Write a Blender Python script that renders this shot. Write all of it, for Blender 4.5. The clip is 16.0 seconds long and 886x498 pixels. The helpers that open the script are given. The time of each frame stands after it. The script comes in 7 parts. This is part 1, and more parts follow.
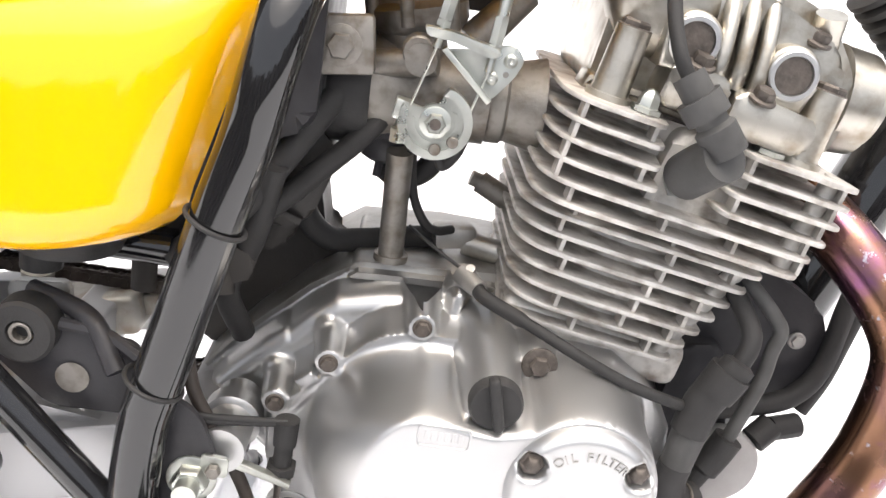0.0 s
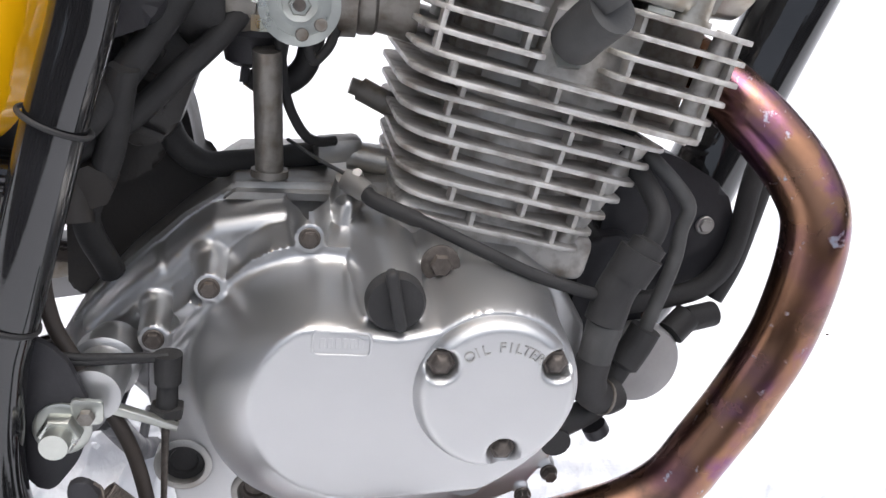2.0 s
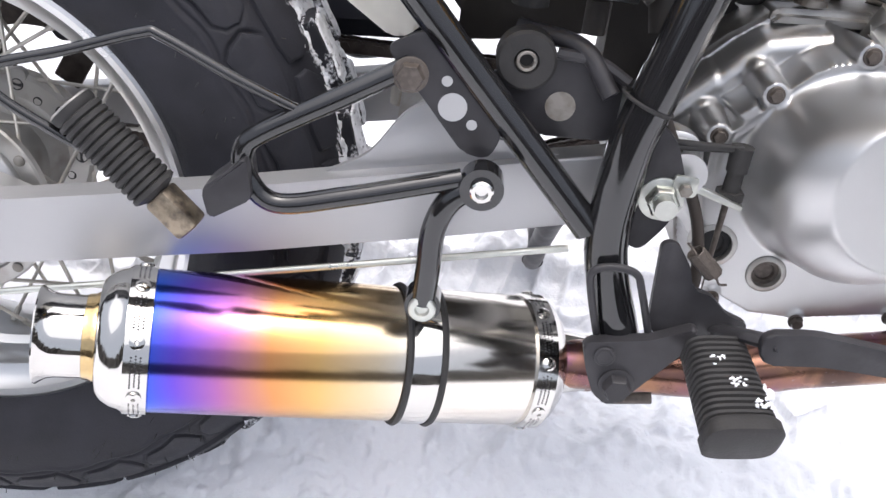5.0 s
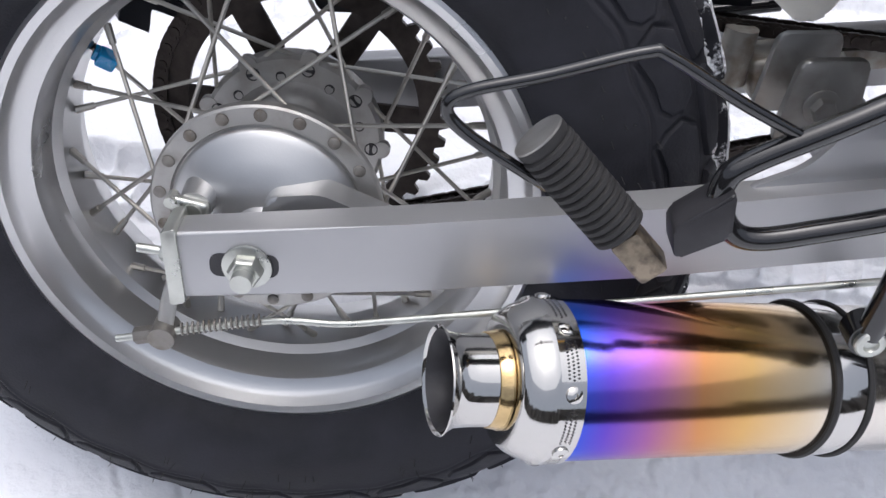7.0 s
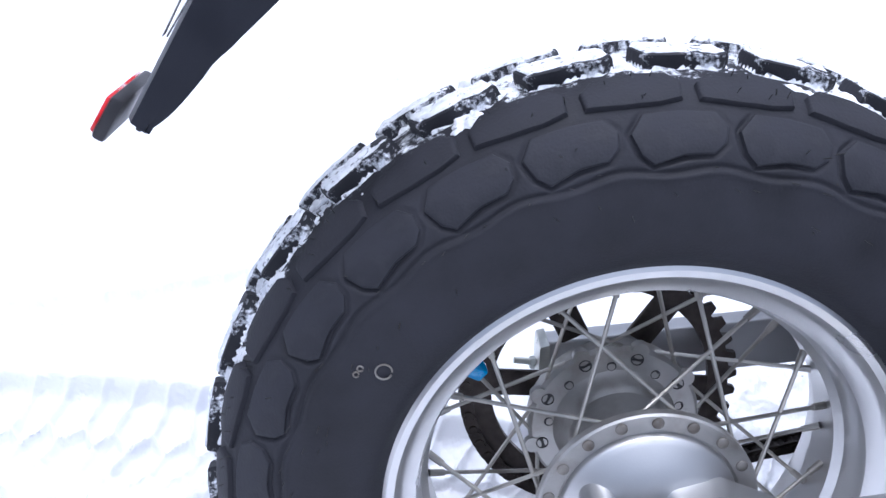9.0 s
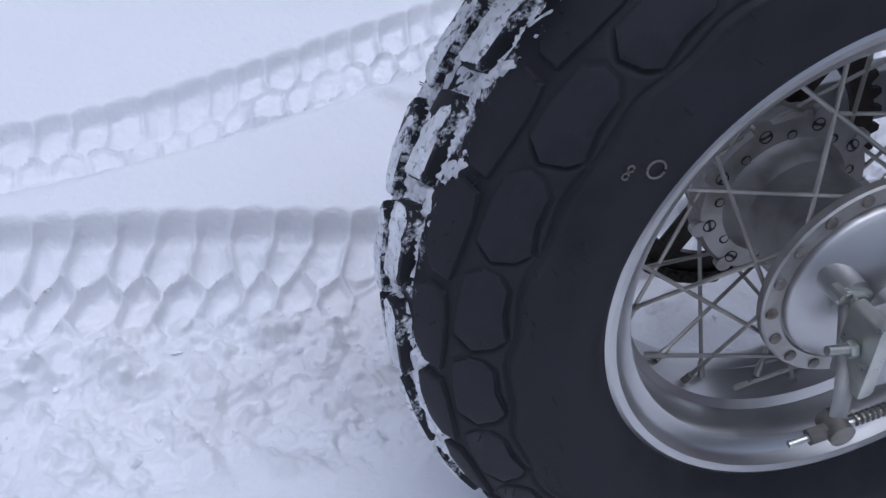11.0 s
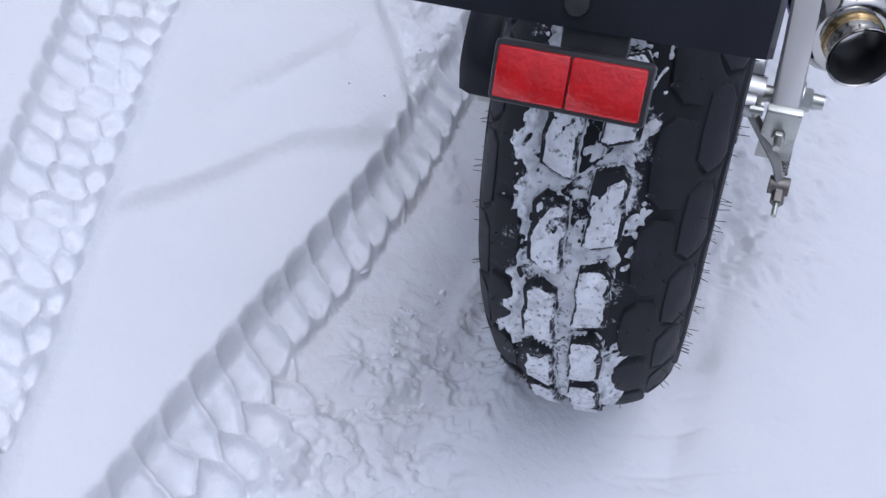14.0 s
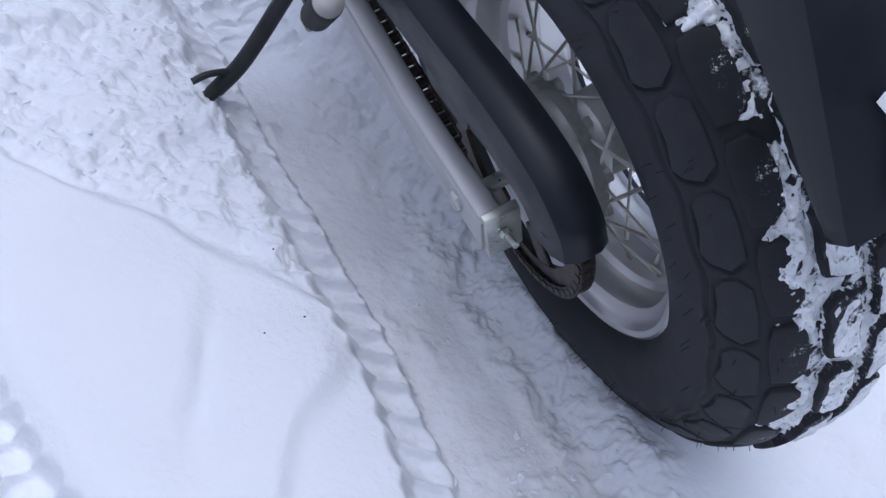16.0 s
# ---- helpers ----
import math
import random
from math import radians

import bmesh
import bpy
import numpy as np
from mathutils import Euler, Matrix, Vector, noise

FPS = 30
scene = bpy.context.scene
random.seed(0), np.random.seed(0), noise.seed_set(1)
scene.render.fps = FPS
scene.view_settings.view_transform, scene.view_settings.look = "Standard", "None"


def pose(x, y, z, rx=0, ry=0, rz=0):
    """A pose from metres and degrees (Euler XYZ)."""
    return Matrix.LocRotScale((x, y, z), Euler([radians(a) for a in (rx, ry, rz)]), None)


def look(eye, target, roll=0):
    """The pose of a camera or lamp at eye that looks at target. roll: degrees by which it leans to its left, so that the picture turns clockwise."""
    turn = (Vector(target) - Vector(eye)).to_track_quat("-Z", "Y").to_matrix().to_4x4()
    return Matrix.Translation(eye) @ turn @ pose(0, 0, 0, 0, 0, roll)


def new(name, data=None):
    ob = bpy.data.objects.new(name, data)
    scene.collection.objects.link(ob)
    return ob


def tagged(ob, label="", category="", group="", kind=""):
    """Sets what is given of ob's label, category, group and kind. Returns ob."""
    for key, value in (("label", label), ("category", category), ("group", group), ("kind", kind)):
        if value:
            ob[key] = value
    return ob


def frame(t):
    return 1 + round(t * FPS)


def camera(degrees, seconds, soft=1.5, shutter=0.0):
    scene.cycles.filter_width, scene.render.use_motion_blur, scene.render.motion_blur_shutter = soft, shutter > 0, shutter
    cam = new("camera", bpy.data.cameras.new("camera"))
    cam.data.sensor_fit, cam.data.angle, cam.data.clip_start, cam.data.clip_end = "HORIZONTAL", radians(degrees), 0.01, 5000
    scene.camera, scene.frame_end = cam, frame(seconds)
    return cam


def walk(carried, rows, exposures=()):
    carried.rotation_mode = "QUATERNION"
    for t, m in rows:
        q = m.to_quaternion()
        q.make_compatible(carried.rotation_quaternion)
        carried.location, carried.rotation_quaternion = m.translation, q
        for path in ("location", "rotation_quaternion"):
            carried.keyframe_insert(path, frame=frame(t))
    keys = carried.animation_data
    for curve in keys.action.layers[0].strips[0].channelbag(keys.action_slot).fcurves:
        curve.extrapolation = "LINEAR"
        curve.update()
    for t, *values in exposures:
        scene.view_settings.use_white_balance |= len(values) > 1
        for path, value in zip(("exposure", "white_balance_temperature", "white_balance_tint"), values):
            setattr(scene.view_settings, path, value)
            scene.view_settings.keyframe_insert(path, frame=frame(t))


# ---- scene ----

cam = camera(52.2, 16.0)

# The motorcycle leans on its side stand; its own axes: x ahead, y to its left, z up, rear axle at 0.
LEAN = pose(0, 0, 0.29, -18.33, 0, 0)
# seconds, eye in the motorcycle's axes, yaw, pitch, roll
PATH = [
    (0.0, 0.6222, -0.6123, 0.4394, -4.21, -19.83, 9.82),
    (0.5, 0.6108, -0.5999, 0.4080, -7.83, -15.13, 8.70),
    (1.0, 0.6158, -0.6005, 0.3983, -9.07, -13.75, 7.13),
    (1.5, 0.6325, -0.5964, 0.3824, -9.44, -16.06, 6.44),
    (2.0, 0.6429, -0.5922, 0.3696, -10.33, -18.82, 6.28),
    (2.5, 0.6479, -0.5953, 0.3579, -11.59, -21.16, 6.52),
    (3.0, 0.6342, -0.6044, 0.3451, -11.27, -23.53, 6.34),
    (3.5, 0.6012, -0.6182, 0.3318, -9.39, -24.85, 6.70),
    (4.0, 0.5501, -0.6410, 0.3309, -5.96, -25.82, 6.83),
    (4.5, 0.4795, -0.6749, 0.3331, -2.19, -26.74, 6.56),
    (5.0, 0.3906, -0.7002, 0.3358, -0.31, -27.44, 6.82),
    (5.2, 0.3556, -0.7076, 0.3400, 0.13, -27.19, 6.95),
    (7.3, 0.0605, -0.5873, 0.3415, -3.58, -33.61, 6.74),
    (7.5, 0.0312, -0.5832, 0.3591, -4.44, -31.71, 6.59),
    (8.0, -0.0452, -0.5839, 0.3918, -4.95, -27.80, 4.80),
    (8.5, -0.1235, -0.5859, 0.4199, -6.23, -23.84, 4.77),
    (9.0, -0.2008, -0.5922, 0.4209, -4.22, -22.85, 3.92),
    (9.5, -0.2776, -0.5490, 0.4117, -4.12, -25.00, 2.61),
    (10.0, -0.3327, -0.5049, 0.4072, -8.12, -29.12, 1.42),
    (10.2, -0.3477, -0.4922, 0.4000, -9.21, -30.92, 1.81),
    (12.3, -0.5662, -0.3508, 0.3603, -37.11, -44.91, 3.23),
    (12.5, -0.5824, -0.3145, 0.3731, -40.30, -47.05, 2.48),
    (13.0, -0.6210, -0.2379, 0.4273, -45.50, -50.12, 0.08),
    (13.5, -0.6889, -0.1492, 0.4769, -59.83, -49.62, 0.55),
    (14.0, -0.7247, -0.0827, 0.5442, -66.52, -47.98, -3.98),
    (14.5, -0.6809, 0.0246, 0.5893, -74.73, -46.07, -10.08),
    (15.0, -0.6248, 0.1314, 0.6147, -78.97, -48.60, -15.62),
    (15.5, -0.5724, 0.2625, 0.6375, -93.51, -51.52, -12.68),
    (16.0, -0.5002, 0.3379, 0.6438, -106.69, -53.26, -13.48),
]
EXPOSURES = [(0.0, 1.28, 6850, 10), (0.5, 1.24, 6700, 10), (1.5, 0.76, 6450, 10), (2.5, 0.46, 6200, 11), (3.0, 0.18, 6050, 11), (3.5, 0.06, 6000, 12), (4.5, 0.82, 6300, 12), (5.2, 0.90, 6350, 12), (7.3, 0.22, 6100, 12), (8.0, 0.36, 6000, 12), (8.5, 0.82, 5800, 13),
             (9.0, 0.60, 5450, 14), (9.5, -0.1, 5350, 17), (10.0, -0.70, 5350, 15), (12.5, -0.38, 5500, 15), (13.0, -0.62, 5500, 15), (14.0, -0.44, 5500, 14), (15.0, -0.60, 5400, 14), (15.5, -0.55, 5400, 14), (16.0, -0.34, 5350, 14)]
walk(cam, [(t, LEAN @ pose(x, y, z, 90 + p, 0, yw) @ pose(0, 0, 0, 0, 0, r)) for t, x, y, z, yw, p, r in PATH], EXPOSURES)

# ---- daylight: overcast winter sky ----
world = bpy.data.worlds.new("winter_sky")
scene.world = world
world.use_nodes = True
wn = world.node_tree.nodes
sky = wn.new("ShaderNodeTexSky")
sky.sky_type, sky.sun_disc = "NISHITA", False
sky.sun_elevation, sky.sun_rotation = radians(86), radians(0)
sky.air_density, sky.dust_density, sky.ozone_density = 1.0, 6.0, 1.0
cloud = wn.new("ShaderNodeHueSaturation")
cloud.inputs["Saturation"].default_value = 0.45
world.node_tree.links.new(sky.outputs[0], cloud.inputs["Color"])
world.node_tree.links.new(cloud.outputs[0], wn["Background"].inputs[0])
wn["Background"].inputs[1].default_value = 0.15
sun_data = bpy.data.lights.new("sun", "SUN")
sun_data.energy, sun_data.angle, sun_data.color = 0.8, radians(100), (1.0, 0.98, 0.95)
sun = new("sun", sun_data)
sun.matrix_world = look((0.0, 0.15, 2.5), (0, 0, 0))


# ---- materials ----
def mat(name, color, rough=0.5, metal=0.0, var=0.15, scale=25.0, bump=0.05, fine=400.0, rvar=0.12, coat=0.0, stain=None, amount=0.0):
    """A surface with broad tone changes, fine grain in relief and, if asked, stains of a second colour."""
    m = bpy.data.materials.new(name)
    m.use_nodes = True
    nt = m.node_tree
    n, link = nt.nodes, nt.links.new
    b = n["Principled BSDF"]
    tc = n.new("ShaderNodeTexCoord")
    big, small = n.new("ShaderNodeTexNoise"), n.new("ShaderNodeTexNoise")
    big.inputs["Scale"].default_value, big.inputs["Detail"].default_value = scale, 6
    small.inputs["Scale"].default_value, small.inputs["Detail"].default_value = fine, 3
    for t in (big, small):
        link(tc.outputs["Object"], t.inputs["Vector"])
    ramp = n.new("ShaderNodeMapRange")
    ramp.inputs["From Min"].default_value, ramp.inputs["From Max"].default_value = 0.3, 0.7
    ramp.inputs["To Min"].default_value, ramp.inputs["To Max"].default_value = 1 - var, 1 + var
    link(big.outputs["Fac"], ramp.inputs["Value"])
    hsv = n.new("ShaderNodeHueSaturation")
    hsv.inputs["Color"].default_value = (*color, 1)
    link(ramp.outputs[0], hsv.inputs["Value"])
    out = hsv.outputs[0]
    if stain:
        sr = n.new("ShaderNodeMapRange")
        sr.inputs["From Min"].default_value, sr.inputs["From Max"].default_value = 0.5 - 0.1 * amount, 0.85 - 0.15 * amount
        mixn = n.new("ShaderNodeTexNoise")
        mixn.inputs["Scale"].default_value, mixn.inputs["Detail"].default_value = scale * 2.3, 8
        link(tc.outputs["Object"], mixn.inputs["Vector"])
        link(mixn.outputs["Fac"], sr.inputs["Value"])
        mx = n.new("ShaderNodeMix")
        mx.data_type = "RGBA"
        link(sr.outputs[0], mx.inputs["Factor"])
        link(out, mx.inputs["A"])
        mx.inputs["B"].default_value = (*stain, 1)
        out = mx.outputs["Result"]
    link(out, b.inputs["Base Color"])
    rr = n.new("ShaderNodeMapRange")
    rr.inputs["From Min"].default_value, rr.inputs["From Max"].default_value = 0.3, 0.7
    rr.inputs["To Min"].default_value, rr.inputs["To Max"].default_value = max(0.02, rough - rvar), min(1, rough + rvar)
    link(big.outputs["Fac"], rr.inputs["Value"])
    link(rr.outputs[0], b.inputs["Roughness"])
    b.inputs["Metallic"].default_value = metal
    b.inputs["Coat Weight"].default_value = coat
    if bump:
        bp = n.new("ShaderNodeBump")
        bp.inputs["Strength"].default_value, bp.inputs["Distance"].default_value = bump, 0.002
        link(small.outputs["Fac"], bp.inputs["Height"])
        link(bp.outputs[0], b.inputs["Normal"])
    return m


CAST = mat("cast_aluminium", (0.42, 0.412, 0.395), 0.46, 0.9, 0.12, 18, 0.12, 900, 0.06, stain=(0.26, 0.24, 0.21), amount=0.3)
BRUSHED = mat("satin_aluminium", (0.53, 0.53, 0.53), 0.40, 0.95, 0.05, 12, 0.04, 700, 0.04)
FIN = mat("fin_aluminium", (0.60, 0.58, 0.55), 0.55, 0.6, 0.18, 30, 0.12, 800, 0.08, stain=(0.20, 0.165, 0.13), amount=0.35)
# HEADM's brown mottling paints in the dark reflections of the bright cast head
HEADM = mat("brown_mottled_head", (0.50, 0.475, 0.425), 0.34, 0.95, 0.15, 26, 0.10, 700, 0.08, stain=(0.24, 0.19, 0.13), amount=0.5)
# brown-mottled casting for the blocks between the fins
GAPCAST = mat("brown_casting", (0.40, 0.37, 0.33), 0.6, 0.4, 0.3, 40, 0.2, 400, stain=(0.13, 0.10, 0.075), amount=0.5)
DULL = mat("dull_carburettor_metal", (0.25, 0.235, 0.215), 0.5, 0.7, 0.15, 40, 0.15, 500, stain=(0.13, 0.105, 0.08), amount=0.5)
ZINC = mat("zinc_plate", (0.52, 0.53, 0.49), 0.35, 0.9, 0.15, 60, 0.05)
RUSTY = mat("rusty_bolt", (0.10, 0.085, 0.075), 0.55, 0.6, 0.3, 120, 0.2, stain=(0.15, 0.13, 0.115), amount=0.4)
CHROME = mat("polished_steel", (0.56, 0.545, 0.52), 0.09, 1.0, 0.05, 20, 0.01, 300, 0.05)
BLACK = mat("black_gloss_paint", (0.011, 0.011, 0.012), 0.07, 0.0, 0.3, 30, 0.012, 300, 0.04, coat=0.4)
SATIN = mat("black_satin_paint", (0.033, 0.032, 0.035), 0.42, 0.0, 0.3, 40, 0.08, 500)
RUBBER = mat("black_rubber", (0.030, 0.029, 0.029), 0.6, 0.0, 0.25, 50, 0.15, 600)
HOSE = mat("grey_rubber_hose", (0.062, 0.061, 0.06), 0.55, 0.0, 0.25, 60, 0.1, 500)
PLASTIC = mat("black_fender_plastic", (0.0115, 0.0125, 0.018), 0.42, 0.0, 0.2, 20, 0.06, 900)
for m in (RUBBER, PLASTIC, SATIN, HOSE):
    m.node_tree.nodes["Principled BSDF"].inputs["Specular IOR Level"].default_value = 0.28
YELLOW = mat("yellow_gloss_paint", (0.95, 0.475, 0.003), 0.12, 0.0, 0.04, 6, 0.0, 300, 0.04, coat=0.5)
RIMMAT = mat("anodised_rim", (0.56, 0.56, 0.56), 0.30, 0.95, 0.03, 9, 0.03, 500, 0.04)
SPOKE = mat("dull_spoke_steel", (0.42, 0.4, 0.36), 0.4, 0.9, 0.15, 60, 0.05)
ARM = mat("brushed_swingarm", (0.455, 0.455, 0.462), 0.5, 0.82, 0.05, 12, 0.04, 800, 0.05)
RED = mat("red_reflector", (0.55, 0.01, 0.012), 0.15, 0.0, 0.15, 90, 0.3, 350, coat=0.5)
WHITE = mat("white_paint_marker", (0.75, 0.75, 0.76), 0.5, 0.0, 0.1, 150, 0.05)
BLUE = mat("blue_plastic", (0.0, 0.25, 0.55), 0.2, 0.0, 0.05, 60, 0.0, coat=0.5)
BLOCKR = mat("scuffed_block_rubber", (0.0225, 0.023, 0.029), 0.62, 0.0, 0.25, 40, 0.2, 500, stain=(0.030, 0.0305, 0.036), amount=0.2)
BLOCKR.node_tree.nodes["Principled BSDF"].inputs["Specular IOR Level"].default_value = 0.3
BLOCKR.node_tree.nodes["Principled BSDF"].inputs["Specular IOR Level"].default_value = 0.25
CHAIN = mat("greasy_chain_steel", (0.06, 0.05, 0.045), 0.45, 0.8, 0.4, 80, 0.2)
SNOWC = mat("packed_snow", (0.78, 0.795, 0.83), 0.75, 0.0, 0.04, 60, 0.5, 300)
STRAW = mat("straw_tinted_weld", (0.66, 0.48, 0.24), 0.2, 1.0, 0.25, 60, 0.05)
BRONZE = mat("heat_tinted_pipe", (0.25, 0.135, 0.085), 0.24, 1.0, 0.35, 10, 0.012, 300, 0.08, stain=(0.13, 0.06, 0.10), amount=0.6)


def overlay(m, color, scale, lo, hi, rough=None, stretch=(1, 1, 1)):
    """Blotches or flecks of another tint on a material."""
    n, link = m.node_tree.nodes, m.node_tree.links.new
    b = n["Principled BSDF"]
    tc, mp, ns, mr, mx = (n.new("ShaderNode" + k) for k in ("TexCoord", "Mapping", "TexNoise", "MapRange", "Mix"))
    mp.inputs["Scale"].default_value = stretch
    ns.inputs["Scale"].default_value, ns.inputs["Detail"].default_value, ns.inputs["Roughness"].default_value = scale, 5, 0.6
    mr.inputs["From Min"].default_value, mr.inputs["From Max"].default_value = lo, hi
    link(tc.outputs["Object"], mp.inputs["Vector"])
    link(mp.outputs[0], ns.inputs["Vector"])
    link(ns.outputs["Fac"], mr.inputs["Value"])
    mx.data_type = "RGBA"
    link(mr.outputs[0], mx.inputs["Factor"])
    link(b.inputs["Base Color"].links[0].from_socket, mx.inputs["A"])
    mx.inputs["B"].default_value = (*color, 1)
    link(mx.outputs["Result"], b.inputs["Base Color"])
    if rough:
        rx = n.new("ShaderNodeMix")
        link(mr.outputs[0], rx.inputs["Factor"])
        link(b.inputs["Roughness"].links[0].from_socket, rx.inputs["A"])
        rx.inputs["B"].default_value = rough
        link(rx.outputs["Result"], b.inputs["Roughness"])


overlay(BRONZE, (0.20, 0.085, 0.16), 22, 0.52, 0.66)
overlay(BRONZE, (0.10, 0.065, 0.055), 16, 0.56, 0.70, 0.45)
overlay(BRONZE, (0.36, 0.37, 0.43), 110, 0.635, 0.70, 0.5)


# ---- mesh helpers, in metres ----
def part(name, bm, material, parent=None, label="", smooth=True, m=None):
    me = bpy.data.meshes.new(name)
    bmesh.ops.recalc_face_normals(bm, faces=bm.faces)
    bm.to_mesh(me)
    bm.free()
    me.materials.append(material)
    if smooth:
        me.shade_smooth()
        me.set_sharp_from_angle(angle=radians(38))
    ob = new(name, me)
    if parent:
        ob.parent = parent
    if m is not None:
        ob.matrix_basis = m
    if label:
        tagged(ob, label)
    return ob


def twin(ob, m):
    """The same mesh again, as a sister object under the same parent."""
    o = ob.copy()
    scene.collection.objects.link(o)
    o.matrix_basis = m
    return o


def frame_of(d):
    d = Vector(d).normalized()
    a = Vector((0, 0, 1)) if abs(d.z) < 0.9 else Vector((1, 0, 0))
    u = d.cross(a).normalized()
    return u, d.cross(u).normalized(), d


def rod(bm, p, q, r, r2=None, seg=16, caps=True):
    """A round bar from p to q."""
    p, q = Vector(p), Vector(q)
    u, v, d = frame_of(q - p)
    r2 = r if r2 is None else r2
    rings = []
    for c, s in ((p, r), (q, r2)):
        rings.append([bm.verts.new(c + s * (math.cos(a) * u + math.sin(a) * v)) for a in (2 * math.pi * k / seg for k in range(seg))])
    for k in range(seg):
        bm.faces.new((rings[0][k], rings[0][(k + 1) % seg], rings[1][(k + 1) % seg], rings[1][k]))
    if caps:
        bm.faces.new(rings[0])
        bm.faces.new(rings[1][::-1])
    return bm


def spin(bm, base, axis, profile, seg=48, close=False):
    """A turned body: profile of (distance along axis, radius) round the axis through base."""
    base = Vector(base)
    u, v, d = frame_of(axis)
    rings = []
    for s, r in profile:
        if r < 1e-6:
            rings.append([bm.verts.new(base + d * s)])
        else:
            rings.append([bm.verts.new(base + d * s + r * (math.cos(a) * u + math.sin(a) * v)) for a in (2 * math.pi * k / seg for k in range(seg))])
    pairs = list(zip(rings, rings[1:])) + ([(rings[-1], rings[0])] if close else [])
    for a, b in pairs:
        for k in range(seg):
            j = (k + 1) % seg
            if len(a) == 1 and len(b) > 1:
                bm.faces.new((a[0], b[j], b[k]))
            elif len(b) == 1 and len(a) > 1:
                bm.faces.new((a[k], a[j], b[0]))
            elif len(a) > 1:
                bm.faces.new((a[k], a[j], b[j], b[k]))
    return bm


def smooth_path(pts, steps=8):
    pts = [Vector(p) for p in pts]
    if len(pts) < 3:
        return pts
    ext = [2 * pts[0] - pts[1]] + pts + [2 * pts[-1] - pts[-2]]
    out = []
    for a, b, c, d in zip(ext, ext[1:], ext[2:], ext[3:]):
        for k in range(steps):
            t = k / steps
            out.append(0.5 * (2 * b + (c - a) * t + (2 * a - 5 * b + 4 * c - d) * t * t + (3 * b - a - 3 * c + d) * t ** 3))
    return out + [pts[-1]]


def tube(bm, pts, r, seg=14, steps=8, flat=1.0, ends=None):
    """A bent round tube through pts; r is a number or a function of the share of its length."""
    path = smooth_path(pts, steps)
    n = len(path)
    rad = r if callable(r) else (lambda s: r)
    u = None
    rings = []
    for k, p in enumerate(path):
        d = (path[min(k + 1, n - 1)] - path[max(k - 1, 0)]).normalized()
        if u is None:
            u = frame_of(d)[0]
        u = (u - d * u.dot(d)).normalized()
        v = d.cross(u)
        s = rad(k / (n - 1))
        rings.append([bm.verts.new(p + s * (math.cos(a) * u + flat * math.sin(a) * v)) for a in (2 * math.pi * j / seg for j in range(seg))])
    for a, b in zip(rings, rings[1:]):
        for k in range(seg):
            bm.faces.new((a[k], a[(k + 1) % seg], b[(k + 1) % seg], b[k]))
    bm.faces.new(rings[0])
    bm.faces.new(rings[-1][::-1])
    return bm


def slab(bm, outline, y0, y1, bevel=0.0015, seg=2, axis="y", m=None):
    """A plate: an outline of (x, z) from y0 to y1, with rounded edges."""
    start = len(bm.verts)
    a = [bm.verts.new((x, y0, z)) for x, z in outline]
    b = [bm.verts.new((x, y1, z)) for x, z in outline]
    faces = [bm.faces.new(a), bm.faces.new(b[::-1])]
    n = len(a)
    for k in range(n):
        faces.append(bm.faces.new((a[k], b[k], b[(k + 1) % n], a[(k + 1) % n])))
    if m is not None:
        bmesh.ops.transform(bm, matrix=m, verts=a + b)
    if bevel:
        edges = list({e for f in faces[:2] for e in f.edges})
        bmesh.ops.bevel(bm, geom=edges, offset=bevel, segments=seg, affect="EDGES", profile=0.5)
    return bm


def block(bm, m, sx, sy, sz, bevel=0.001, seg=2):
    """A rounded box of that size, its middle at the pose m."""
    r = bmesh.ops.create_cube(bm, size=1, matrix=m @ Matrix.Diagonal((sx, sy, sz, 1)))
    if bevel:
        edges = list({e for v in r["verts"] for e in v.link_edges})
        bmesh.ops.bevel(bm, geom=edges, offset=bevel, segments=seg, affect="EDGES", profile=0.5)
    return bm


def hexagon(bm, p, axis, r, depth, washer=0.0, dome=True):
    """A bolt head or nut at p, pointing along axis, with a flange."""
    if washer:
        spin(bm, p, axis, [(0, 0), (0, washer), (0.0016, washer), (0.0022, washer * 0.9), (0.0022, 0)], 24)
    spin(bm, p, axis, [(0.001, 0), (0.001, r), (depth * 0.8, r), (depth, r * 0.86), (depth, 0)], 6)
    return bm


def B():
    return bmesh.new()


def circle(cx, cz, r, n=24, a0=0.0, a1=2 * math.pi):
    return [(cx + r * math.cos(a0 + (a1 - a0) * k / n), cz + r * math.sin(a0 + (a1 - a0) * k / n)) for k in range(n)]


def rounded(pts, r, n=4):
    """An outline with its corners rounded."""
    out = []
    m = len(pts)
    for k in range(m):
        p, a, b = (Vector(pts[j % m]) for j in (k, k - 1, k + 1))
        da, db = a - p, b - p
        rr = min(r, da.length * 0.45, db.length * 0.45)
        s, e = p + da.normalized() * rr, p + db.normalized() * rr
        for j in range(n + 1):
            t = j / n
            q = (1 - t) ** 2 * s + 2 * t * (1 - t) * p + t * t * e
            out.append((q.x, q.y))
    return out


# ---- value noise on arrays, for the snow ----
def lattice(ix, iy, seed):
    h = np.sin(ix * 127.1 + iy * 311.7 + seed * 74.7) * 43758.5453
    return h - np.floor(h)


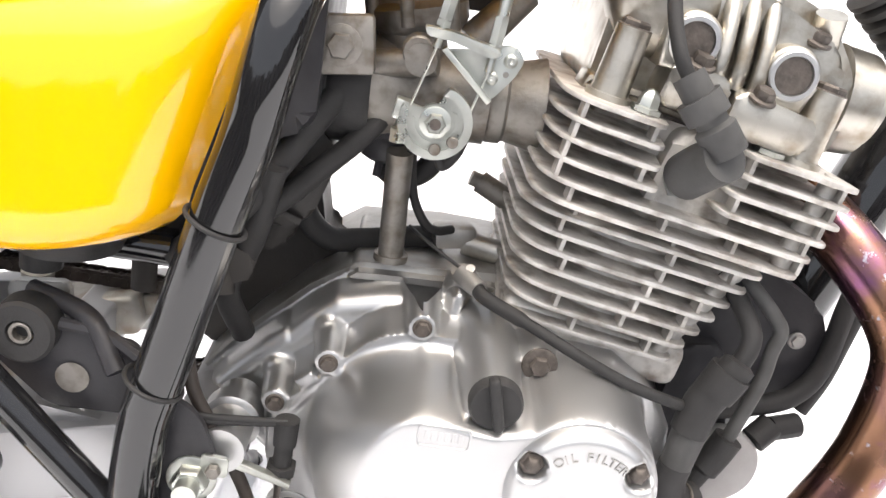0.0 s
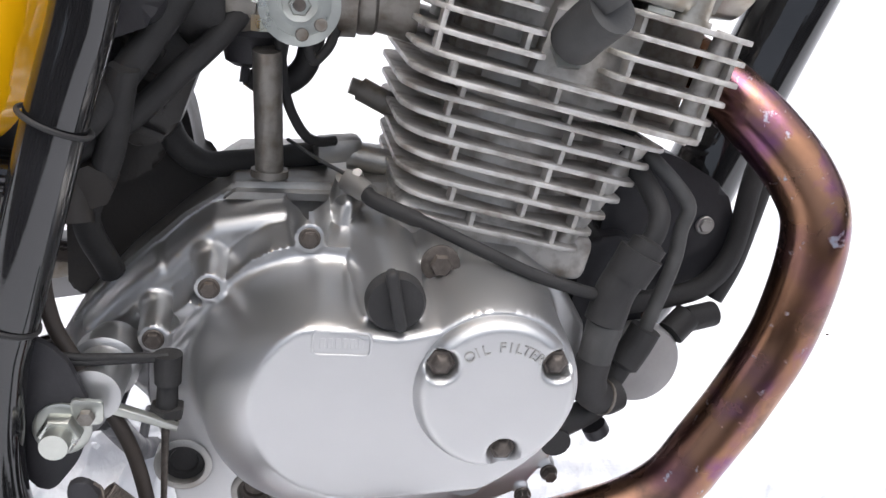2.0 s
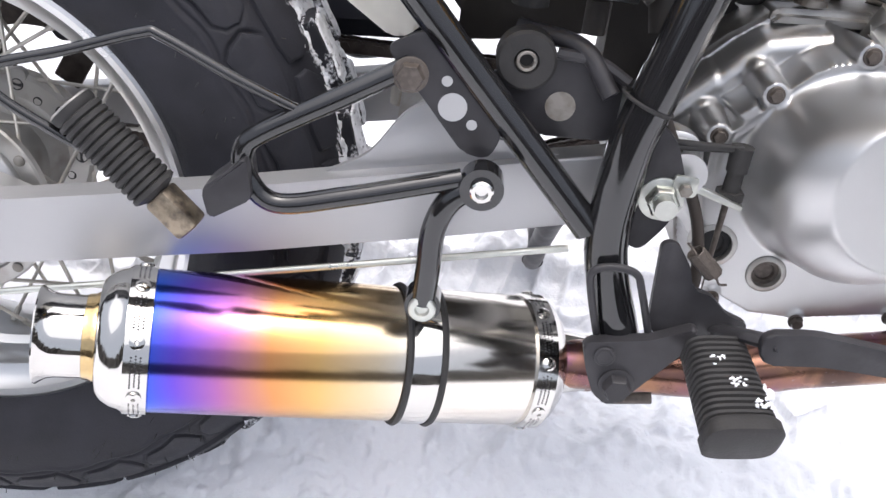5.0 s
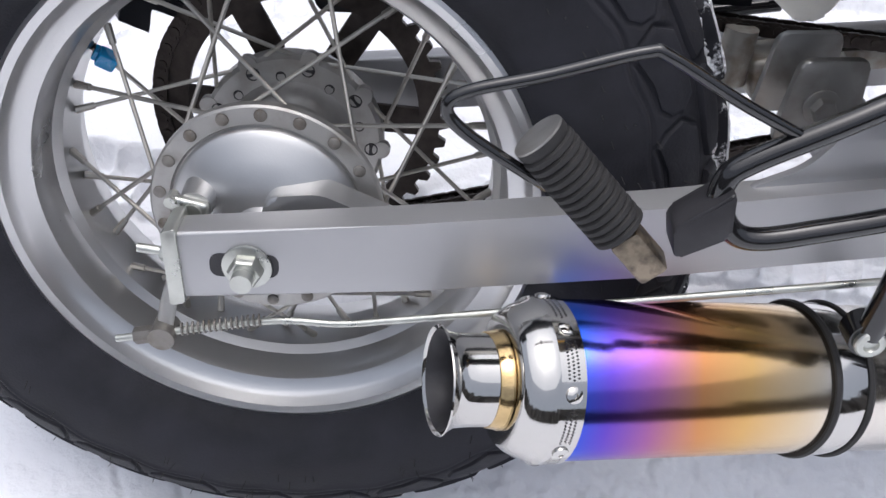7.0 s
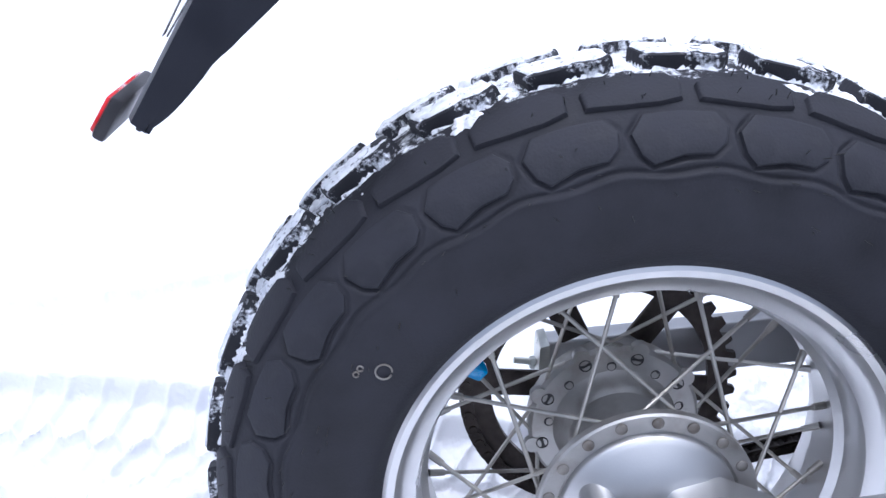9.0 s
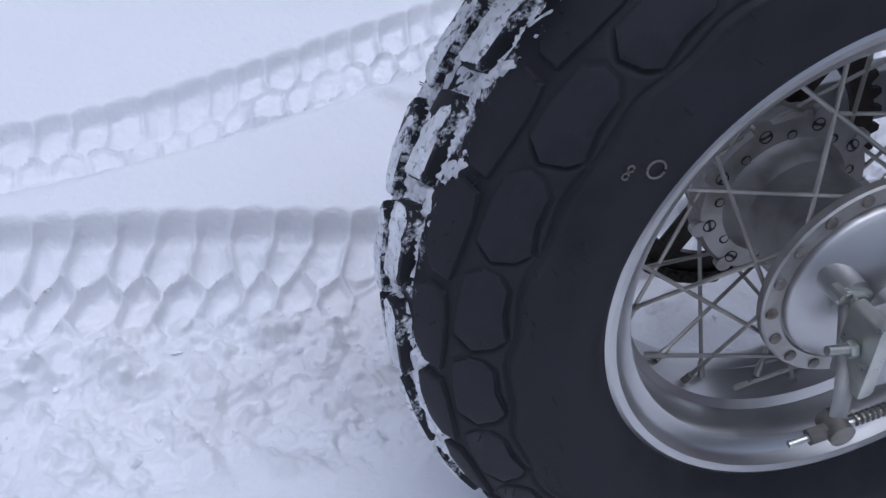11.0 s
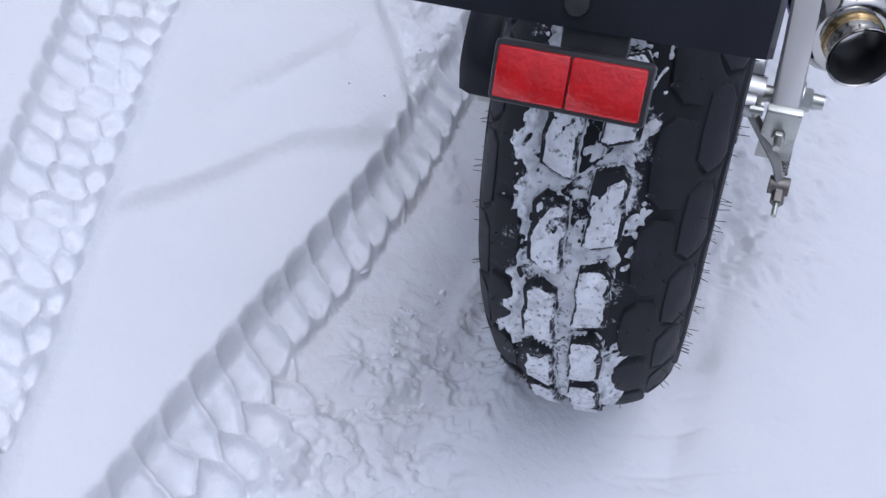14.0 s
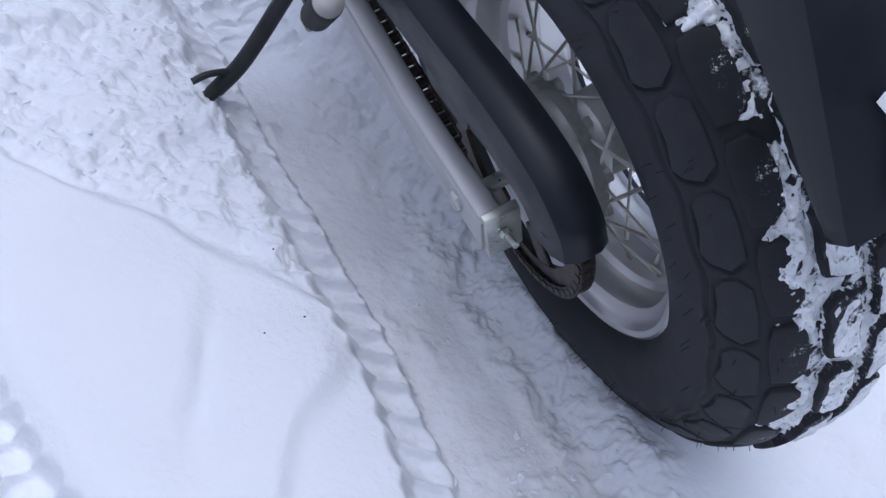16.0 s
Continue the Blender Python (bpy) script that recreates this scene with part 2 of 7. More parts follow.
def vnoise(x, y, seed=0):
    ix, iy = np.floor(x), np.floor(y)
    fx, fy = x - ix, y - iy
    fx, fy = fx * fx * (3 - 2 * fx), fy * fy * (3 - 2 * fy)
    a, b, c, d = lattice(ix, iy, seed), lattice(ix + 1, iy, seed), lattice(ix, iy + 1, seed), lattice(ix + 1, iy + 1, seed)
    return (a * (1 - fx) + b * fx) * (1 - fy) + (c * (1 - fx) + d * fx) * fy - 0.5


def fbm(x, y, octaves=4, seed=0):
    s, a = 0, 1.0
    for k in range(octaves):
        s = s + a * vnoise(x * 2 ** k, y * 2 ** k, seed + k)
        a *= 0.5
    return s


def step(a, b, x):
    t = np.clip((x - a) / (b - a), 0, 1)
    return t * t * (3 - 2 * t)

# ---- snow-covered ground: one sheet to the horizon, with ruts, tread prints and crumbs ----
def rut_edge(x):
    return 0.235 - 0.10 * np.minimum(x, 0) + 0.012 * fbm(x * 2.2, x * 0, 2, 5)


def bank_end(y):
    return 0.136 + 1.25 * (y - 0.236)


def far_track(x):
    """The far tread track: its near and far edges."""
    on = 0.06 * np.maximum(x - 0.4, 0)
    x = np.clip(x, -0.85, 0.4)
    return 0.5376 + 0.2825 * x - 0.243 * x ** 2 - 0.375 * x ** 3 + on, 0.6612 + 0.3167 * x - 0.2765 * x ** 2 - 0.3926 * x ** 3 + on


def gap_to_line(q):
    """Distance to the nearest whole number."""
    return np.abs(q - np.round(q))


def lug_net(x, v, seed, pitch=0.0405, slant=0.4, rows=(0.05, 0.10), fork=0.022):
    """Cells pressed by tyre lugs, v across the track: distance to the walls between them, staggered from row to row."""
    u = (x + slant * v) / pitch + 0.30 * fbm(x * 6, v * 9, 2, seed) + 0.22 * fbm(x * 24, v * 24, 3, seed + 3)
    a = sum(0.5 * np.clip((v - r - 0.018 * fbm(x * 19, v * 7, 2, seed + 7)) / fork, 0, 1) for r in rows)
    return np.minimum(gap_to_line(u - a), gap_to_line(u + a)) * pitch


def walls(d, width=0.0024):
    return np.exp(-(d / width) ** 2)


def snow_height(x, y):
    h = 0.014 * fbm(x * 1.7, y * 1.7, 3, 1) + 0.003 * fbm(x * 9, y * 9, 4, 2)
    near = step(2.6, 1.6, np.hypot(x - 0.2, y - 0.2))
    edge = rut_edge(x)
    t_lo, t_hi = far_track(x)
    # bank of soft snow between the tracks
    off = x - bank_end(y) + 0.03 * fbm(x * 9, y * 9, 3, 91)
    strip = step(edge - 0.016, edge + 0.006, y) * step(t_lo + 0.01, t_lo - 0.03, y)
    bank = strip * step(0.02, -0.03, off)
    trod = strip * step(-0.01, 0.03, off) * step(1.2, 0.9, x)
    h = h + near * bank * (0.020 + 0.010 * fbm(x * 4 + 3, y * 4, 2, 7))
    # a soft trough and a ridge that cross the bank
    d1 = x - np.interp(y, [0.24, 0.2765, 0.342, 0.373, 0.396, 0.43], [0.205, 0.194, 0.149, 0.096, 0.029, -0.02]) + 0.01 * fbm(x * 12, y * 12, 2, 33)
    d2 = x - np.interp(y, [0.22, 0.2416, 0.315, 0.347, 0.381, 0.409, 0.48], [0.04, 0.0225, -0.018, -0.07, -0.1286, -0.174, -0.26]) + 0.012 * fbm(x * 12, y * 12, 2, 35)
    worn = np.clip(0.9 + 1.2 * fbm(x * 11, y * 11, 3, 87), 0.2, 1.3)
    h = h - bank * worn * 0.012 * np.where(d1 > 0, np.exp(-(d1 / 0.034) ** 2), np.exp(-(d1 / 0.06) ** 2)) * step(0.24, 0.29, y) * step(0.47, 0.41, y)
    h = h + bank * worn * 0.012 * np.where(d2 > 0, np.exp(-(d2 / 0.05) ** 2), np.exp(-(d2 / 0.022) ** 2)) * step(0.23, 0.27, y) * step(0.49, 0.41, y)
    # rut beside the wheel: a row of rounded niches pressed into the bank, thin walls between them
    v0 = edge - y
    g = lug_net(x, v0, 41)
    cell = 1 - 2 * np.clip(g / 0.0405, 0, 0.5)
    v = v0 + 0.018 * np.sqrt(np.clip(1 - cell ** 2, 0, 1)) - 0.012
    side = step(-0.03, 0.045, y)
    behind = step(-0.24, -0.38, x)
    lobe = v0 - 0.044 - 0.013 * np.sqrt(np.clip(1 - cell ** 2, 0, 1)) + 0.006 * fbm(x * 20, y * 20, 2, 29)
    drop = -0.014 * step(-0.005, 0.014, v) - behind * 0.022 * step(0.014, 0.070, v) - (1 - behind) * (0.009 * step(0.010, 0.045, v) + 0.015 * step(-0.002, 0.008, lobe))
    tall = step(-0.010, 0.002, v0) * (step(0.066, 0.044, v0) * (1 - behind) + step(0.125, 0.09, v0) * behind)
    worn = np.clip(0.95 + 0.9 * fbm(x * 16, y * 16, 2, 27), 0.15, 1.4) * (0.5 + 0.5 * step(0.36, 0.2, x))
    dig = behind * step(0.052, 0.07, v0) * step(0.13, 0.1, v0)
    h = h + near * side * (drop * (1 - (0.72 - 4.5 * np.clip(v0, 0, 0.1)) * walls(g, 0.0036) * tall * worn) + 0.002 * walls(g, 0.0027) * tall - 0.0015 * (1 - walls(g, 0.011)) * tall - 0.006 * dig * (1 - walls(g, 0.006)) + 0.005 * tall * fbm(x * 52, y * 52, 4, 25))
    ice = near * step(edge - 0.046, edge - 0.066, y + 0.012 * fbm(x * 30, y * 30, 3, 37)) * step(0.02, 0.06, y + 0.03 * fbm(x * 14, y * 14, 3, 39)) * step(0.62, 0.45, np.abs(x - 0.0)) * (1 - 0.75 * behind)
    # the rut's floor: rough ice
    floor = step(edge - 0.05, edge - 0.07, y) * step(-0.05, 0.0, y) * near
    h = h + floor * (0.004 * fbm(x * 16, y * 16, 3, 53) + 0.008 * np.clip(fbm(x * 30, y * 30, 3, 55), 0.16, 1) + 0.012 * np.clip(fbm(x * 15, y * 15, 3, 57) - 0.1, 0, 1))
    # far tread track, pressed by the same kind of tyre
    wid = t_hi - t_lo
    w0 = t_hi - y
    g2 = lug_net(x, w0, 43, 0.0385, 0.06, (0.036, 0.078), 0.013)
    cell2 = 1 - 2 * np.clip(g2 / 0.0405, 0, 0.5)
    w = w0 + 0.009 * np.sqrt(np.clip(1 - cell2 ** 2, 0, 1)) - 0.003
    inside = step(-0.004, 0.012, w) * step(-0.004, 0.014, y - t_lo + 0.010 * np.sqrt(np.clip(1 - cell2 ** 2, 0, 1)) - 0.006)
    keep = np.clip(0.8 + 1.5 * fbm(x * 15, y * 15, 3, 47), 0.0, 1.4)
    h = h + near * inside * (-0.019 - 0.008 * step(0.0, 0.05, w) + 0.0095 * walls(g2, 0.0034) * keep - 0.0016 * (1 - walls(g2, 0.011)) + 0.004 * fbm(x * 62, y * 62, 3, 97) + 0.010 * fbm(x * 36, y * 36, 3, 9) * step(0.02, 0.05, w0) * step(0.115, 0.085, w0))
    # a third one further off
    d5 = y - 0.96 + 0.10 * x
    g5 = lug_net(x, d5 + 0.08, 49)
    h = h + near * step(0.085, 0.07, np.abs(d5)) * (-0.016 + 0.010 * walls(g5) + 0.006 * fbm(x * 30, y * 30, 3, 59))
    # prints of the same tyre ahead of the engine
    d3 = y - 0.12
    g3 = lug_net(x, d3 + 0.09, 61, 0.055, -0.3, (0.045, 0.10), 0.03)
    inside3 = step(0.092, 0.075, np.abs(d3)) * step(0.60, 0.76, x) * near
    h = h + inside3 * (-0.013 + 0.0125 * walls(g3, 0.003) * np.clip(0.8 + 1.5 * fbm(x * 14, y * 14, 3, 63), 0.0, 1.4) + 0.008 * fbm(x * 26, y * 26, 4, 23))
    # broken, trodden snow on the rut's near side and round the stand
    rough = near * (step(edge - 0.07, edge - 0.12, y) * step(-0.03, 0.03, y) * step(-0.14, -0.26, x) + 0.7 * step(0.085, 0.045, y) * step(-0.06, 0.0, y) * step(0.35, 0.15, x) * step(-0.32, -0.2, x) + 0.9 * trod
                    + 0.8 * step(0.11, 0.06, y) * step(-0.1, -0.02, y) * step(0.2, 0.4, x) * step(0.9, 0.7, x))
    bx, by = x + 0.012 * fbm(x * 20, y * 20, 2, 73), y + 0.012 * fbm(x * 20, y * 20, 2, 75)
    level = 5 * (fbm(bx * 26, by * 26, 3, 71) + 0.8)
    chunk = (np.floor(level) + step(0.72, 1.0, level - np.floor(level))) / 5 - 0.8
    h = h + np.clip(rough, 0, 1) * (0.012 + 0.018 * fbm(x * 20, y * 20, 4, 11) + 0.020 * chunk + 0.024 * np.maximum(fbm(x * 46, y * 46, 4, 13), 0.02))
    # crumbly snow under the engine and beside it
    loose = near * step(0.0, 0.12, x) * step(1.35, 1.0, x) * step(0.09, 0.04, y) * step(-0.42, -0.33, y)
    h = h + loose * (0.012 * fbm(x * 22, y * 22, 4, 93) + 0.014 * np.maximum(fbm(x * 52, y * 52, 3, 95), 0.0))
    # a shallow rut with a rough floor on the near side, and fine tread lines fanning out behind the wheel
    d4 = y + 0.205 + 0.05 * x
    low = step(0.04, 0.012, np.abs(d4)) * step(-0.3, -0.16, x)
    h = h - near * low * (0.010 - 0.008 * fbm(x * 26, y * 26, 4, 17)) + near * 0.004 * np.exp(-((d4 + 0.055) / 0.018) ** 2)
    scuff = near * step(-0.06, -0.12, y) * step(-0.85, -0.6, x)
    h = h + 1.5 * scuff * (0.004 * fbm(x * 14, y * 14, 3, 15) - 0.010 * np.clip(0.12 - np.abs(fbm(x * 16 + 9 * y, y * 9 - 6 * x, 3, 81)), 0, 1))
    q = x + 0.55 * y + 0.02 * fbm(x * 5, y * 5, 2, 83)
    h = h - near * 0.0035 * np.exp(-(gap_to_line(q / 0.055) * 0.055 / 0.003) ** 2) * step(-0.04, -0.09, y) * step(0.0, -0.1, x) * step(-0.45, -0.3, x) * np.clip(0.5 + 1.6 * fbm(x * 9, y * 9, 2, 85), 0, 1)
    # hollow where the rear tyre has sunk in
    h = h - 0.03 * step(0.2, 0.05, np.hypot(x * 0.75, (y + 0.1) * 1.6))
    return h, ice


def spaced(*bands):
    """Grid lines: bands of (from, to, step), then growing steps out to the horizon on both sides."""
    core = np.concatenate([np.arange(lo, hi, d) for lo, hi, d in bands])
    out = []
    for d in (bands[0][2], bands[-1][2]):
        grow = np.cumsum(d * 1.35 ** np.arange(1, 42))
        out.append(grow[grow < 900])
    return np.concatenate([core[0] - out[0][::-1], core, core[-1] + out[1]])


def snow_ground():
    xs = spaced((-0.95, -0.72, 0.0034), (-0.72, 0.48, 0.0022), (0.48, 0.66, 0.0034), (0.66, 1.34, 0.0028), (1.34, 1.6, 0.0045))
    ys = spaced((-0.33, -0.02, 0.0034), (-0.02, 0.30, 0.0021), (0.30, 0.42, 0.0034), (0.42, 0.74, 0.0024), (0.74, 1.08, 0.0045))
    gx, gy = np.meshgrid(xs, ys)
    gz, ice = snow_height(gx, gy)
    far = np.hypot(gx, gy)
    gz = np.where(far > 60, gz * 0, gz)
    nx, ny = len(xs), len(ys)
    me = bpy.data.meshes.new("ground")
    idx = np.arange(nx * ny).reshape(ny, nx)
    quads = np.stack([idx[:-1, :-1], idx[:-1, 1:], idx[1:, 1:], idx[1:, :-1]], -1).reshape(-1, 4)
    me.from_pydata(np.stack([gx, gy, gz], -1).reshape(-1, 3), [], quads)
    at = me.attributes.new("ice", "FLOAT", "POINT")
    at.data.foreach_set("value", ice.ravel().astype(np.float32))
    me.shade_smooth()
    m = bpy.data.materials.new("trodden_snow")
    m.use_nodes = True
    n, link = m.node_tree.nodes, m.node_tree.links.new
    b = n["Principled BSDF"]
    tc, at = n.new("ShaderNodeTexCoord"), n.new("ShaderNodeAttribute")
    at.attribute_name = "ice"
    big, fine = n.new("ShaderNodeTexNoise"), n.new("ShaderNodeTexNoise")
    big.inputs["Scale"].default_value, big.inputs["Detail"].default_value = 9, 8
    fine.inputs["Scale"].default_value, fine.inputs["Detail"].default_value = 110, 8
    for t in (big, fine):
        link(tc.outputs["Object"], t.inputs["Vector"])
    c = n.new("ShaderNodeMix")
    c.data_type = "RGBA"
    c.inputs["A"].default_value, c.inputs["B"].default_value = (0.74, 0.757, 0.795, 1), (0.80, 0.80, 0.82, 1)
    link(big.outputs["Fac"], c.inputs["Factor"])
    mul = n.new("ShaderNodeMath")
    mul.operation = "MULTIPLY"
    link(at.outputs["Fac"], mul.inputs[0])
    r = n.new("ShaderNodeMapRange")
    r.inputs["From Min"].default_value, r.inputs["From Max"].default_value = 0.25, 0.52
    link(big.outputs["Fac"], r.inputs["Value"])
    link(r.outputs[0], mul.inputs[1])
    d = n.new("ShaderNodeMix")
    d.data_type = "RGBA"
    link(mul.outputs[0], d.inputs["Factor"])
    link(c.outputs["Result"], d.inputs["A"])
    d.inputs["B"].default_value = (0.68, 0.675, 0.69, 1)
    link(d.outputs["Result"], b.inputs["Base Color"])
    ro = n.new("ShaderNodeMapRange")
    ro.inputs["To Min"].default_value, ro.inputs["To Max"].default_value = 0.85, 0.45
    link(mul.outputs[0], ro.inputs["Value"])
    link(ro.outputs[0], b.inputs["Roughness"])
    bp = n.new("ShaderNodeBump")
    bp.inputs["Strength"].default_value, bp.inputs["Distance"].default_value = 0.45, 0.005
    link(fine.outputs["Fac"], bp.inputs["Height"])
    link(bp.outputs[0], b.inputs["Normal"])
    me.materials.append(m)
    ob = new("ground", me)
    return tagged(ob, "trodden white snow with tyre ruts and icy patches", "snow", kind="structure")


snow_ground()


def snow_crumbs():
    """Loose lumps of snow in the ruts, joined."""
    rnd = random.Random(4)
    vs, fs = [], []
    ico = [(0, 0, 1), (0.9, 0, 0.3), (0.3, 0.85, 0.3), (-0.7, 0.5, 0.3), (-0.7, -0.5, 0.3), (0.3, -0.85, 0.3), (0, 0, -0.5)]
    tri = [(0, 1, 2), (0, 2, 3), (0, 3, 4), (0, 4, 5), (0, 5, 1), (6, 2, 1), (6, 3, 2), (6, 4, 3), (6, 5, 4), (6, 1, 5)]
    spots = []
    for k in range(520):
        if k < 260:
            x, y = rnd.uniform(-0.9, -0.1), rnd.gauss(0.10, 0.035)
        elif k < 470:
            y = rnd.uniform(0.23, 0.5)
            x = bank_end(y) + 0.03 + 0.5 * rnd.random() ** 1.3
        else:
            x, y = rnd.uniform(-0.7, 1.3), rnd.uniform(-0.1, 0.25)
        spots.append((x, y))
    heights = snow_height(np.array([p[0] for p in spots]), np.array([p[1] for p in spots]))[0]
    for (x, y), z in zip(spots, heights.tolist()):
        s = 0.0012 + 0.0065 * rnd.random() ** 4
        turn = Euler((rnd.uniform(-0.7, 0.7), rnd.uniform(-0.7, 0.7), rnd.random() * 6)).to_matrix()
        o = len(vs)
        for v in ico:
            w = turn @ Vector((v[0] * s * rnd.uniform(0.6, 1.6), v[1] * s * rnd.uniform(0.5, 1.2), v[2] * s * rnd.uniform(0.5, 0.9)))
            vs.append((x + w.x, y + w.y, z + w.z))
        fs += [(a + o, b + o, c + o) for a, b, c in tri]
    me = bpy.data.meshes.new("snow_crumbs")
    me.from_pydata(vs, [], fs)
    me.materials.append(SNOWC)
    tagged(new("snow_crumbs", me), "loose crumbs of broken snow scattered in the ruts", "snow", kind="stuff")


snow_crumbs()


def debris():
    """Grit on the bank."""
    rnd = random.Random(12)
    grit = mat("dark_grit", (0.05, 0.04, 0.035), 0.8, 0.0, 0.4, 200, 0.2)
    spots = [(0.197, 0.258), (0.08, 0.311), (0.084, 0.264), (0.4, 0.681), (0.222, 0.676), (0.129, 0.648), (0.077, 0.675), (1.447, 0.477)]
    for k, (x, y) in enumerate(spots):
        z = float(snow_height(np.array([x]), np.array([y]))[0][0])
        bm = B()
        bmesh.ops.create_icosphere(bm, subdivisions=1, radius=0.0028 if k in (3, 7) else 0.0015)
        for v in bm.verts:
            v.co = Vector((v.co.x * rnd.uniform(0.6, 1.8), v.co.y * rnd.uniform(0.6, 1.4), v.co.z * 0.7))
        tagged(part("grit", bm, grit, m=pose(x, y, z)), "dark crumb of grit lying on the snow", "grit", "grit on the snow")


debris()



def far_ring():
    """An unseen dark ring round the open place, far behind the eye, added for dark reflections."""
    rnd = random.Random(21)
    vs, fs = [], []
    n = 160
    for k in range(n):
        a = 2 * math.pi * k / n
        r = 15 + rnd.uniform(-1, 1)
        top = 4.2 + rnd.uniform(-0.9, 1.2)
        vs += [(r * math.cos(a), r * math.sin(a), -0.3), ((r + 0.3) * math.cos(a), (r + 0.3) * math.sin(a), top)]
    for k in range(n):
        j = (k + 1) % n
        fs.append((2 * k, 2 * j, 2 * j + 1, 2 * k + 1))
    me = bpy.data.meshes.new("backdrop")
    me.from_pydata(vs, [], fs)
    me.materials.append(mat("dark_ring", (0.07, 0.065, 0.06), 0.9, 0.0, 0.5, 1.5, 0.3, 20))
    tagged(new("backdrop", me), "unseen dark ring added round the snowy place for dark reflections", "woodland", kind="structure")


far_ring()

# ---- the motorcycle ----
bike = tagged(new("motorcycle"), "yellow and black single-cylinder motorcycle leaning on its side stand in snow", "motorcycle")
bike.matrix_basis = LEAN


def text_into(bm, s, size, m, depth=0.0006):
    """Raised lettering, its middle at the pose m (x along the line, y up, z out)."""
    cu = bpy.data.curves.new("lettering", "FONT")
    cu.body, cu.size, cu.extrude, cu.align_x, cu.align_y = s, size, depth, "CENTER", "CENTER"
    ob = bpy.data.objects.new("lettering", cu)
    me = bpy.data.meshes.new_from_object(ob)
    me.transform(m)
    bm.from_mesh(me)
    bpy.data.objects.remove(ob)
    bpy.data.meshes.remove(me)
    bpy.data.curves.remove(cu)


RIGHT = Matrix(((1, 0, 0, 0), (0, 0, -1, 0), (0, 1, 0, 0), (0, 0, 0, 1)))  # letters that face -y


def inside(x, z, pts):
    """Signed distance to an outline, below 0 inside it."""
    d = np.full(x.shape, 1e9)
    s = np.ones(x.shape)
    n = len(pts)
    for k in range(n):
        (ax, az), (bx, bz) = pts[k], pts[k - 1]
        ex, ez, wx, wz = bx - ax, bz - az, x - ax, z - az
        t = np.clip((wx * ex + wz * ez) / (ex * ex + ez * ez), 0, 1)
        d = np.minimum(d, (wx - ex * t) ** 2 + (wz - ez * t) ** 2)
        c = np.stack([z >= az, z < bz, ex * wz > ez * wx])
        s = np.where(c.all(0) | (~c).all(0), -s, s)
    return s * np.sqrt(d)


def disc(x, z, cx, cz, r):
    return np.hypot(x - cx, z - cz) - r


def bar(x, z, a, b, r):
    ex, ez = b[0] - a[0], b[1] - a[1]
    t = np.clip(((x - a[0]) * ex + (z - a[1]) * ez) / (ex * ex + ez * ez), 0, 1)
    return np.hypot(x - a[0] - ex * t, z - a[1] - ez * t) - r


def relief(bm, x0, x1, z0, z1, d, height, keep):
    """A cast shell: the face y = -height(x, z) where keep(x, z) holds."""
    xs, zs = np.arange(x0, x1, d), np.arange(z0, z1, d)
    gx, gz = np.meshgrid(xs, zs)
    h, ok = height(gx, gz), keep(gx, gz)
    for _ in range(2):
        p = np.pad(h, 1, mode="edge")
        h = (4 * h + p[:-2, 1:-1] + p[2:, 1:-1] + p[1:-1, :-2] + p[1:-1, 2:]) / 8
    verts = {}

    def v(i, j):
        if (i, j) not in verts:
            verts[i, j] = bm.verts.new((gx[i, j], -h[i, j], gz[i, j]))
        return verts[i, j]

    for i in range(len(zs) - 1):
        for j in range(len(xs) - 1):
            if ok[i, j] and ok[i + 1, j] and ok[i, j + 1] and ok[i + 1, j + 1]:
                bm.faces.new((v(i, j), v(i, j + 1), v(i + 1, j + 1), v(i + 1, j)))
    return bm


# crankcase cover with clutch dome, filter seat and bolt bosses
# the joint with the crankcase, the shoulder of the upper shelf, and the edge of the proud front face
OUTLINE = [(0.517, 0.122), (0.546, 0.156), (0.582, 0.191), (0.606, 0.209), (0.667, 0.213), (0.70, 0.212), (0.74, 0.209), (0.778, 0.205), (0.808, 0.186), (0.828, 0.16),
           (0.832, 0.12), (0.82, 0.066), (0.802, 0.038), (0.773, 0.025), (0.733, 0.014), (0.66, 0.001), (0.626, 0.002), (0.582, 0.022), (0.572, 0.07), (0.545, 0.095)]
SHOULDER_LINE = [(0.530, 0.125), (0.538, 0.134), (0.570, 0.168), (0.573, 0.167), (0.588, 0.184), (0.601, 0.195), (0.628, 0.201), (0.667, 0.207), (0.70, 0.207), (0.8, 0.17),
                 (0.8, 0.05), (0.66, 0.01), (0.59, 0.02), (0.58, 0.07), (0.55, 0.1)]
FRONT = [(0.566, 0.128), (0.580, 0.147), (0.594, 0.161), (0.601, 0.171), (0.612, 0.182), (0.621, 0.191), (0.633, 0.198), (0.651, 0.203), (0.668, 0.2025), (0.692, 0.202), (0.72, 0.207),
         (0.745, 0.205), (0.778, 0.202), (0.806, 0.183), (0.825, 0.158), (0.829, 0.12), (0.818, 0.066), (0.80, 0.039), (0.773, 0.026), (0.733, 0.015), (0.66, 0.002), (0.626, 0.003), (0.584, 0.023), (0.575, 0.07), (0.566, 0.1)]
BOLTS = [(0.655, 0.205), (0.601, 0.1725), (0.571, 0.140)]
LOW_BOLTS = [(0.596, 0.0175), (0.6625, 0.0055), (0.7295, 0.0175), (0.800, 0.040), (0.815, 0.057)]
PLUGS = [(0.588, 0.057, 0.0128), (0.631, 0.039, 0.0105)]


